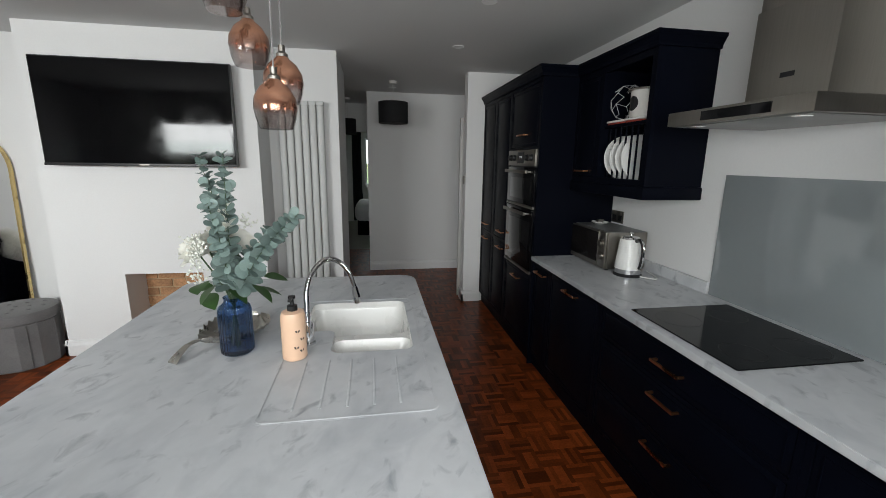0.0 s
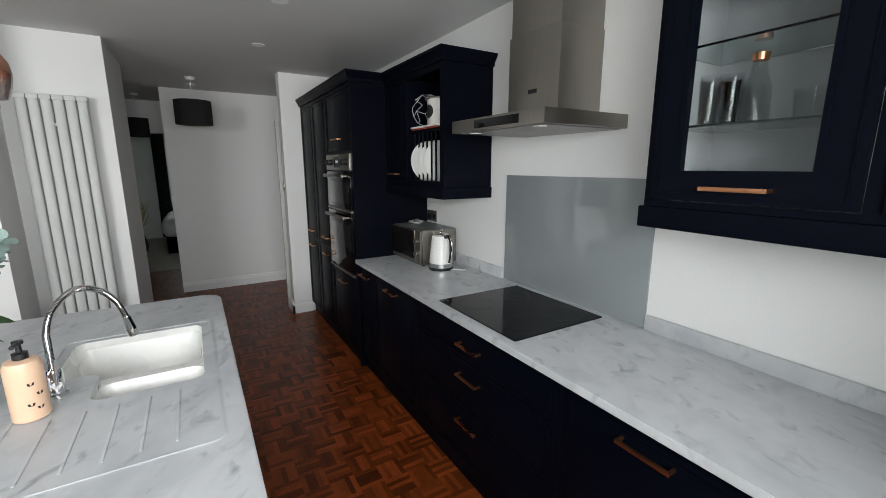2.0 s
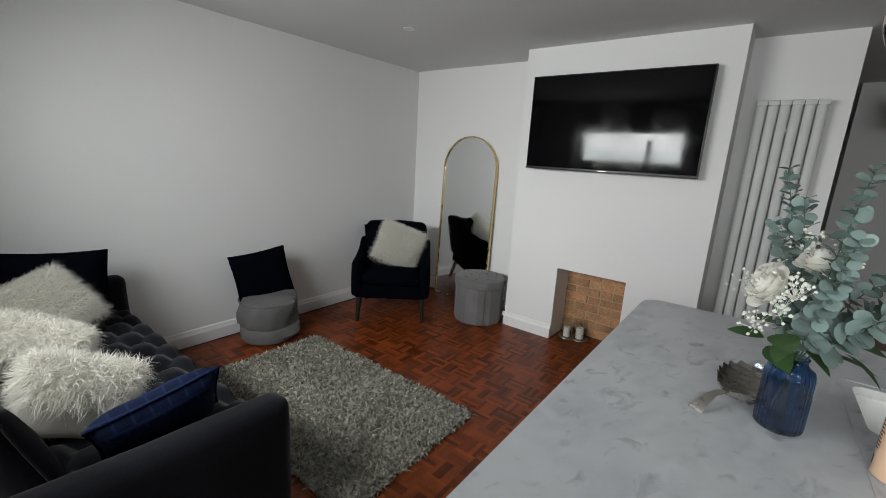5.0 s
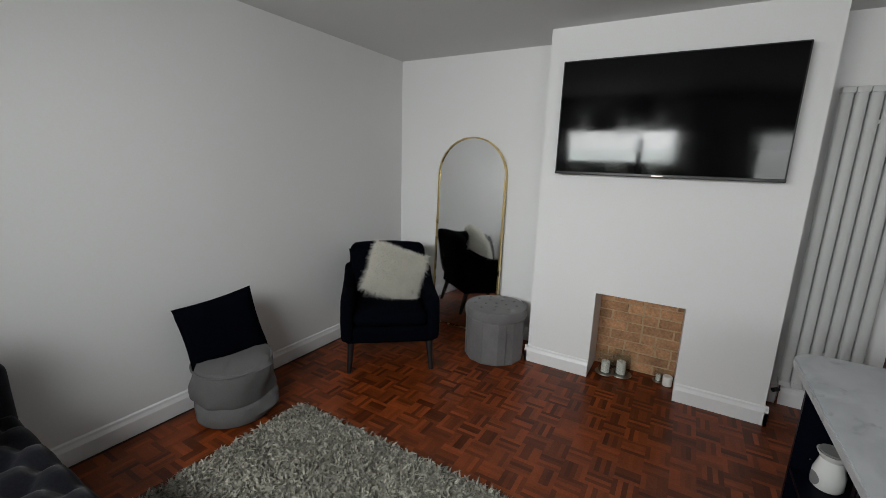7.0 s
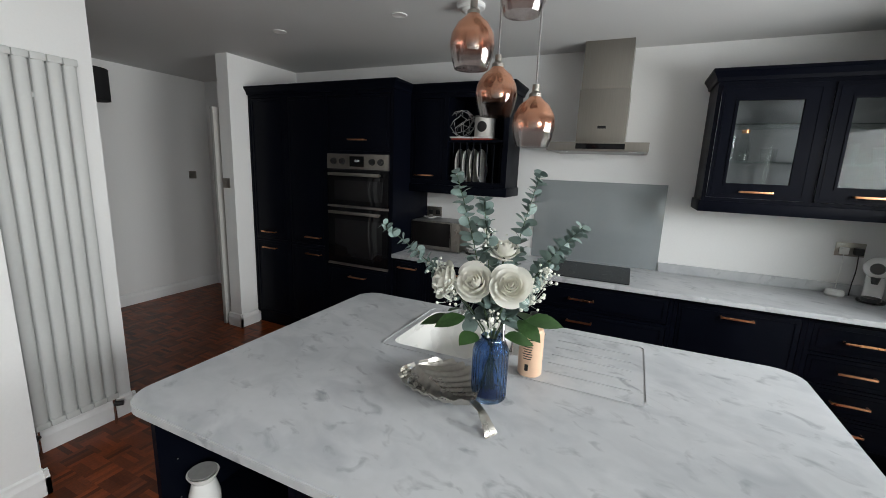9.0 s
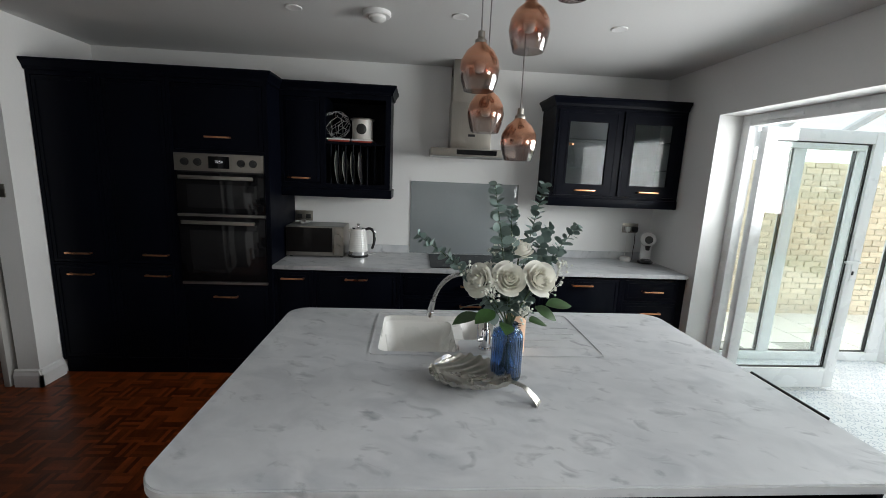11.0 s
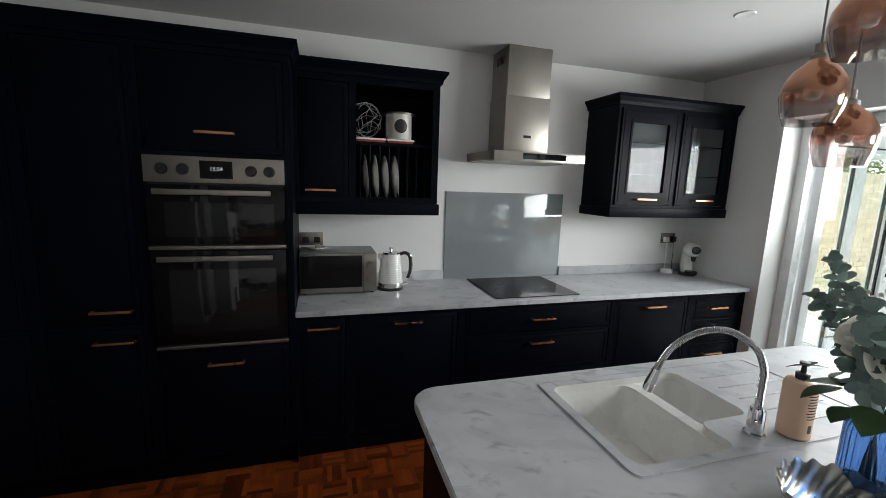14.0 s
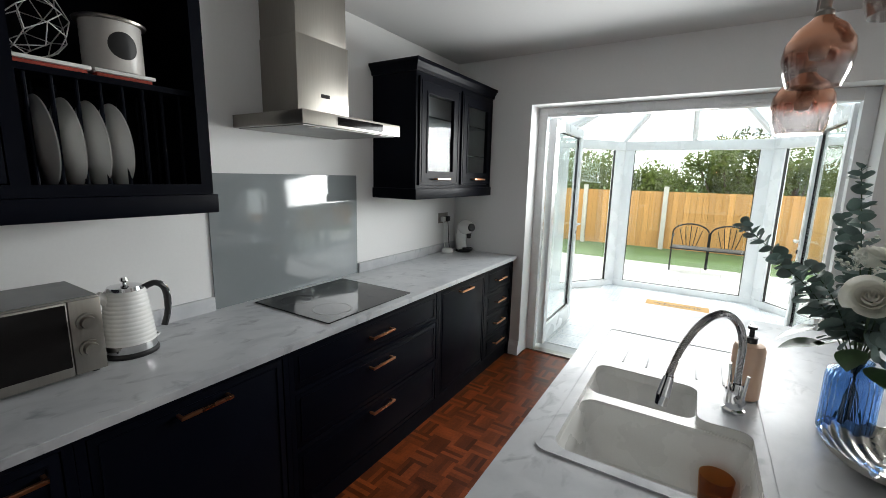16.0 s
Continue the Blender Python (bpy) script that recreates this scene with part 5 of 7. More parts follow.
def glazed_run(a, b, posts, z0=0.0, z1=CE):
    """A run of white posts and panes from plan point a to b; posts are (distance from a, width)."""
    (ax, ay), (bx, by) = a, b
    long = math.hypot(bx - ax, by - ay)
    place = pose(ax, ay, 0, 0, 0, math.degrees(math.atan2(by - ay, bx - ax)))

    def put(name, bm, material, label=""):
        bmesh.ops.transform(bm, verts=bm.verts, matrix=place)
        return part(name, bm, material, cons, label, world=True)
    put("sill_rail", boxes(((0, -0.035, z0), (long, 0.035, z0 + 0.085)), bevel=0.004), M_PVC)
    put("head_rail", boxes(((0, -0.045, z1 - 0.12), (long, 0.045, z1)), bevel=0.004), M_PVC)
    for p, w in posts:
        put("post", boxes(((p - w / 2, -0.034, z0 + 0.086), (p + w / 2, 0.034, z1 - 0.121)), bevel=0.004), M_PVC)
    for (p, w), (q, w2) in zip(posts, posts[1:]):
        lo, hi = p + w / 2 + 0.001, q - w2 / 2 - 0.001
        put("pane", boxes(((lo, -0.004, z0 + 0.087), (hi, 0.004, z1 - 0.122))), M_PANE).visible_shadow = False
        seal = boxes(((lo, -0.014, z0 + 0.087), (lo + 0.007, 0.014, z1 - 0.122)), ((hi - 0.007, -0.014, z0 + 0.087), (hi, 0.014, z1 - 0.122)), ((lo + 0.007, -0.014, z0 + 0.087), (hi - 0.007, 0.014, z0 + 0.092)))
        put("gasket", seal, M_BLACK, "thin black glazing seal")


SIDE = CY1 - CB
glazed_run(CPLAN[0], CPLAN[1], [(0.05, 0.10), (0.82, 0.10), (1.40, 0.12), (SIDE - 0.07, 0.12)])
glazed_run(CPLAN[5], CPLAN[4], [(0.05, 0.10), (0.82, 0.10), (1.40, 0.12), (SIDE - 0.07, 0.12)])
for a, b in ((CPLAN[1], CPLAN[2]), (CPLAN[4], CPLAN[3])):
    long = math.hypot(b[0] - a[0], b[1] - a[1])
    glazed_run(a, b, [(0.085, 0.15), (long - 0.085, 0.15)])
glazed_run(CPLAN[2], CPLAN[3], [(0.075, 0.13), (CF1 - CF0 - 0.075, 0.13)])
MID = (CF0 + CF1) / 2
APEX, RIDGE = (MID, -2.55, 2.80), (MID, CY1, 2.80)
roof = thing("conservatory_roof", "hipped glazed conservatory roof with white bars", "roof", (0, -2.2, CE), kind="structure")
eave = [(x, y, CE) for x, y in CPLAN]
bars = [(APEX, RIDGE), (APEX, (MID, CY0, CE))] + [(APEX, eave[k]) for k in (1, 2, 3, 4)]
for y in (-2.55, -1.95, -1.38, -0.83):
    bars += [((MID, y, 2.80), (CX0, y, CE)), ((MID, y, 2.80), (CX1, y, CE))]
for a, b in bars:
    part("roof_bar", tube([a, b], 0.030, 6), M_PVC, roof, world=True)
for k, (a, b) in enumerate(zip(eave, eave[1:])):
    bm = bmesh.new()
    bm.faces.new([bm.verts.new((x, y, z + 0.035)) for x, y, z in ((a, b, APEX, RIDGE) if k == 0 else (a, b, RIDGE, APEX) if k == 4 else (a, b, APEX))])
    got = bmesh.ops.extrude_face_region(bm, geom=bm.faces[:])["geom"]
    bmesh.ops.translate(bm, verts=[g for g in got if isinstance(g, bmesh.types.BMVert)], vec=(0, 0, 0.012))
    part("roof_pane", bm, M_ROOFPANE, roof, "roof pane with a tint added to cut the sky light", world=True)
mt = thing("door_mat", "tan coir door mat lettered WELCOME", "door mat", (0.13, -2.93, 0.0))
part("mat", boxes(((-0.335, -0.125, 0.007), (0.335, 0.125, 0.020)), bevel=0.003), mat("coir", (0.45, 0.27, 0.10), 0.95, vary=0.3, fine=200, bump=0.6), mt)
lettering("letters", "WELCOME", 0.105, (0, 0, 0.0208), (0, 0, 180), mt, M_BLACK).matrix_parent_inverse = Matrix()

# garden
M_GRASS = mat("lawn", (0.085, 0.14, 0.045), 0.9, vary=0.35, scale=3, fine=120, bump=0.5)
setting("ground", boxes(((-220, -220, -0.6), (220, 220, -0.135))), M_GRASS, "green lawn that runs out to the distance", "ground")
pt = setting("pavement", boxes(((-5, -6.4, -0.134), (4.2, YS - 0.25, -0.112))), mat("paving_joint", (0.32, 0.31, 0.29), 0.9, vary=0.2), "pale paving joints of the patio", "pavement")
M_FLAG = mat("pale_paving", (0.58, 0.56, 0.52), 0.85, vary=0.12, scale=4, fine=60, bump=0.2, rand=0.10)
flag = boxes(((0, 0, 0), (0.59, 0.44, 0.012)), bevel=0.004)
me_flag = bpy.data.meshes.new("paving_slab")
flag.to_mesh(me_flag)
flag.free()
me_flag.materials.append(M_FLAG)
for r in range(13):
    for c in range(15):
        x, y = -4.9 + 0.60 * c + (0.3 if r % 2 else 0), -6.38 + 0.45 * r
        if x + 0.6 < 4.2 and not any(in_conservatory(x + u, y + v, 0.04) for u in (0, 0.3, 0.59) for v in (0, 0.22, 0.44)):
            ob = new("paving_slab", me_flag)
            ob.location, ob.parent = (x, y, -0.112), pt
fence = thing("garden_fence", "new orange-brown timber fence along the garden", "fence", (0, -8.6, -0.13))
M_FENCE = mat("new_fence_timber", (0.50, 0.26, 0.085), 0.8, vary=0.2, scale=4, fine=60, bump=0.2, rand=0.18, stretch=(1, 1, 0.15))
M_POST = mat("concrete_post", (0.5, 0.48, 0.43), 0.9, vary=0.15)
fb = boxes(((0, 0, 0), (0.118, 0.016, 1.36)), bevel=0.003)
me_board = bpy.data.meshes.new("board")
fb.to_mesh(me_board)
fb.free()
me_board.materials.append(M_FENCE)
for i in range(110):
    ob = new("board", me_board)
    ob.location, ob.parent = (-6.6 + 0.122 * i, 0.004 * (i % 2), 0.02), fence
for i in range(9):
    part("post", boxes(((-6.7 + 1.85 * i, 0.02, 0), (-6.60 + 1.85 * i, 0.11, 1.50)), bevel=0.006), M_POST, fence, "pale concrete fence post")
for z in (0.25, 1.10):
    part("rail", boxes(((-6.6, -0.045, z), (6.8, -0.002, z + 0.07))), M_FENCE, fence)
sidef = thing("garden_fence", "timber fence down the side of the garden", "fence", (-5.6, 0, -0.13))
for i in range(60):
    ob = new("board", me_board)
    ob.matrix_basis, ob.parent = pose(0, -8.5 + 0.122 * i, 0.02, 0, 0, 90), sidef


# garden bench with two arched backs
M_IRON = mat("black_wrought_iron", (0.012, 0.012, 0.012), 0.5, 0.3, vary=0.2)
be = thing("garden_bench", "black wrought-iron bench with two arched backs on the patio", "bench", (-0.18, -6.25, -0.10))
for cx in (-0.30, 0.30):
    line = [(cx - 0.29, 0, 0.0), (cx - 0.29, 0, 0.62)] + [(cx + 0.29 * math.cos(a), 0, 0.66 + 0.17 * math.sin(a)) for a in arc(math.pi, 0, 13)] + [(cx + 0.29, 0, 0.62), (cx + 0.29, 0, 0.0)]
    part("back_frame", tube(line, 0.014, 8), M_IRON, be)
    for k in range(-2, 3):
        part("spindle", tube([(cx + k * 0.05, 0, 0.42), (cx + k * 0.075, 0.0, 0.60), (cx + k * 0.09, 0, 0.80 - 0.02 * k * k)], 0.007, 6), M_IRON, be)
part("seat", boxes(((-0.60, 0.0, 0.40), (0.60, 0.42, 0.425)), bevel=0.006), M_IRON, be)
for x in (-0.57, 0.57):
    part("leg", tube([(x, 0.40, 0.0), (x, 0.40, 0.42)], 0.014, 8), M_IRON, be)
    part("arm", tube([(x, 0.0, 0.62), (x, 0.30, 0.62), (x, 0.40, 0.55), (x, 0.40, 0.42)], 0.012, 8), M_IRON, be)

# neighbouring brick wall
M_STOCK = mat("yellow_stock_brick", (0.60, 0.52, 0.40), 0.9, vary=0.15, scale=12, fine=80, bump=0.3, rand=0.14, island=0.14)
bw = setting("wall_garden", boxes(((3.3, -6.6, -0.13), (3.5, YS - 0.25, 1.90))), mat("brick_joint", (0.58, 0.54, 0.46), 0.95, vary=0.15), "mortar core of the yellow brick garden wall", "wall")
bb = boxes(((-0.012, 0, 0), (0.0, 0.213, 0.064)), bevel=0.003)
me_brick = bpy.data.meshes.new("brick")
bb.to_mesh(me_brick)
bb.free()
me_brick.materials.append(M_STOCK)
vs, fs = [], []
count = 0
for r in range(27):
    y = -6.58 + (0.11 if r % 2 else 0)
    while y < YS - 0.5:
        zz = -0.12 + r * 0.075
        if -4.6 < y < -2.6 and count < 290 and 0.4 < zz:
            ob = new("brick", me_brick)
            ob.location, ob.parent = (3.2995, y, zz), bw
            count += 1
        else:
            b = len(vs)
            vs += [(3.2875 + 0.012 * (k & 1), y + 0.213 * ((k >> 1) & 1), zz + 0.064 * (k >> 2)) for k in range(8)]
            fs += [tuple(b + k for k in q) for q in ((0, 2, 6, 4), (0, 4, 5, 1), (2, 3, 7, 6), (4, 6, 7, 5), (0, 1, 3, 2))]
        y += 0.225
me = bpy.data.meshes.new("bricks")
me.from_pydata(vs, [], fs)
me.materials.append(M_STOCK)
ob = new("bricks", me)
ob.parent = bw
ob["kind"] = "stuff"

# trees behind the fence
M_LEAF = mat("tree_leaves", (0.115, 0.135, 0.055), 0.7, vary=0.25, scale=2, fine=30, bump=0, island=0.45)
ln, ll = M_LEAF.node_tree.nodes, M_LEAF.node_tree.links
see, two = ln.new("ShaderNodeBsdfTranslucent"), ln.new("ShaderNodeMixShader")
see.inputs[0].default_value, two.inputs[0].default_value = (0.20, 0.26, 0.06, 1), 0.4
ll.new(ln["Principled BSDF"].outputs[0], two.inputs[1]), ll.new(see.outputs[0], two.inputs[2]), ll.new(two.outputs[0], ln["Material Output"].inputs[0])
M_BARK = mat("bark", (0.10, 0.075, 0.05), 0.9, vary=0.3, fine=60, bump=0.5)


def tree(place, height, spread, seed):
    rnd = random.Random(seed)
    t = thing("tree", "green leafy tree behind the garden fence", "tree", place, group="trees behind the fence")
    part("trunk", tube([(0, 0, 0), (0.05, 0.03, height * 0.35), (-0.04, 0.02, height * 0.75)], 0.12, 10, taper=0.35), M_BARK, t)
    verts, faces = [], []
    ends = []
    for i in range(9):
        a, h = rnd.uniform(0, 6.28), height * rnd.uniform(0.35, 0.95)
        e = Vector((math.cos(a) * spread * rnd.uniform(0.3, 0.9), math.sin(a) * spread * rnd.uniform(0.3, 0.9), h))
        part("limb", tube([(0, 0, height * rnd.uniform(0.2, 0.5)), tuple(e * 0.6), tuple(e)], 0.05, 6, taper=0.25), M_BARK, t)
        ends += [(e, spread * rnd.uniform(0.25, 0.5)) for _ in range(2)]
    ends += [(Vector((rnd.gauss(0, spread * 0.4), rnd.gauss(0, spread * 0.4), height * rnd.uniform(0.3, 0.95))), spread * rnd.uniform(0.2, 0.42)) for _ in range(12)]
    for c, r in ends:
        for _ in range(230):
            d = Vector((rnd.gauss(0, 1), rnd.gauss(0, 1), rnd.gauss(0, 0.8)))
            p = c + d.normalized() * r * rnd.random() ** 0.4
            s = 0.062 * rnd.uniform(0.5, 1.2)
            u = Vector((rnd.gauss(0, 1), rnd.gauss(0, 1), rnd.gauss(0, 1))).normalized()
            w = u.orthogonal().normalized()
            b = len(verts)
            verts += [tuple(p - u * s), tuple(p + w * s * 0.5), tuple(p + u * s), tuple(p - w * s * 0.5)]
            faces.append((b, b + 1, b + 2, b + 3))
    me = bpy.data.meshes.new("crown")
    me.from_pydata(verts, [], faces)
    me.materials.append(M_LEAF)
    ob = new("crown", me)
    ob.parent = t
    return t


for i, (x, y, h, s) in enumerate(((5.6, -12.0, 2.6, 1.8), (3.4, -11.0, 2.4, 1.5), (1.9, -11.6, 2.0, 1.2), (0.6, -11.2, 1.9, 1.2), (-0.7, -10.8, 2.6, 1.3), (-2.0, -11.2, 3.0, 1.6), (-3.8, -11.5, 2.9, 1.8), (-5.6, -11.8, 3.3, 2.0), (-7.8, -11.4, 3.4, 2.0), (-10.0, -11.5, 3.2, 2.0), (8.0, -13.0, 3.0, 2.0))):
    tree((x, y, -0.135), h, s, 40 + i)

# hall door standing open along the kitchen wall
hd2 = thing("door_2", "pale grey hall door standing open against the wall", "door", (1.44, 4.335, 0.0), kind="structure")
M_DOORGREY = mat("pale_grey_door_paint", (0.42, 0.41, 0.39), 0.45, vary=0.04, scale=4, fine=60, bump=0.03)
part("leaf", boxes(((1.055, 4.318, 0.008), (1.80, 4.356, 2.0)), bevel=0.003), M_DOORGREY, hd2, world=True)
for z0_, z1_ in ((0.20, 0.92), (1.06, 1.86)):
    part("panel", boxes(((1.16, 4.3565, z0_), (1.70, 4.361, z1_)), bevel=0.002), M_DOORGREY, hd2, world=True)
hb_ = bm_cyl(bmesh.new(), (1.11, 4.357, 1.0), (1.11, 4.400, 1.0), 0.010, seg=14)
bm_cyl(hb_, (1.11, 4.397, 1.0), (1.22, 4.397, 1.0), 0.009, seg=14)
part("handle", hb_, M_BLACK, hd2, "black lever handle", world=True)

# ---- lamps on the ceiling ----
m_grad = bpy.data.materials.new("copper_fade_glass")
m_grad.use_nodes = True
gn, gl = m_grad.node_tree.nodes, m_grad.node_tree.links
gb = gn["Principled BSDF"]
gb.inputs["Base Color"].default_value, gb.inputs["Metallic"].default_value, gb.inputs["Roughness"].default_value = (0.74, 0.37, 0.235, 1), 0.85, 0.16
gtr, glo, gmx, glw = gn.new("ShaderNodeBsdfTransparent"), gn.new("ShaderNodeBsdfGlossy"), gn.new("ShaderNodeMixShader"), gn.new("ShaderNodeLayerWeight")
gtr.inputs[0].default_value, glo.inputs["Roughness"].default_value = (0.86, 0.82, 0.81, 1), 0.03
glw.inputs[0].default_value = 0.25
gl.new(glw.outputs["Facing"], gmx.inputs[0]), gl.new(gtr.outputs[0], gmx.inputs[1]), gl.new(glo.outputs[0], gmx.inputs[2])
gtc, gsp, grm, gm2 = gn.new("ShaderNodeTexCoord"), gn.new("ShaderNodeSeparateXYZ"), gn.new("ShaderNodeMapRange"), gn.new("ShaderNodeMixShader")
grm.inputs[1].default_value, grm.inputs[2].default_value = 0.050, 0.102
gl.new(gtc.outputs["Object"], gsp.inputs[0]), gl.new(gsp.outputs[2], grm.inputs[0]), gl.new(grm.outputs[0], gm2.inputs[0])
gl.new(gmx.outputs[0], gm2.inputs[1]), gl.new(gb.outputs[0], gm2.inputs[2]), gl.new(gm2.outputs[0], gn["Material Output"].inputs[0])
pend = thing("pendant_cluster", "cluster of five copper-fade glass pendants on grey cords", "pendant lamp", (-0.30, 1.22, H))
part("ceiling_rose", lathe([(0.0, -0.028), (0.15, -0.028), (0.155, -0.02), (0.155, -0.0005), (0.0, -0.0005)], 40), M_STEEL, pend, "round steel ceiling rose")
for (x, y, z), (cx, cy) in (((-0.184, 1.222, 1.630), (-0.06, -0.05)), ((-0.180, 1.349, 1.724), (-0.02, 0.09)), ((-0.292, 1.395, 1.846), (0.09, 0.03)), ((-0.318, 1.245, 1.970), (-0.05, 0.06)), ((-0.345, 1.120, 2.130), (0.06, -0.08))):
    bm = lathe([(0.050, 0.0), (0.060, 0.03), (0.066, 0.065), (0.062, 0.095), (0.045, 0.125), (0.024, 0.142), (0.018, 0.150), (0.016, 0.150), (0.022, 0.140), (0.043, 0.123), (0.0595, 0.094), (0.0635, 0.065), (0.0575, 0.03), (0.0478, 0.0)], 36)
    sh = part("shade", bm, m_grad, pend, "glass shade fading from copper to clear")
    sh.location = (x + 0.30, y - 1.22, z - H)
    bulb = lathe([(0.0, 0.055), (0.014, 0.06), (0.020, 0.080), (0.014, 0.105), (0.011, 0.13), (0.0, 0.13)], 18)
    b_ = part("bulb", bulb, M_WHITE, sh, "unlit bulb")
    bm = lathe([(0.0, 0.148), (0.019, 0.148), (0.019, 0.158), (0.011, 0.165), (0.011, 0.185), (0.0, 0.187)], 18)
    part("cap", bm, M_STEEL, sh, "metal lamp cap")
    part("cord", tube([(0, 0, 0.186), (0.002, 0.001, (H - z) * 0.5), (cx * 0.0, 0, H - z - 0.028)], 0.0026, 6), mat("grey_cord", (0.25, 0.24, 0.24), 0.7), sh)

for x, y in ((0.80, 3.25), (0.785, 2.29), (0.75, 1.375), (0.775, 0.45), (-1.42, 2.33), (-2.79, 2.34), (0.375, 5.25)):
    d = thing("downlight", "small white recessed ceiling downlight, off", "downlight", (x, y, H), group="ceiling downlights")
    part("ring", lathe([(0.030, -0.003), (0.042, -0.006), (0.046, -0.003), (0.046, -0.0006), (0.030, -0.0006)], 28), M_TRIM, d)
    part("lens", lathe([(0.0, -0.002), (0.029, -0.002), (0.029, -0.0007), (0.0, -0.0007)], 24), M_RAD, d, "frosted lens")
sm = thing("smoke_alarm", "round white smoke alarm on the ceiling", "smoke alarm", (0.775, 1.835, H))
part("base", lathe([(0.0, -0.022), (0.072, -0.022), (0.078, -0.016), (0.078, -0.0006), (0.0, -0.0006)], 36), M_TRIM, sm)
part("sensor", lathe([(0.0, -0.048), (0.035, -0.046), (0.048, -0.036), (0.050, -0.0225), (0.0, -0.0225)], 30), M_WHITE, sm)


def drum_lamp(place, r, h, label):
    d = thing("drum_pendant", label, "pendant lamp", (place[0], place[1], H))
    z0 = place[2] - H
    m = mat("black_shade_fabric", (0.008, 0.008, 0.009), 0.9, vary=0.2, fine=200, bump=0.1)
    part("shade", lathe([(r, z0), (r, z0 + h), (r - 0.004, z0 + h), (r - 0.004, z0), (r, z0)], 40), m, d, "black drum shade")
    part("cord", tube([(0, 0, z0 + h * 0.6), (0, 0, -0.03)], 0.003, 6), M_WHITE, d)
    part("ceiling_rose", lathe([(0.0, -0.03), (0.035, -0.028), (0.05, -0.0006), (0.0, -0.0006)], 24), M_WHITE, d)
    part("bulb", lathe([(0.0, z0 + 0.05), (0.025, z0 + 0.07), (0.028, z0 + 0.10), (0.012, z0 + 0.15), (0.0, z0 + 0.16)], 16), M_WHITE, d)
    part("spider", boxes(((-r + 0.005, -0.002, z0 + h - 0.012), (r - 0.005, 0.002, z0 + h - 0.008)), ((-0.002, -r + 0.005, z0 + h - 0.012), (0.002, r - 0.005, z0 + h - 0.008))), M_STEEL, d)


drum_lamp((0.36, 4.84, 1.965), 0.170, 0.235, "black drum pendant lamp in the hall")
drum_lamp((-0.24, 6.3, 1.91), 0.120, 0.225, "black drum pendant lamp in the passage")

# ---- things on the worktops ----
# tap
tp = thing("kitchen_tap", "chrome spring-neck mixer tap with pull-down spray", "tap", (-0.135, 1.287, RIM))
part("base", lathe([(0.0, 0.0), (0.028, 0.0), (0.028, 0.008), (0.022, 0.012), (0.021, 0.075), (0.017, 0.085), (0.0, 0.085)], 28), M_CHROME, tp)
NECK = [Vector(p) for p in ((0, 0, 0.085), (0, 0, 0.15), (0.002, 0.002, 0.205), (0.020, 0.025, 0.262), (0.060, 0.080, 0.298), (0.105, 0.138, 0.280), (0.142, 0.188, 0.222), (0.162, 0.215, 0.150))]


def smooth_line(pts, n):
    out = []
    k = len(pts) - 1
    for i in range(n):
        t = i / (n - 1) * k
        s = min(int(t), k - 1)
        f = t - s
        p0, p1, p2, p3 = pts[max(s - 1, 0)], pts[s], pts[s + 1], pts[min(s + 2, k)]
        out.append(0.5 * (2 * p1 + (p2 - p0) * f + (2 * p0 - 5 * p1 + 4 * p2 - p3) * f * f + (3 * p1 - p0 - 3 * p2 + p3) * f ** 3))
    return out


line = smooth_line(NECK, 40)
part("neck", tube(line, 0.0075, 10), M_STEEL, tp)
coil = []
dense = smooth_line(NECK, 120 * 9)
for i, p in enumerate(dense):
    w = (dense[min(i + 1, len(dense) - 1)] - dense[max(i - 1, 0)]).normalized()
    s_ = w.cross(Vector((0.8, -0.6, 0))).normalized()
    u_ = s_.cross(w)
    a = 2 * math.pi * i / 9
    coil.append(p + 0.0086 * (math.cos(a) * s_ + math.sin(a) * u_))
part("spring", tube(coil, 0.0018, 4), M_CHROME, tp, "chrome coil spring")
bm = bm_cyl(bmesh.new(), NECK[-1], NECK[-1] + Vector((0.008, 0.010, -0.05)), 0.012, 0.016, 18)
bm_cyl(bm, NECK[-1] + Vector((0.008, 0.010, -0.05)), NECK[-1] + Vector((0.012, 0.015, -0.075)), 0.017, 0.015, 18)
part("spray_head", bm, M_CHROME, tp, "chrome spray head")
for s in (-1, 1):
    bm = bm_cyl(bmesh.new(), (0.0, 0.0, 0.045), (s * 0.012, s * -0.036, 0.045), 0.012, seg=16)
    bm_cyl(bm, (s * 0.012, s * -0.034, 0.045), (s * 0.018, s * -0.040, 0.125), 0.005, 0.004, 12)
    part("lever", bm, M_CHROME, tp, "slim chrome lever")

# soap bottle
M_PEACH = mat("peach_plastic", (0.78, 0.52, 0.36), 0.35, vary=0.03, bump=0.01)
sp = thing("soap_bottle", "peach pump soap bottle with black printed leaves", "soap dispenser", (-0.163, 1.174, WT + 0.0045))
part("bottle", lathe([(0.0, 0.0), (0.038, 0.0), (0.041, 0.004), (0.041, 0.150), (0.036, 0.165), (0.020, 0.170), (0.0, 0.170)], 36), M_PEACH, sp)
bm = lathe([(0.017, 0.1705), (0.017, 0.187), (0.007, 0.189), (0.006, 0.210), (0.012, 0.212), (0.012, 0.220), (0.0, 0.222)], 20)
bm_box(bm, (-0.005, -0.045, 0.212), (0.005, 0.0, 0.2195), 0.002)
part("pump", bm, M_BLACK, sp, "black pump top")


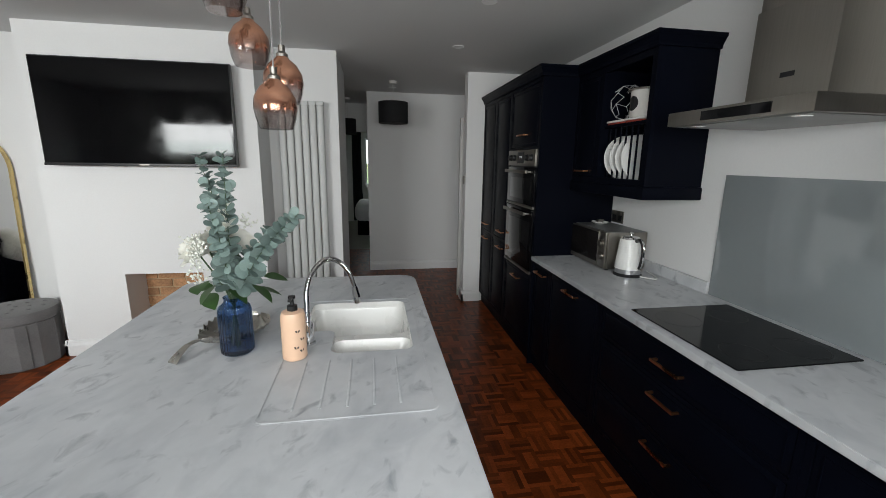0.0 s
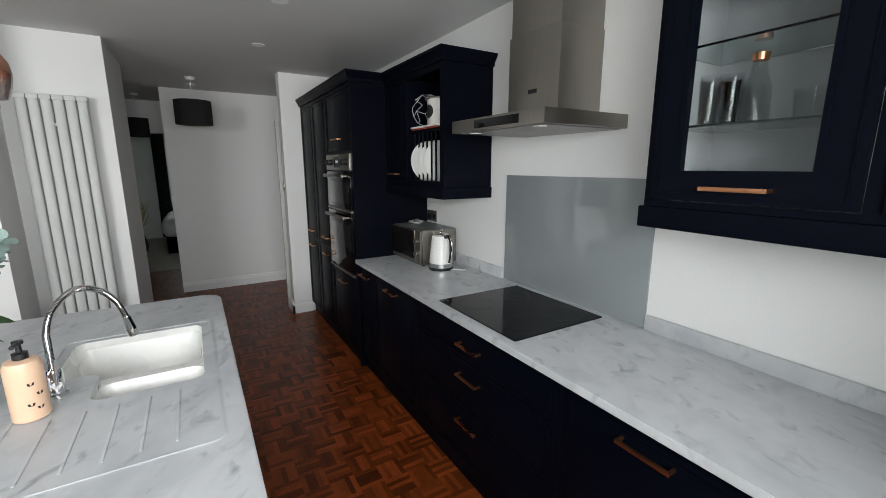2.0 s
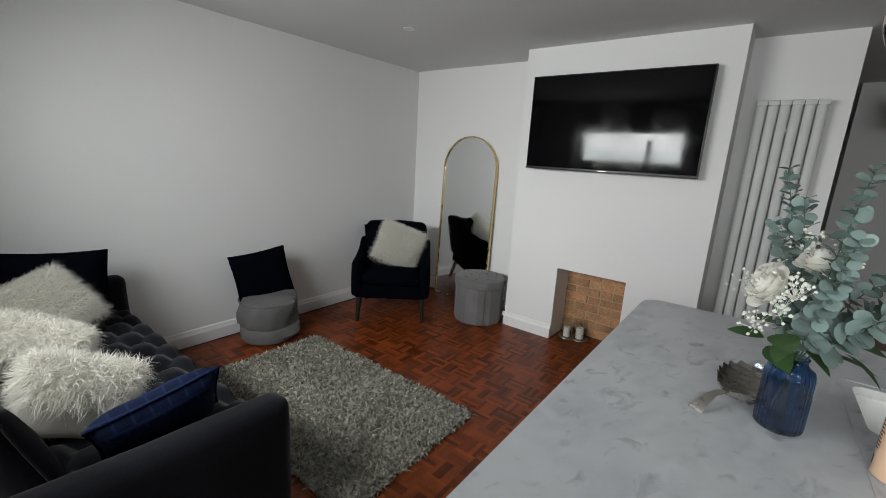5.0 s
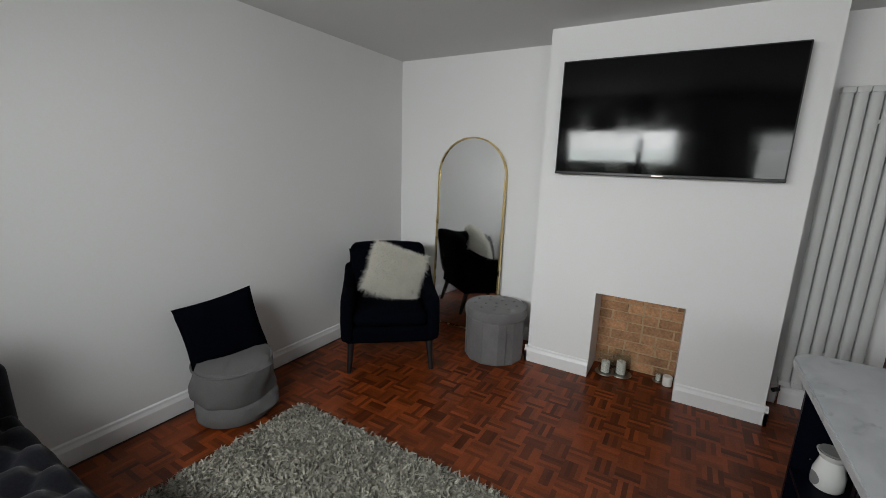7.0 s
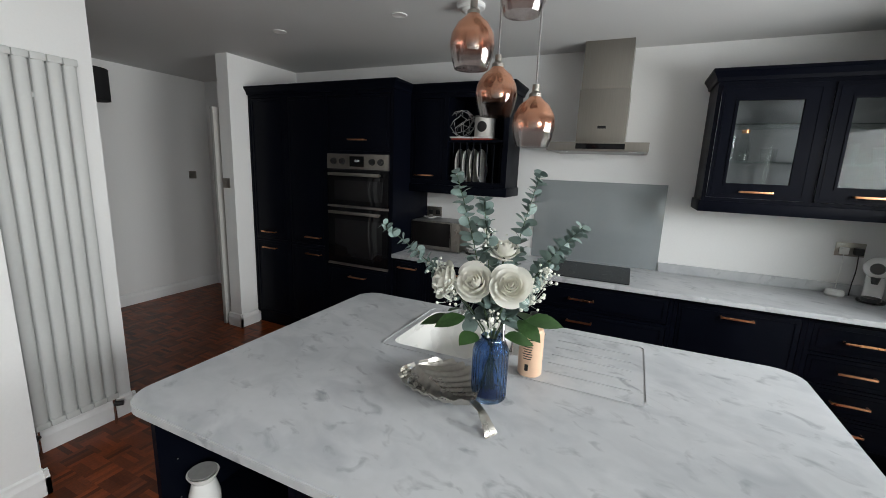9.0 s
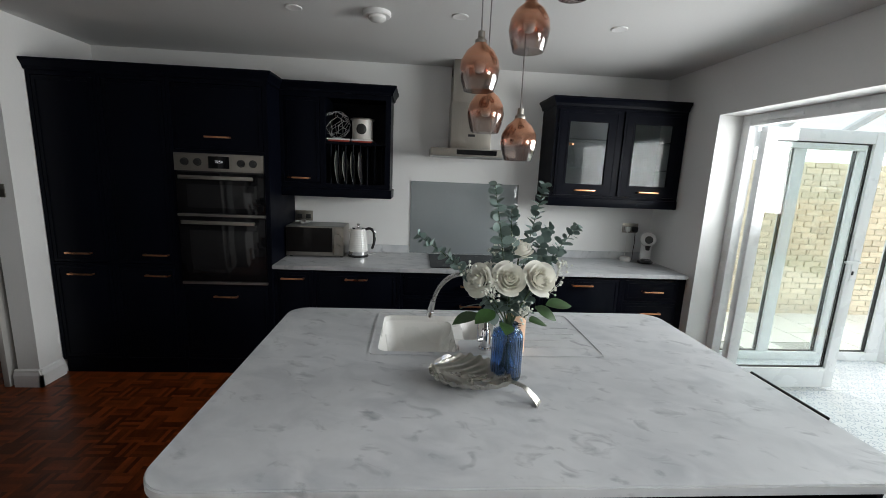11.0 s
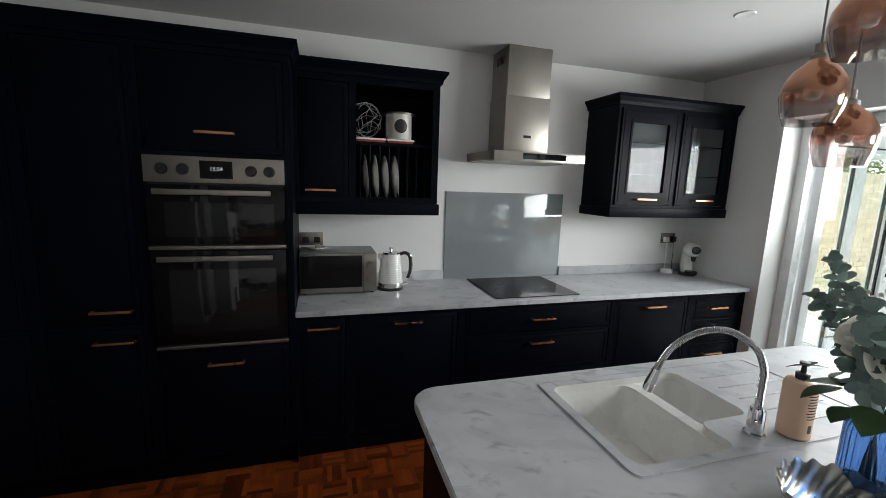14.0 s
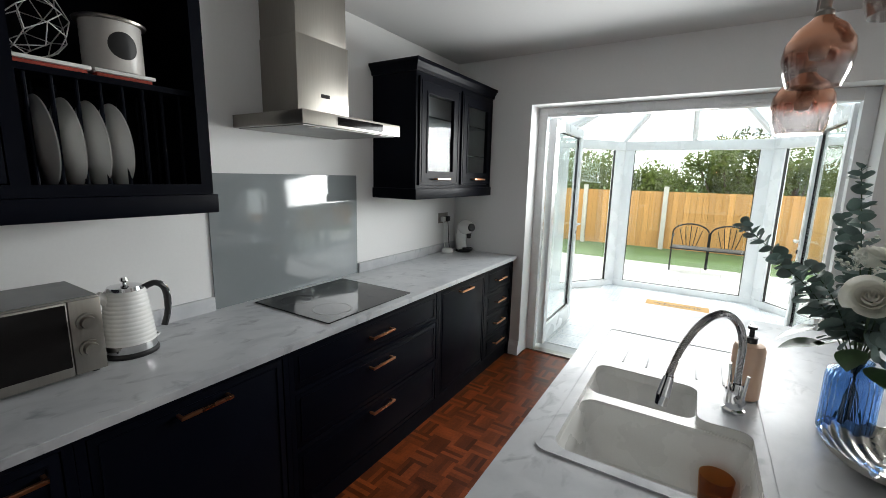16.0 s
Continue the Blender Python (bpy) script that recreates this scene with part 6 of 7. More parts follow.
def on_tube(cx, cz, r, w, h):
    """A small patch wrapped on an upright bottle at angle cx degrees."""
    bm = bmesh.new()
    a0, a1 = radians(cx) - w / r / 2, radians(cx) + w / r / 2
    rows = [[bm.verts.new(((r + 0.0006) * math.cos(a), (r + 0.0006) * math.sin(a), z)) for a in arc(a0, a1, 5)] for z in (cz - h / 2, cz + h / 2)]
    for i in range(4):
        bm.faces.new((rows[0][i], rows[0][i + 1], rows[1][i + 1], rows[1][i]))
    return bm


def disc_on_tube(r, deg, cz, rad):
    """A round patch wrapped on an upright cylinder."""
    bm = bmesh.new()
    rings = [[bm.verts.new((r * math.cos(radians(deg) + f * rad * math.cos(a) / r), r * math.sin(radians(deg) + f * rad * math.cos(a) / r), cz + f * rad * math.sin(a))) for a in arc(0, 2 * math.pi, 29)[:-1]] for f in (1, 0.75, 0.5, 0.25)]
    for a_, b_ in zip(rings, rings[1:]):
        for i in range(28):
            bm.faces.new((a_[i], a_[(i + 1) % 28], b_[(i + 1) % 28], b_[i]))
    bm.faces.new(rings[-1])
    bmesh.ops.recalc_face_normals(bm, faces=bm.faces)
    return bm


bm = bmesh.new()
for i in range(9):
    tmp = on_tube(175 + (i % 2), 0.135 - i * 0.0085, 0.041, 0.034 - 0.004 * (i % 3), 0.0032)
    me_ = bpy.data.meshes.new("line")
    tmp.to_mesh(me_)
    bm.from_mesh(me_)
    bpy.data.meshes.remove(me_)
    tmp.free()
part("print_lines", bm, M_BLACK, sp, "small unreadable black print")
part("print_block", on_tube(175, 0.036, 0.041, 0.012, 0.024), M_BLACK, sp, "small black printed block")
for a, z in ((-62, 0.105), (-40, 0.075), (-70, 0.048), (-45, 0.035)):
    bm = bmesh.new()
    for k in (-1, 1):
        vs = [bm.verts.new((0.0417 * math.cos(radians(a) + k * u / 0.041), 0.0417 * math.sin(radians(a) + k * u / 0.041), z + v)) for u, v in ((0.0005, -0.004), (0.006, -0.002), (0.008, 0.005), (0.003, 0.005))]
        bm.faces.new(vs)
    part("leaf_print", bm, M_BLACK, sp, "black leaf motif")

# vase and flowers
VX, VY = -0.372, 1.254
vs_ = thing("glass_vase", "ribbed blue glass vase on the island", "vase", (VX, VY, WT + 0.0005))
prof_ = [(0.0, 0.0), (0.048, 0.0), (0.054, 0.006), (0.055, 0.02), (0.055, 0.155), (0.050, 0.172), (0.034, 0.184), (0.030, 0.195), (0.034, 0.204), (0.031, 0.204), (0.027, 0.194), (0.031, 0.182), (0.047, 0.168), (0.0515, 0.150), (0.0515, 0.02), (0.0, 0.012)]
part("glass", lathe(prof_, 112, flute=28, depth=0.035), glass("blue_glass", (0.27, 0.45, 0.73), 0.02), vs_)
bq = thing("flower_bouquet", "white roses, eucalyptus and gypsophila standing in the vase", "flowers", (VX, VY, WT + 0.0145))
M_EUC = mat("eucalyptus_leaf", (0.185, 0.255, 0.235), 0.6, vary=0.2, scale=20, fine=90, bump=0.05, rand=0.28)
M_STEM = mat("green_stem", (0.06, 0.10, 0.05), 0.6, vary=0.2)
M_ROSELEAF = mat("rose_leaf", (0.034, 0.082, 0.022), 0.45, vary=0.25, scale=30, fine=120, bump=0.1)
M_PETAL = mat("ivory_petal", (0.90, 0.89, 0.83), 0.55, vary=0.05, scale=12, fine=60, bump=0.03)
pn, pl = M_PETAL.node_tree.nodes, M_PETAL.node_tree.links
thin, blend = pn.new("ShaderNodeBsdfTranslucent"), pn.new("ShaderNodeMixShader")
thin.inputs[0].default_value, blend.inputs[0].default_value = (0.92, 0.90, 0.82, 1), 0.32
pl.new(pn["Principled BSDF"].outputs[0], blend.inputs[1]), pl.new(thin.outputs[0], blend.inputs[2])
pl.new(blend.outputs[0], pn["Material Output"].inputs[0])
lf = bmesh.new()
cen = lf.verts.new((0.5, 0, 0.05))
rim_ = [lf.verts.new((0.5 + 0.5 * math.cos(a), 0.46 * math.sin(a), 0.10 * math.sin(a) ** 2)) for a in arc(0, 2 * math.pi, 13)[:-1]]
for i in range(12):
    lf.faces.new((cen, rim_[i], rim_[(i + 1) % 12]))
lf.faces.ensure_lookup_table()
for f in lf.faces:
    f.smooth = True
me_leaf = bpy.data.meshes.new("leaf")
lf.to_mesh(me_leaf)
lf.free()
me_leaf.materials.append(M_EUC)
rnd = random.Random(77)
ROOT = Vector((0, 0, 0.01))
for tip, big in (((-0.098, 0.098, 0.668), 1.0), ((0.040, -0.098, 0.672), 1.0), ((-0.097, 0.328, 0.506), 0.9), ((0.03, -0.225, 0.535), 1.0), ((-0.054, 0.031, 0.596), 1.1), ((0.265, -0.205, 0.500), 1.1), ((0.13, 0.03, 0.42), 1.15), ((0.03, -0.175, 0.45), 0.9), ((0.19, -0.02, 0.42), 1.0)):
    tip = Vector(tip)
    mouth = Vector((tip.x * 0.07, tip.y * 0.07, 0.192))
    pts = smooth_line([Vector((-tip.x * 0.1, -tip.y * 0.1, 0.012)), mouth, mouth.lerp(tip, 0.5) + Vector((0, 0, 0.035)), tip], 18)
    stem = part("stem", tube(pts, 0.0022, 5, taper=0.5), M_STEM, bq)
    n = int((tip - mouth).length / 0.0165)
    for k in range(n):
        f = (k + 2.2) / (n + 1.5)
        p = smooth_line(pts[6:], 60)[min(int(f * 59), 59)]
        w = (pts[-1] - pts[8]).normalized()
        size = (0.044 * (1 - 0.60 * f) + 0.007) * big * rnd.uniform(0.8, 1.15)
        a = k * 1.57 + rnd.uniform(-0.5, 0.5)
        s_ = w.orthogonal().normalized()
        u_ = w.cross(s_)
        for q in (0, math.pi):
            d = (math.cos(a + q) * s_ + math.sin(a + q) * u_ + w * rnd.uniform(0.1, 0.6)).normalized()
            nn = (w + Vector((rnd.gauss(0, 0.5), rnd.gauss(0, 0.5), rnd.gauss(0, 0.5)))).normalized()
            yv = nn.cross(d).normalized()
            zv = d.cross(yv)
            ob = new("leaf", me_leaf)
            ob.parent = stem
            ob.matrix_basis = Matrix.Translation(p) @ Matrix((d, yv, zv)).transposed().to_4x4() @ Matrix.Scale(size, 4)


def rose(centre, r, face, seed):
    """An open rose: rings of cupped petals round a tight bud."""
    rn = random.Random(seed)
    bm = bmesh.new()
    # count, radius, half-width, foot, height, outward roll
    for ring, (count, rad, half, foot, tall, roll) in enumerate(((2, 0.16, 1.9, -0.10, 0.72, -0.05), (3, 0.30, 1.25, -0.25, 0.86, -0.04), (3, 0.46, 1.20, -0.40, 0.98, -0.02), (4, 0.62, 1.00, -0.55, 1.06, 0.06), (4, 0.78, 0.95, -0.70, 1.10, 0.20), (5, 0.90, 0.85, -0.82, 0.98, 0.38))):
        for k in range(count):
            a0 = 2 * math.pi * k / count + ring * 0.9 + rn.uniform(-0.2, 0.2)
            lift, lean, curl = rn.uniform(-0.05, 0.05), rn.uniform(0.94, 1.08), rn.uniform(0.6, 1.3)
            grid = []
            for i in range(7):
                row, u = [], i / 6
                for j in range(9):
                    v = j / 4 - 1
                    wide = half * (0.45 + 0.55 * math.sin(math.pi * min(1, 0.12 + 0.62 * u)))
                    top = 1 - 0.22 * abs(v) ** 2.4 + 0.03 * math.sin(5 * v + seed + ring)
                    out = rad * lean * (0.30 + 0.70 * math.sin(math.pi / 2 * min(1, u * 1.5))) + roll * curl * u ** 4 - 0.10 * rad * abs(v) ** 3 + 0.05 * v * rad
                    z = foot + lift + (tall * top) * (u - 0.16 * roll * u ** 6 * 2.2)
                    row.append(bm.verts.new((r * out * math.cos(a0 + v * wide), r * out * math.sin(a0 + v * wide), r * z)))
                grid.append(row)
            for i in range(6):
                for j in range(8):
                    bm.faces.new((grid[i][j], grid[i][j + 1], grid[i + 1][j + 1], grid[i + 1][j]))
    bmesh.ops.transform(bm, verts=bm.verts, matrix=Matrix.Translation(centre) @ Vector(face).to_track_quat("Z", "Y").to_matrix().to_4x4())
    return bm


for i, (c, r, face) in enumerate((((-0.095, 0.030, 0.372), 0.050, (-0.85, 0.05, 0.5)), ((-0.092, -0.070, 0.376), 0.050, (-0.85, -0.25, 0.5)), ((-0.080, 0.132, 0.360), 0.048, (-0.6, 0.75, 0.35)), ((0.0, -0.022, 0.455), 0.042, (-0.3, -0.1, 0.9)), ((0.02, 0.085, 0.37), 0.045, (0.3, 0.8, 0.5)))):
    rs = part("rose", rose(c, r * 0.92, face, i), M_PETAL, bq, "open ivory rose", smooth=80)
    part("rose_stem", tube(smooth_line([Vector((c[0] * -0.1, c[1] * -0.1, 0.012)), Vector((c[0] * 0.1, c[1] * 0.1, 0.19)), Vector(c) - Vector(face).normalized() * 0.02], 10), 0.003, 6), M_STEM, rs)
for i, (x, y, z, a, s) in enumerate(((-0.05, 0.135, 0.232, 110, 0.085), (-0.05, -0.075, 0.215, -60, 0.075), (-0.045, -0.135, 0.275, -80, 0.080), (0.02, -0.045, 0.225, -30, 0.070), (0.09, 0.0, 0.215, 5, 0.080), (0.10, -0.06, 0.235, -25, 0.075), (-0.09, 0.03, 0.215, 170, 0.070), (-0.075, 0.085, 0.25, 130, 0.075), (0.04, 0.11, 0.24, 70, 0.075), (0.12, 0.03, 0.25, 25, 0.07), (0.0, 0.12, 0.21, 95, 0.065), (-0.03, -0.10, 0.25, -110, 0.07))):
    bm = bmesh.new()
    rows = []
    for k in range(7):
        u = k / 6
        wd = 0.36 * math.sin(math.pi * min(1, u * 0.98 + 0.02)) ** 0.8 * (1 - 0.3 * u)
        rows.append([bm.verts.new((u - 0.25, v * wd, -0.25 * (u - 0.3) ** 2 + 0.12 * abs(v) * wd)) for v in (-1, 0, 1)])
    for a_, b_ in zip(rows, rows[1:]):
        for k in range(2):
            bm.faces.new((a_[k], b_[k], b_[k + 1], a_[k + 1]))
    bmesh.ops.transform(bm, verts=bm.verts, matrix=pose(x, y, z, rnd.uniform(-25, 25), rnd.uniform(-5, 35), a) @ Matrix.Scale(s * 1.25, 4))
    rl = part("rose_leaf", bm, M_ROSELEAF, bq, "dark glossy rose leaf", smooth=60)
bm = bmesh.new()
for cx, cy, cz in ((-0.10, -0.02, 0.275), (-0.06, 0.165, 0.40), (-0.04, -0.150, 0.40), (-0.02, 0.02, 0.49), (-0.06, -0.125, 0.35), (-0.13, 0.09, 0.345), (0.05, 0.05, 0.46)):
    for _ in range(24):
        p = Vector((cx, cy, cz)) + Vector((rnd.gauss(0, 0.017), rnd.gauss(0, 0.019), rnd.gauss(0, 0.017)))
        bmesh.ops.create_icosphere(bm, subdivisions=1, radius=rnd.uniform(0.0035, 0.0062), matrix=Matrix.Translation(p))
        tube([Vector((cx * 0.95, cy * 0.95, cz - 0.03)), p], 0.0004, 3, bm)
gy = part("gypsophila", bm, mat("gypsophila_white", (0.76, 0.77, 0.70), 0.7, vary=0.05), bq, "tiny white gypsophila buds")
gy["kind"] = "stuff"

# silver leaf dish
M_SILVER = mat("cast_silver", (0.50, 0.48, 0.44), 0.30, 1.0, vary=0.15, scale=14, fine=80, bump=0.15)
ds = thing("leaf_dish", "cast silver leaf-shaped dish with curling stem", "dish", (-0.362, 1.512, WT + 0.0005), 0)
bm = bmesh.new()
rows = []
NU, NV = 72, 29
for i in range(NU):
    u = i / (NU - 1)
    wd = 0.135 * math.sin(math.pi * min(1, u / 0.74) ** 0.72) ** 0.62 if u < 0.735 else 0.0
    wd = max(wd, 0.012 + 0.012 * max(0, (u - 0.85) / 0.15))
    row = []
    for j in range(NV):
        v = 2 * j / (NV - 1) - 1
        inb = max(0.0, 1 - ((u - 0.36) / 0.40) ** 2)
        z = 0.050 - 0.045 * inb * (1 - v * v) ** 0.8
        if u > 0.72:
            z = 0.050 + 0.010 * math.sin((u - 0.72) / 0.28 * 3.4) - 0.046 * ((u - 0.72) / 0.28) ** 2
        z += (0.0042 * math.sin(66 * (u - 0.30 * abs(v))) * (0.35 + abs(v)) + 0.006 * max(0.0, abs(v) - 0.7) / 0.3 + 0.004 * (abs(v) < 0.06)) if u < 0.74 else 0.0008 * math.sin(60 * u)
        x = v * wd * (1 + 0.03 * math.sin(66 * (u - 0.30 * abs(v))) * (abs(v) > 0.95))
        row.append(bm.verts.new((x + 0.02 * math.sin(u * 3), -u * 0.44, z)))
    rows.append(row)
under = [[bm.verts.new((v.co.x * 0.985, v.co.y, v.co.z - 0.0038)) for v in row] for row in rows]
for sheet, flip in ((rows, False), (under, True)):
    for a_, b_ in zip(sheet, sheet[1:]):
        for k in range(NV - 1):
            quad = (a_[k], b_[k], b_[k + 1], a_[k + 1])
            bm.faces.new(quad[::-1] if flip else quad)
for k in range(NV - 1):
    bm.faces.new((rows[0][k], rows[0][k + 1], under[0][k + 1], under[0][k]))
    bm.faces.new((rows[-1][k + 1], rows[-1][k], under[-1][k], under[-1][k + 1]))
for i in range(NU - 1):
    bm.faces.new((rows[i + 1][0], rows[i][0], under[i][0], under[i + 1][0]))
    bm.faces.new((rows[i][-1], rows[i + 1][-1], under[i + 1][-1], under[i][-1]))
bmesh.ops.recalc_face_normals(bm, faces=bm.faces)
low = min(v.co.z for v in bm.verts)
bmesh.ops.translate(bm, verts=bm.verts, vec=(0, 0, -low))
bmesh.ops.rotate(bm, verts=bm.verts, matrix=Matrix.Rotation(radians(-31), 3, "Z") @ Matrix.Scale(0.87, 3))
part("leaf", bm, M_SILVER, ds, smooth=50)

# microwave
mw = thing("microwave", "silver microwave with dark glass door on the worktop", "microwave", (1.70, 2.378, WT))
part("case", boxes(((1.580, 2.153, WT + 0.012), (1.850, 2.606, 1.112)), bevel=0.005), M_STEEL, mw, world=True)
part("top_plate", boxes(((1.585, 2.158, 1.1122), (1.848, 2.601, 1.1150))), mat("grey_enamel", (0.16, 0.17, 0.17), 0.35, vary=0.05), mw, world=True)
mdoor = part("door", boxes(((1.560, 2.238, WT + 0.014), (1.5795, 2.604, 1.110)), bevel=0.003), M_STEEL, mw, world=True)
part("window", boxes(((1.5575, 2.242, WT + 0.045), (1.5598, 2.6, 1.104)), bevel=0.001), M_TINTGLASS, mdoor, "black glass window", world=True)
cp = part("control_panel", boxes(((1.562, 2.156, WT + 0.014), (1.5795, 2.235, 1.110)), bevel=0.003), M_STEEL, mw, world=True)
for z in (0.955, 1.040):
    bm = bm_cyl(bmesh.new(), (1.5615, 2.196, z), (1.553, 2.196, z), 0.027, seg=24)
    bm_cyl(bm, (1.553, 2.196, z), (1.538, 2.196, z), 0.020, 0.018, seg=24)
    part("knob", bm, M_STEEL, cp, "round silver knob", world=True)
for x in (1.60, 1.83):
    for y in (2.178, 2.578):
        part("foot", bm_cyl(bmesh.new(), (x, y, WT + 0.0005), (x, y, WT + 0.013), 0.012, seg=12), M_BLACK, mw, world=True)
sd = thing("small_dish", "small white ceramic dish on the microwave", "dish", (1.715, 2.503, 1.1155))
part("dish", lathe([(0.0, 0.0), (0.028, 0.0), (0.05, 0.012), (0.06, 0.016), (0.058, 0.019), (0.03, 0.006), (0.0, 0.006)], 32), M_WHITE, sd)
part("plug_adaptor", boxes(((-0.02, -0.015, 0.0065), (0.02, 0.015, 0.035)), bevel=0.004), M_STEEL, sd, "small silver fitting")

# kettle
kt = thing("kettle", "white ribbed electric kettle with chrome trim", "kettle", (1.665, 2.052, WT + 0.0005))
part("power_base", lathe([(0.0, 0.0), (0.082, 0.0), (0.084, 0.010), (0.078, 0.018), (0.0, 0.018)], 36), M_BLACK, kt)
part("chrome_band", lathe([(0.0, 0.0185), (0.078, 0.0185), (0.079, 0.045), (0.0, 0.045)], 40), M_CHROME, kt, "polished chrome band")
prof_ = [(0.0775, 0.0455)] + [(0.0775 - 0.018 * (i / 36) ** 1.3 + 0.0012 * math.sin(i * math.pi), 0.0455 + 0.175 * i / 36) for i in range(1, 37)]
prof_ = [(r + (0.0016 if k % 3 == 0 else 0), z) for k, (r, z) in enumerate(prof_)] + [(0.056, 0.228), (0.0, 0.228)]
part("body", lathe(prof_, 44), M_WHITE, kt, "white ribbed body", smooth=50)
part("lid", lathe([(0.054, 0.2285), (0.050, 0.240), (0.020, 0.246), (0.0, 0.246)], 32), M_CHROME, kt)
part("lid_knob", lathe([(0.006, 0.2465), (0.005, 0.252), (0.013, 0.260), (0.010, 0.270), (0.0, 0.272)], 18), M_CHROME, kt)
hl = smooth_line([Vector(p) for p in ((0, -0.055, 0.222), (0, -0.095, 0.232), (0, -0.125, 0.20), (0, -0.128, 0.12), (0, -0.112, 0.065))], 20)
part("handle", tube(hl, 0.011, 10), M_BLACK, kt, "black handle with chrome edge")
part("handle_trim", tube([p + Vector((0, -0.008, 0.003)) for p in hl], 0.006, 8), M_CHROME, kt)
part("spout", bm_cyl(bmesh.new(), (0, 0.050, 0.195), (0, 0.078, 0.226), 0.022, 0.012, 14), M_WHITE, kt)
solid("kettle_flex", tube(smooth_line([Vector(p) for p in ((1.70, 1.985, WT + 0.006), (1.76, 1.92, WT + 0.006), (1.80, 1.96, WT + 0.006), (1.835, 2.10, WT + 0.006))], 20), 0.0035, 6), M_WHITE, "white kettle flex on the worktop", "cable")


def socket(place, label, normal="x", plugs=0):
    s = thing("wall_socket", label, "socket", place)
    b_ = bmesh.new()
    bm_box(b_, (-0.006, -0.073, -0.043), (-0.0005, 0.073, 0.043), 0.003)
    part("plate", b_, M_STEEL, s, "brushed steel face plate")
    for y in (-0.036, 0.036):
        part("outlet", boxes(((-0.0075, y - 0.020, -0.025), (-0.0062, y + 0.020, 0.012)), bevel=0.001), M_BLACK, s, "dark insert")
        part("rocker", boxes(((-0.009, y - 0.008, 0.018), (-0.0062, y + 0.008, 0.034)), bevel=0.001), M_STEEL, s)
    return s


socket((XR, 2.540, 1.163), "steel double socket above the microwave")
socket((XR, -0.355, 1.150), "steel double socket beside the coffee machine")
for y, c, lab in ((-0.320, M_WHITE, "white plug in the wall socket"), (-0.392, M_BLACK, "black plug in the wall socket")):
    pg = thing("plug", lab, "plug", (XR - 0.0095, y, 1.142))
    part("plug_body", boxes(((-0.032, -0.021, -0.022), (-0.0005, 0.021, 0.022)), bevel=0.006), c, pg)
    part("flex", tube(smooth_line([Vector((-0.02, 0, -0.02)), Vector((-0.03, 0.0, -0.12)), Vector((-0.04, 0.01, -0.2)), Vector((-0.06, 0.02, WT - 1.136))], 14), 0.003, 6), c, pg)
for place, rot, lab in (((1.085, 4.232, 1.345), 0, "brushed steel light switch on the wall end"), ((1.73, 5.63, 1.360), 90, "brushed steel light switch on the hall wall")):
    sw = thing("light_switch", lab, "light switch", place, rot if rot == 0 else -90)
    sw.matrix_basis = pose(*place, 0, 0, 0 if rot == 0 else 90)
    part("plate", boxes(((-0.007, -0.043, -0.043), (-0.0005, 0.043, 0.043)), bevel=0.002), M_STEEL, sw)
    part("rocker", boxes(((-0.011, -0.010, -0.014), (-0.0072, 0.010, 0.014)), bevel=0.001), M_STEEL, sw)

# coffee machine and smart speaker
cm = thing("coffee_machine", "small white pod coffee machine with black front", "coffee machine", (1.690, -0.430, WT + 0.0005), -114)
part("foot", lathe([(0.0, 0.0), (0.062, 0.0), (0.066, 0.006), (0.062, 0.016), (0.0, 0.018)], 30, (0, 0.03, 0.0)), M_BLACK, cm, "round black foot")
part("drip_tray", lathe([(0.0, 0.0185), (0.040, 0.0185), (0.044, 0.024), (0.044, 0.040), (0.0, 0.036)], 26, (0, -0.035, 0.0)), M_BLACK, cm, "round black drip tray")
part("body", tube(smooth_line([Vector((0, 0.045, 0.012)), Vector((0, 0.066, 0.08)), Vector((0, 0.060, 0.15)), Vector((0, 0.030, 0.215))], 16), 0.046, 20), M_WHITE, cm, "curved white body")
bm = bmesh.new()
bmesh.ops.create_uvsphere(bm, u_segments=28, v_segments=18, radius=0.074, matrix=Matrix.Translation((0, -0.004, 0.215)) @ Matrix.Diagonal((0.88, 1.12, 0.86, 1)))
part("head", bm, M_WHITE, cm, "rounded white head")
part("dial", bm_cyl(bmesh.new(), (0, -0.070, 0.218), (0, -0.090, 0.221), 0.034, 0.030, 26), M_BLACK, cm, "round black dial")
part("spout", bm_cyl(bmesh.new(), (0, -0.048, 0.165), (0, -0.048, 0.125), 0.022, 0.015, 18), M_BLACK, cm)
spk = thing("smart_speaker", "small round white speaker on the worktop", "speaker", (1.785, -0.295, WT + 0.0005))
part("body", lathe([(0.0, 0.0), (0.044, 0.0), (0.050, 0.012), (0.046, 0.034), (0.036, 0.041), (0.0, 0.042)], 30), M_WHITE, spk)

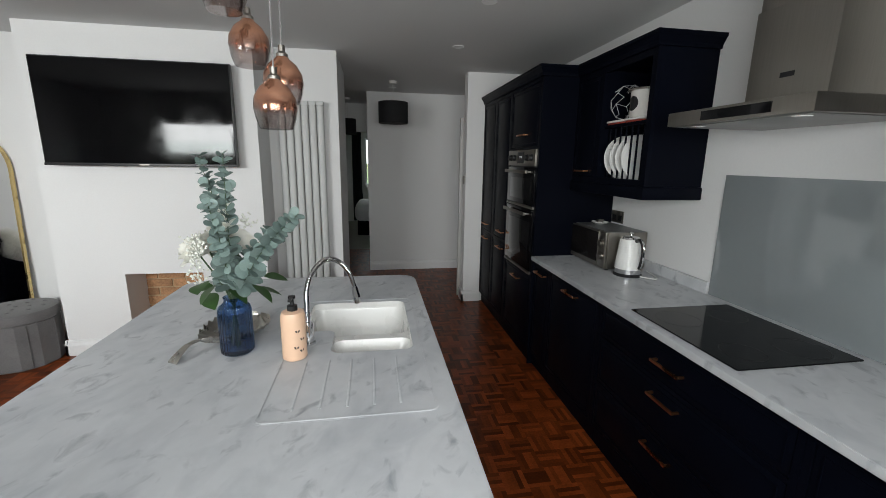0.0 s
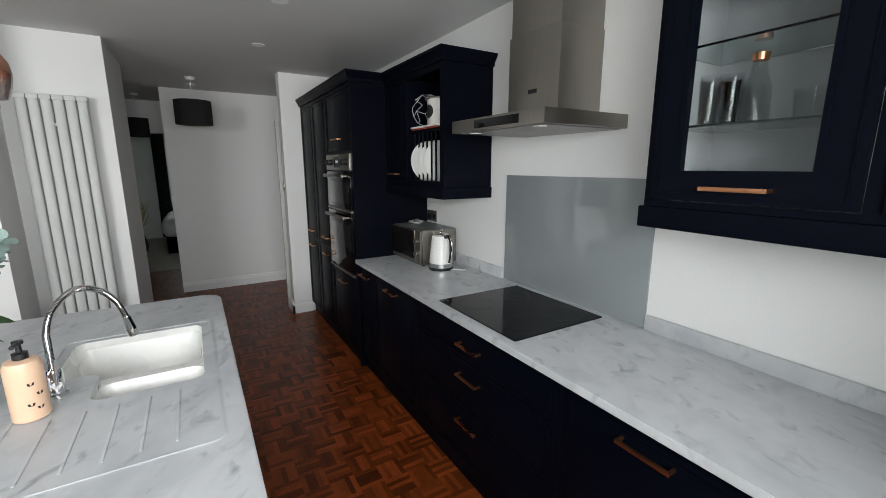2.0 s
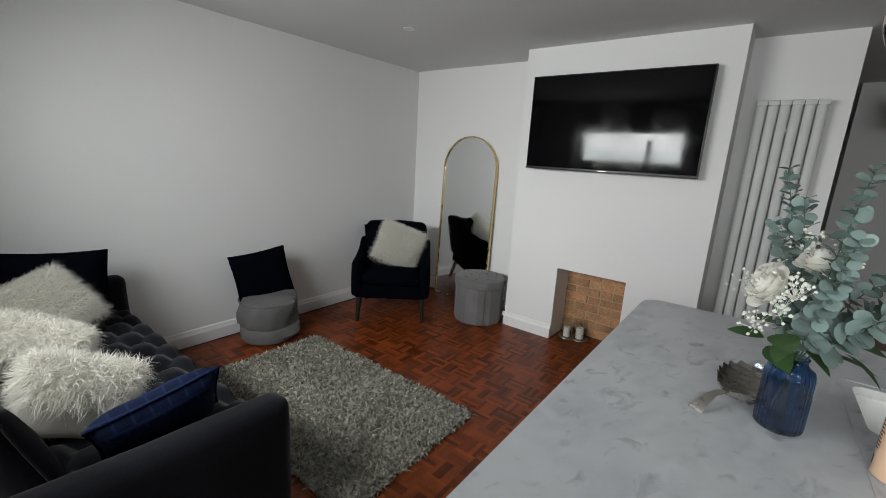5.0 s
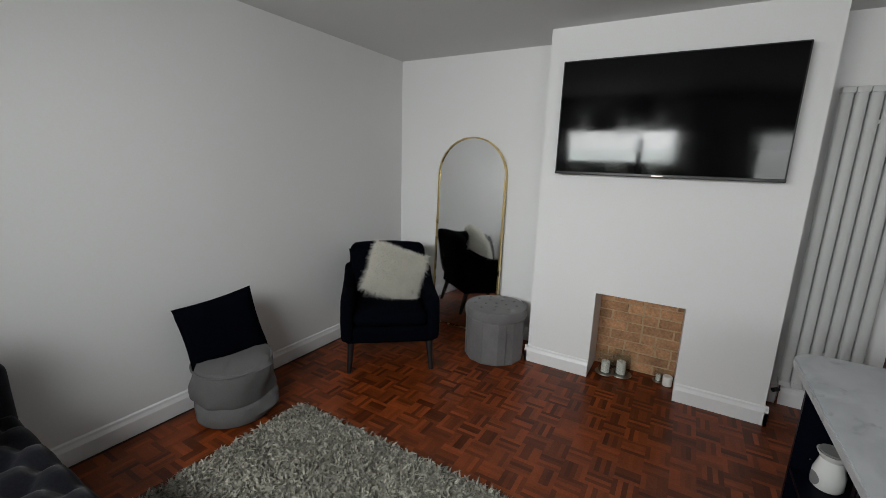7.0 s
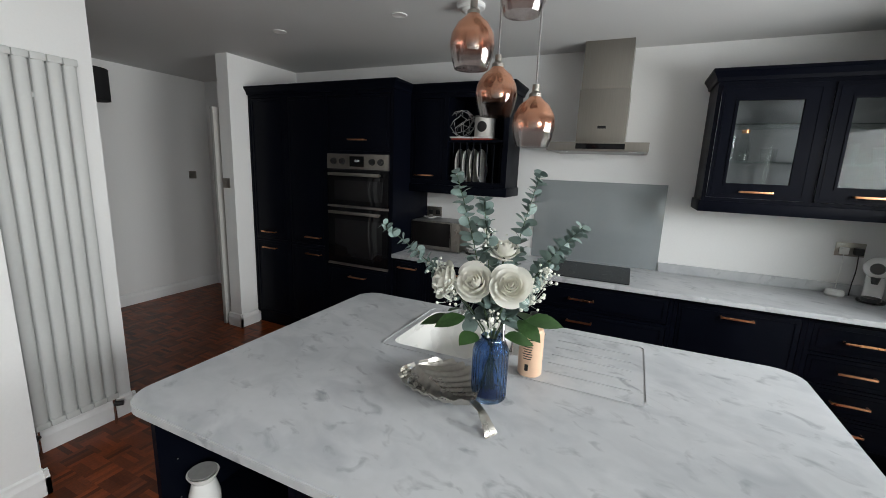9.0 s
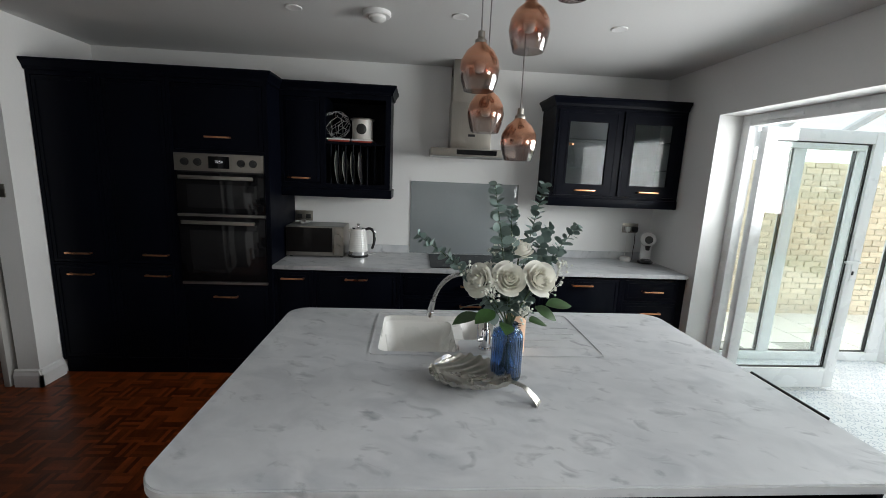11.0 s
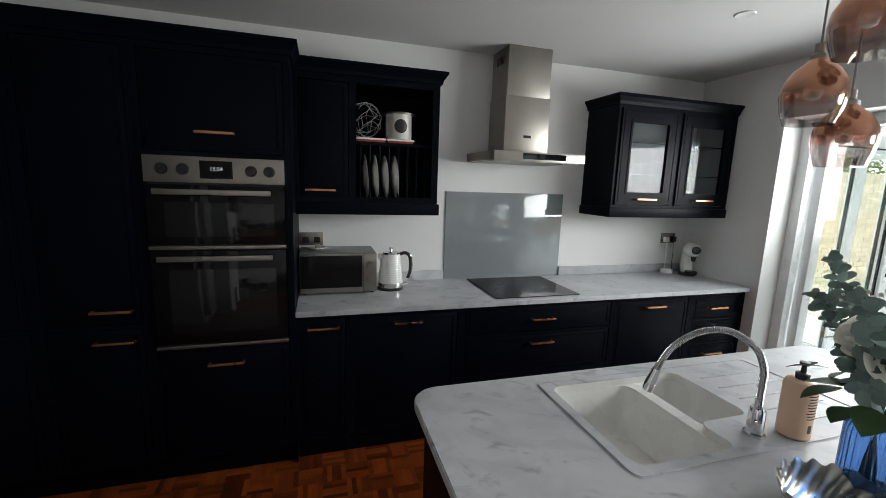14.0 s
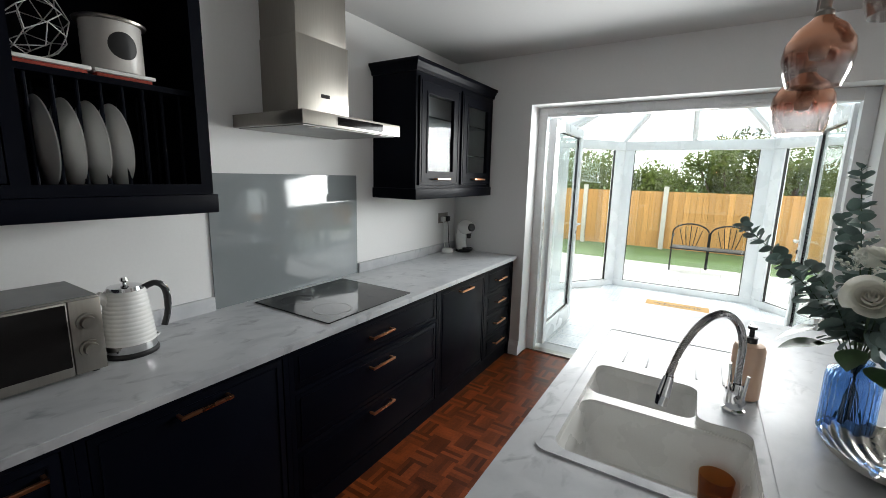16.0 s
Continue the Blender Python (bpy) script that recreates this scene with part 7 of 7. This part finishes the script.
# plate rack contents
for y in (2.232, 2.172, 2.112, 2.052):
    bm = lathe([(0.0, 0.0), (0.065, 0.0), (0.075, 0.006), (0.132, 0.016), (0.134, 0.019), (0.075, 0.011), (0.0, 0.006)], 40)
    bmesh.ops.transform(bm, verts=bm.verts, matrix=pose(1.665, y, 1.5735, 90 - 4, 0, 0))
    solid("dinner_plate", bm, M_WHITE, "white dinner plate upright in the plate rack", "plate", "plates in the rack", smooth=40)
for y0, y1, zz in ((2.105, 2.283, 1.7735), (1.935, 2.100, 1.7735)):
    bk_ = thing("serving_dish", "flat white serving dish with red underside on the shelf", "dish", (1.66, (y0 + y1) / 2, zz))
    part("dish", boxes(((1.565, y0, zz + 0.012), (1.80, y1, zz + 0.024)), bevel=0.005), M_WHITE, bk_, world=True)
    part("red_mat", boxes(((1.575, y0 + 0.008, zz), (1.79, y1 - 0.008, zz + 0.0118)), bevel=0.003), mat("red_felt", (0.35, 0.05, 0.03), 0.8), bk_, "red base", world=True)
ball = bmesh.new()
bmesh.ops.create_icosphere(ball, subdivisions=2, radius=0.105)
wire = bmesh.new()
bmesh.ops.rotate(ball, verts=ball.verts, matrix=Matrix.Rotation(0.4, 3, "X"))
rnd2 = random.Random(4)
ball.edges.ensure_lookup_table()
for e in ball.edges:
    if rnd2.random() < 0.62:
        tube([e.verts[0].co, e.verts[1].co], 0.0016, 5, wire)
ball.free()
bmesh.ops.translate(wire, verts=wire.verts, vec=(1.665, 2.222, 1.7985 + 0.1065))
solid("wire_ornament", wire, mat("white_wire", (0.55, 0.55, 0.55), 0.4), "open geometric white wire ball ornament", "ornament")
po = thing("storage_pot", "pale metal storage pot with lid and round black label", "pot", (1.64, 2.02, 1.7980))
part("pot", lathe([(0.0, 0.0), (0.076, 0.0), (0.079, 0.005), (0.079, 0.145), (0.0, 0.145)], 36), mat("pale_enamel", (0.62, 0.60, 0.57), 0.35, vary=0.04), po)
part("lid", lathe([(0.0, 0.1455), (0.092, 0.1455), (0.094, 0.152), (0.080, 0.158), (0.0, 0.160)], 36), M_STEEL, po)
part("badge", disc_on_tube(0.0797, 180, 0.075, 0.040), M_BLACK, po, "round black label")

# glasses in the glazed cabinet
M_CLEAR = thin_glass("drinking_glass", (0.97, 0.98, 0.98), 0.04)
for y, r, h, up in ((0.455, 0.030, 0.155, 1), (0.392, 0.030, 0.150, 1), (0.435, 0.030, 0.150, 2), (0.190, 0.045, 0.080, 1), (-0.12, 0.032, 0.12, 1), (-0.20, 0.032, 0.12, 1), (-0.33, 0.040, 0.10, 1)):
    bm = lathe([(0.0, 0.0), (r * 0.85, 0.0), (r, h), (r - 0.002, h), (r * 0.85 - 0.002, 0.006), (0.0, 0.006)], 24)
    bmesh.ops.translate(bm, verts=bm.verts, vec=(1.70 if up == 1 else 1.78, y, 1.6625))
    solid("drinking_glass", bm, M_CLEAR, "clear drinking glass on the cabinet's glass shelf", "glass", "glasses in the cabinet")
bo = thing("glass_bottle", "clear glass bottle with copper cap in the cabinet", "bottle", (1.70, 0.325, 1.6625))
part("glass", lathe([(0.0, 0.0), (0.036, 0.0), (0.038, 0.01), (0.036, 0.10), (0.020, 0.145), (0.018, 0.175), (0.016, 0.175), (0.018, 0.143), (0.034, 0.10), (0.036, 0.01), (0.0, 0.006)], 24), M_CLEAR, bo)
part("cap", lathe([(0.0, 0.1755), (0.020, 0.1755), (0.022, 0.195), (0.0, 0.197)], 20), M_COPPER, bo, "copper cap")

# sink tumbler
tm = thing("amber_tumbler", "amber glass tumbler standing in the sink bowl", "glass", (-0.105, 1.465, RIM - 0.1895))
part("glass", lathe([(0.0, 0.0), (0.034, 0.0), (0.040, 0.085), (0.0375, 0.085), (0.032, 0.008), (0.0, 0.008)], 28), thin_glass("amber_glass", (0.80, 0.56, 0.34)), tm)

# wax burner on the island shelf
wb = thing("wax_burner", "white ceramic wax burner on the island shelf", "wax burner", (-0.750, 2.080, 0.4185), 200)
bm = lathe([(0.0, 0.0), (0.040, 0.0), (0.048, 0.012), (0.048, 0.06), (0.036, 0.105), (0.034, 0.115), (0.044, 0.130), (0.048, 0.140), (0.044, 0.140), (0.030, 0.122), (0.0, 0.120)], 36)
part("body", bm, M_WHITE, wb)
# No hole is cut: a flat grey disc paints the shade inside the opening.
part("opening", disc_on_tube(0.0489, 0, 0.034, 0.025), mat("burner_hollow_shade", (0.22, 0.22, 0.22), 0.8), wb, "grey disc painted as the shaded tealight opening")
part("wax_dish", lathe([(0.0, 0.1405), (0.040, 0.1405), (0.042, 0.146), (0.038, 0.146), (0.0, 0.143)], 28), mat("grey_wax", (0.30, 0.30, 0.29), 0.4), wb, "shallow grey wax dish")

# bar stool at the island's end
bs = thing("bar_stool", "tan leather bar stool with black metal frame", "bar stool", (-0.19, 0.16, 0.0))
part("seat", soft_box((-0.19, -0.165, 0.595), (0.19, 0.165, 0.645), 0.022, 0.006), mat("tan_leather", (0.46, 0.24, 0.13), 0.45, vary=0.12, scale=10, fine=120, bump=0.15), bs, "tan leather seat")
for sx in (-1, 1):
    for sy in (-1, 1):
        part("leg", tube([(sx * 0.155, sy * 0.13, 0.594), (sx * 0.20, sy * 0.17, 0.0)], 0.010, 8), M_IRON, bs)
part("footrest", tube([(-0.184, -0.156, 0.22), (0.184, -0.156, 0.22), (0.184, 0.156, 0.22), (-0.184, 0.156, 0.22), (-0.184, -0.156, 0.22)], 0.007, 8), M_IRON, bs)
part("back_bar", tube([(-0.18, -0.16, 0.60), (-0.185, -0.185, 0.70), (0.185, -0.185, 0.70), (0.18, -0.16, 0.60)], 0.009, 8), M_IRON, bs)

# bedroom beyond the hall
bd = thing("bed", "made bed with white duvet in the far bedroom", "bed", (0.55, 9.3, 0.0))
part("base", boxes(((-0.22, 8.5, 0.0), (1.5, 10.3, 0.30)), bevel=0.01), M_NAVYVELVET, bd, world=True)
part("duvet", soft_box((-0.26, 8.46, 0.28), (1.52, 10.2, 0.62), 0.12, 0.04), mat("white_bedding", (0.70, 0.70, 0.72), 0.9, vary=0.06, fine=60, bump=0.2), bd, "rumpled white duvet", world=True)
cu = bmesh.new()
rows = [[cu.verts.new((-0.385 + 0.30 * i / 40 * (0.75 + 0.25 * (z < 0.5)), 10.42 + 0.035 * math.sin(i * 1.1), z)) for i in range(41)] for z in (0.04, 0.8, 1.6, 2.25)]
for a_, b_ in zip(rows, rows[1:]):
    for i in range(40):
        cu.faces.new((a_[i], a_[i + 1], b_[i + 1], b_[i]))
bmesh.ops.solidify(cu, geom=cu.faces[:], thickness=0.006)
solid("curtain", cu, mat("dark_green_curtain", (0.016, 0.035, 0.038), 0.85, vary=0.2, bump=0.1), "dark green curtain drawn back at the bedroom window", "curtain", smooth=60)
w2 = thing("window_2", "white framed bedroom window", "window", (0.5, 10.7, 0.9), kind="structure")
part("window_frame", frame_bars(-0.099, 1.299, 0.901, 2.099, 10.66, 10.72, 0.06), M_PVC, w2, world=True)
p = part("pane", boxes(((-0.038, 10.687, 0.962), (1.238, 10.693, 2.038))), M_PANE, w2, world=True)
p.visible_shadow = False
fv = thing("floor_vase", "black vase of dried pampas grass in the bedroom", "vase", (-0.62, 8.9, 0.0))
part("vase", lathe([(0.0, 0.0), (0.07, 0.0), (0.10, 0.12), (0.06, 0.30), (0.035, 0.40), (0.045, 0.45), (0.0, 0.45)], 24), M_BLACK, fv)
sp_ = [(Vector((random.Random(i).gauss(0, 0.02), random.Random(i + 99).gauss(0, 0.02), 0.44)), Vector((0, 0, 1))) for i in range(120)]
me = blades(sp_, 0.55, 0.006, 3, 0.2, 0.18)
me.materials.append(mat("pampas", (0.42, 0.33, 0.20), 0.9))
ob = new("dried_grass", me)
ob.parent = fv

# ---- floor pieces ----
SQ, NF = 0.1205, 5
fw = SQ / NF
blk = boxes(((-SQ / 2 + 0.0001, -fw / 2 + 0.0001, -0.0115), (SQ / 2 - 0.0001, fw / 2 - 0.0001, 0.0)))
me_block = bpy.data.meshes.new("parquet_block")
blk.to_mesh(me_block)
blk.free()
me_block.materials.append(M_PARQUET_P)
floor_ob = bpy.data.objects["floor"]
rnd = random.Random(9)
vs, fs, single = [], [], 0
for i in range(-32, 18):
    for j in range(-6, 60):
        cx, cy = i * SQ + 0.05, j * SQ + 0.02
        inside = (XL < cx < XR and YS - 0.17 < cy < YN + 0.05) or (-0.17 - 0.06 < cx < 1.98 and YN < cy < 5.66) or (-0.78 < cx < 0.26 and 4.5 < cy < 7.1)
        if not inside or (cy < YS and not -0.78 < cx < 1.25):
            continue
        for k in range(NF):
            o = (k - (NF - 1) / 2) * fw
            dz = rnd.uniform(-0.00015, 0.0)
            if (i + j) % 2:
                x0, x1, y0, y1, turn, px, py = cx - SQ / 2, cx + SQ / 2, cy + o - fw / 2, cy + o + fw / 2, 0, cx, cy + o
            else:
                x0, x1, y0, y1, turn, px, py = cx + o - fw / 2, cx + o + fw / 2, cy - SQ / 2, cy + SQ / 2, 90, cx + o, cy
            if 0.42 < cx < 1.22 and -0.45 < cy < 0.62 and single < 300:
                ob = new("parquet_block", me_block)
                ob.matrix_basis, ob.parent = pose(px, py, dz, 0, 0, turn), floor_ob
                single += 1
                continue
            b = len(vs)
            g = 0.0
            vs += [(x, y, z) for z in (-0.0115, dz) for x, y in ((x0 + g, y0 + g), (x1 - g, y0 + g), (x1 - g, y1 - g), (x0 + g, y1 - g))]
            fs += [tuple(b + q for q in f) for f in ((4, 5, 6, 7), (0, 1, 5, 4), (1, 2, 6, 5), (2, 3, 7, 6), (3, 0, 4, 7))]
me = bpy.data.meshes.new("parquet_blocks")
me.from_pydata(vs, [], fs)
me.materials.append(M_PARQUET)
ob = new("parquet_blocks", me)
ob.parent = floor_ob
ob["kind"] = "stuff"

# printed tiles in the conservatory
TS = 0.30
tl = boxes(((0.0015, 0.0015, 0.0), (TS - 0.0015, TS - 0.0015, 0.006)), bevel=0.001)
me_tile = bpy.data.meshes.new("floor_tile")
tl.to_mesh(me_tile)
tl.free()
me_tile.materials.append(M_TILE)
cons_floor = bpy.data.objects["floor_conservatory"]
vs, fs = [], []


def ring_piece(cx, cy, r, w, a0, a1, n):
    for q in range(n):
        b = len(vs)
        for a in (a0 + (a1 - a0) * q / n, a0 + (a1 - a0) * (q + 1) / n):
            vs.append((cx + r * math.cos(a), cy + r * math.sin(a), 0.0066))
            vs.append((cx + (r + w) * math.cos(a), cy + (r + w) * math.sin(a), 0.0066))
        fs.append((b, b + 1, b + 3, b + 2))


nx, ny = int((CX1 - CX0) / TS), int((CY1 - CY0) / TS)
for i in range(nx + 1):
    for j in range(ny + 1):
        x, y = CX0 + 0.0 + i * TS, CY0 + j * TS
        if y + TS > CY1 + 0.001 or not in_conservatory(x + TS / 2, y + TS / 2, -0.10):
            continue
        ob = new("floor_tile", me_tile)
        ob.location, ob.parent = (x, y, 0.0002), cons_floor
        for qx in (0, 1):
            for qy in (0, 1):
                cx, cy = x + TS * (0.25 + 0.5 * qx), y + TS * (0.25 + 0.5 * qy)
                ring_piece(cx, cy, 0.040, 0.005, 0, 2 * math.pi, 20)
                for a in range(4):
                    ang = math.pi / 2 * a
                    if (qx + qy) % 2:
                        ring_piece(cx + 0.018 * math.cos(ang), cy + 0.018 * math.sin(ang), 0.011, 0.004, 0, 2 * math.pi, 10)
                        ring_piece(cx + 0.072 * math.cos(ang + 0.785), cy + 0.072 * math.sin(ang + 0.785), 0.020, 0.005, 0, 2 * math.pi, 12)
                    else:
                        ring_piece(cx, cy, 0.006, 0.026, ang - 0.16, ang + 0.16, 2)
                        ring_piece(cx, cy, 0.056, 0.006, ang + 0.3, ang + 1.27, 6)
me = bpy.data.meshes.new("tile_print")
me.from_pydata(vs, [], fs)
me.materials.append(M_INK)
ob = new("tile_print", me)
ob.parent = cons_floor
ob["kind"] = "stuff"
